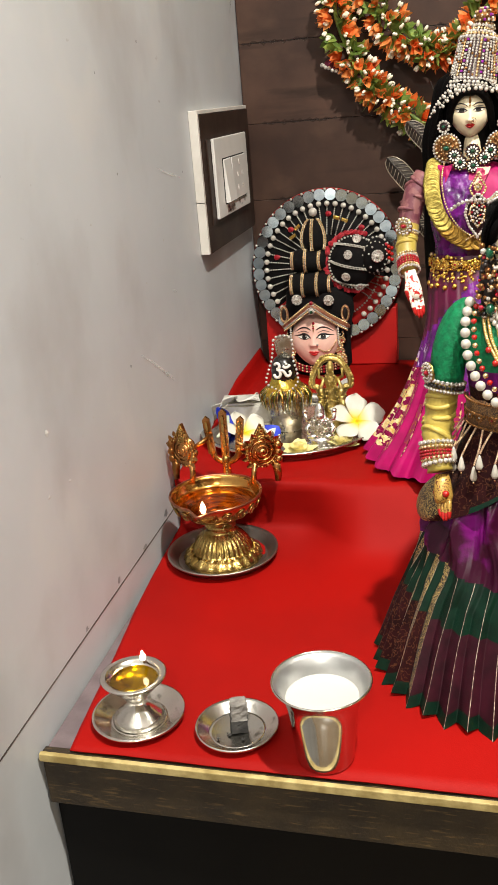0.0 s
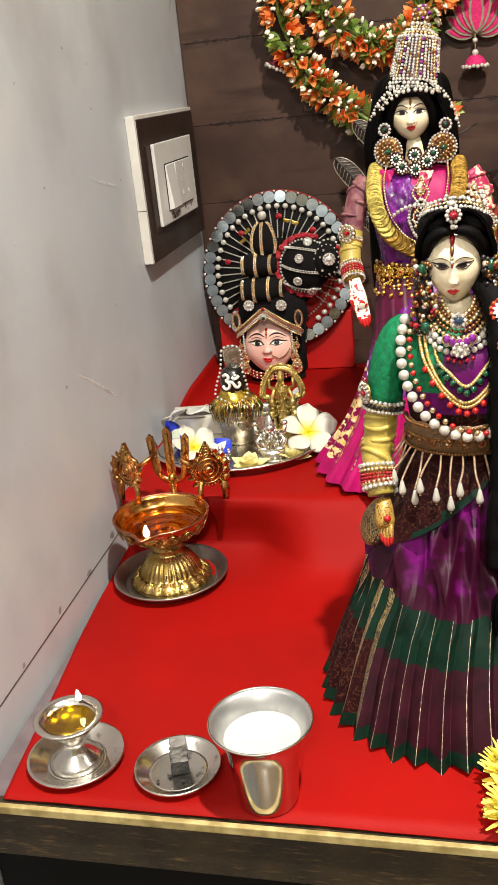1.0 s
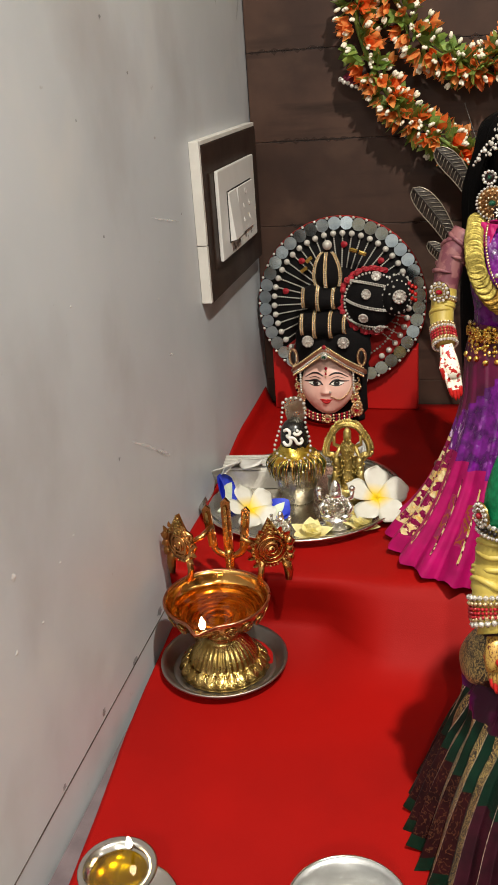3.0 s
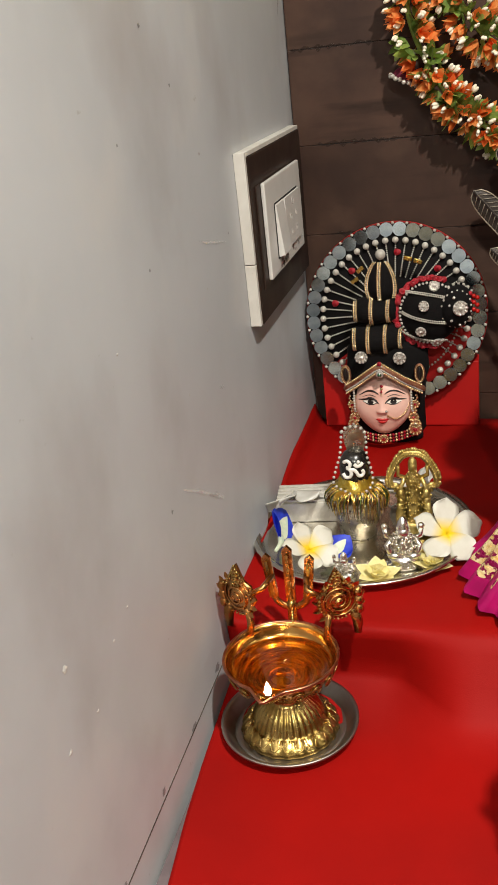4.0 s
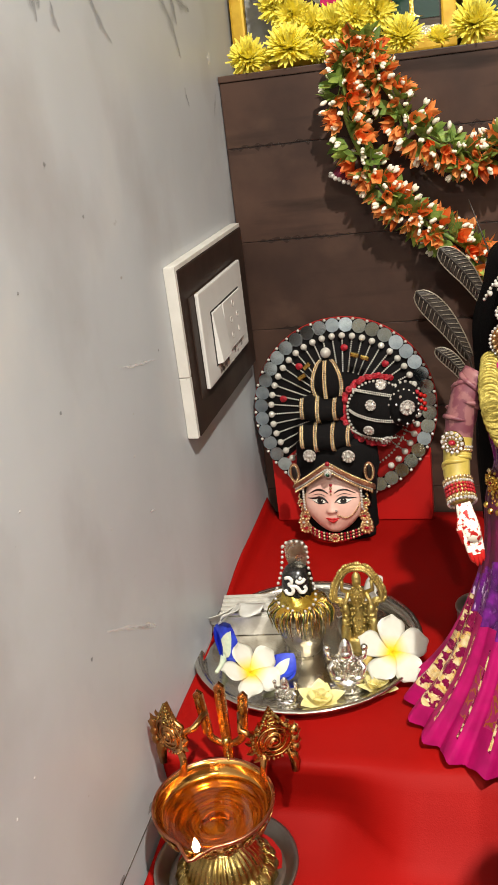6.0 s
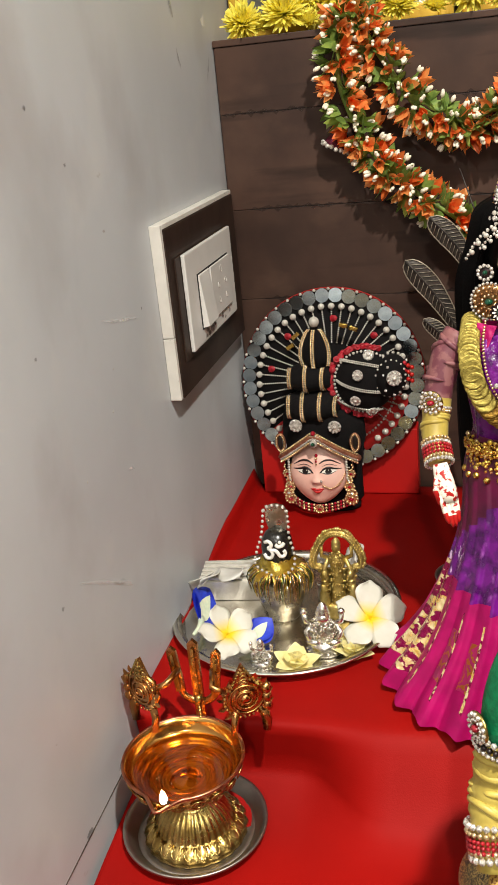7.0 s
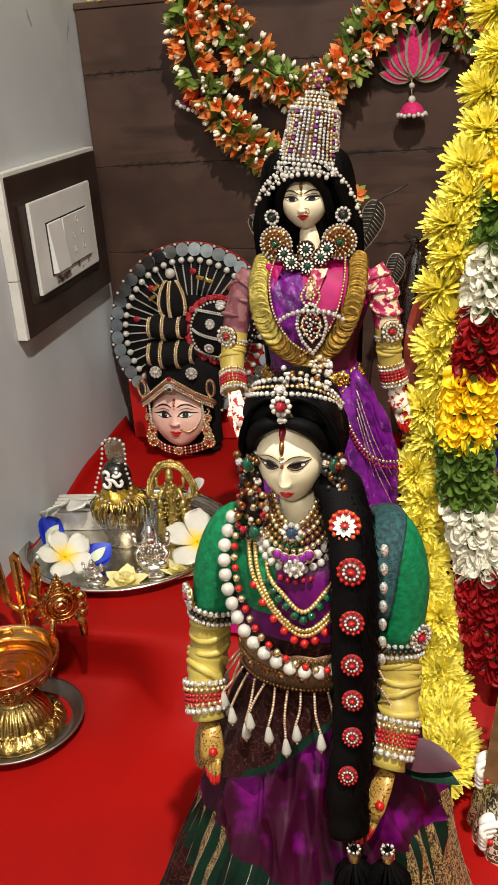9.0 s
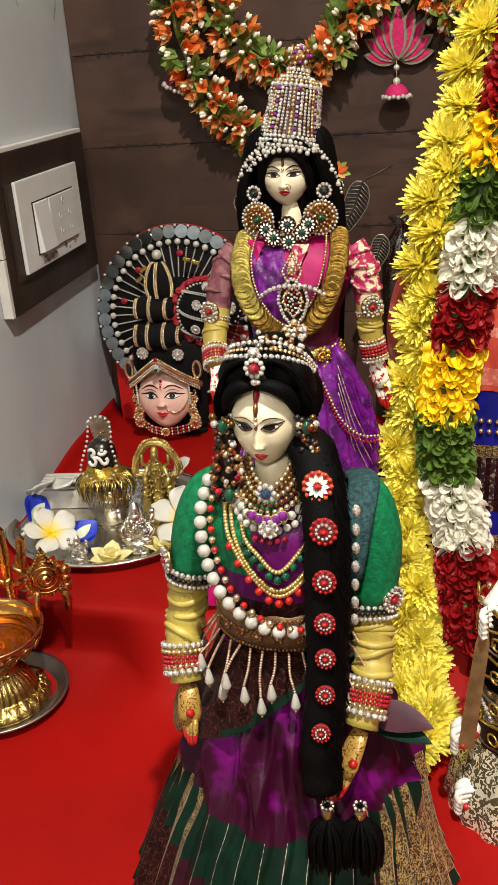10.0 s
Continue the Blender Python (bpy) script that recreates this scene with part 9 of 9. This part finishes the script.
def third_doll():
    sh = Shape()
    X, Y = 0.206, 0.752
    loft(sh, between([(X, Y, TOP + 0.001, 0.068, 0.06), (X, Y, 0.815, 0.066, 0.058), (X, Y, 0.84, 0.058, 0.05), (X, Y, 0.862, 0.048, 0.04)], 14), "silverbrocade", 130, lambda a, u: (1 + 0.05 * (2 * abs((a * 20 / 6.2832) % 1 - 0.5) - 0.5), 0))
    loft(sh, between([(X, Y, 0.860, 0.048, 0.04), (X - 0.002, Y, 0.89, 0.046, 0.038), (X, Y + 0.002, 0.93, 0.044, 0.036), (X + 0.002, Y + 0.005, 0.965, 0.04, 0.03), (X + 0.002, Y + 0.005, 0.985, 0.016, 0.014), (X + 0.002, Y + 0.005, 1.0, 0.012, 0.012)], 20), "maroon", 60, lambda a, u: (1 + 0.02 * math.sin(9 * a), 0), lambda a, i: ("hair", "maroon", "zariborder")[(i // 3 + int(a * 2)) % 3])
    for (wx, wy, wz), (tx, ty, tz) in (((0.168, 0.738, 0.889), (0.136, 0.727, 0.866)), ((0.172, 0.735, 0.836), (0.139, 0.722, 0.817))):
        sh.tube([(X - 0.02, Y, wz + 0.03), (wx + 0.006, wy, wz + 0.004), (wx, wy, wz)], [0.012, 0.011, 0.01], "silverbrocade", 10)
        bangles(sh, (wx - 0.004, wy, wz), (1, 0.3, 0.4), 0.0105, [("stone", 0.0018), ("bangle", 0.0016), ("bangle", 0.0016), ("stone", 0.002)])
        m = Vector((wx, wy, wz)) * 0.45 + Vector((tx, ty, tz)) * 0.55
        sh.ball(m, 1, "eyewhite", 12, 9, 0.0105, 0.008, 0.009)
        for k in range(4):
            sh.tube(curve([m + Vector((0.004, -0.006, 0.007 - k * 0.004)), m + Vector((-0.008, -0.0085, 0.004 - k * 0.0043)), m + Vector((-0.006, -0.011, -0.004 - k * 0.003))], 6), [0.0026] * 6 + [0.0018], "eyewhite", 7)
        sh.ball(m + Vector((0.006, -0.008, 0.002)), 0.0028, "henna", 8, 6)
        sh.ball(m + Vector((-0.002, -0.0095, -0.007)), 0.0026, "henna", 8, 6)
    for k in range(9):
        z = 0.868 + 0.013 * k
        q = 1.05 + 0.02 * math.sin(k)
        sh.tube(curve([(X + 0.046 * q * math.cos(b), Y + 0.038 * q * math.sin(b), z + 0.004 * math.sin(3 * b + k * 2)) for b in [math.pi * (0.85 + 0.1 * m) for m in range(9)]], 30), 0.0011, "palegold" if k % 3 else "oldsilver", 5)
        for m in range(3):
            b = math.pi * (1.0 + 0.22 * m + 0.1 * (k % 2))
            sh.ring((X + 0.049 * math.cos(b), Y + 0.041 * math.sin(b), z + 0.005), 0.0045, 0.0009, "palegold", 12, 5, pose(0, 0, 0, 90, 0, math.degrees(b) + 90).to_3x3())
    r = random.Random(9)
    for k in range(90):
        a = r.uniform(math.pi * 0.8, math.pi * 1.9)
        z = r.uniform(0.85, 0.975)
        sh.ball((X + 0.047 * math.cos(a), Y + 0.04 * math.sin(a), z), r.uniform(0.0012, 0.0026), r.choice(("stone", "stone", "bead", "pearl", "ruby")), 6, 4)
    sh.add([(0.1450, 0.7212, 0.868), (0.1560, 0.7212, 0.868), (0.1632, 0.7212, 0.955), (0.1615, 0.7212, 0.985), (0.1545, 0.7212, 0.955), (0.1450, 0.7224, 0.868), (0.1560, 0.7224, 0.868), (0.1632, 0.7224, 0.955), (0.1615, 0.7224, 0.985), (0.1545, 0.7224, 0.955)], [(0, 1, 2, 3, 4), (9, 8, 7, 6, 5)] + [(i, i + 5, (i + 1) % 5 + 5, (i + 1) % 5) for i in range(5)], "blade", False)
    # arm raised to the bodice
    sh.tube(curve([(0.182, 0.752, 0.985), (0.173, 0.738, 0.978), (0.167, 0.732, 0.972)], 8), [0.011] * 9, "eyewhite", 10)
    for k in range(4):
        sh.tube(curve([(0.164, 0.724, 0.982 - k * 0.004), (0.158, 0.722, 0.978 - k * 0.004), (0.160, 0.718, 0.973 - k * 0.004)], 5), 0.0024, "eyewhite", 7)
    sh.ball((X + 0.002, Y + 0.002, 1.022), 1, "ivory", 16, 12, 0.019, 0.018, 0.025)
    sh.ball((X + 0.002, Y + 0.014, 1.03), 1, "hair", 16, 12, 0.026, 0.02, 0.027)
    solid("brocade_doll", sh, "doll in silver-gold brocade with white hands and a golden blade", "doll", at=pose(-0.005, 0.012, -0.001))


third_doll()


# sprig tucked behind the crowned doll's ear
spr = thing("hair_sprig", "small orange flower with green leaves tucked in the doll's hair", "flower", at=pose(0.040, 1.003, 1.220) @ Matrix.Scale(0.6, 4))
for k, (mat, ang, ln) in enumerate((("leaf", -20, 0.020), ("leaf", 35, 0.018), ("leaf", -70, 0.017), ("deeporange", 10, 0.017), ("orange", 70, 0.014), ("orange", -45, 0.015))):
    part("leaf" if mat == "leaf" else "petal", Shape().petal(pose(0, -0.002 * (k > 2), 0, 0, -ang, 0) @ pose(0, 0, 0, 70, 0, 0), ln, 0.009, mat, 0.003, 0.15, 6, 0.8), spr)
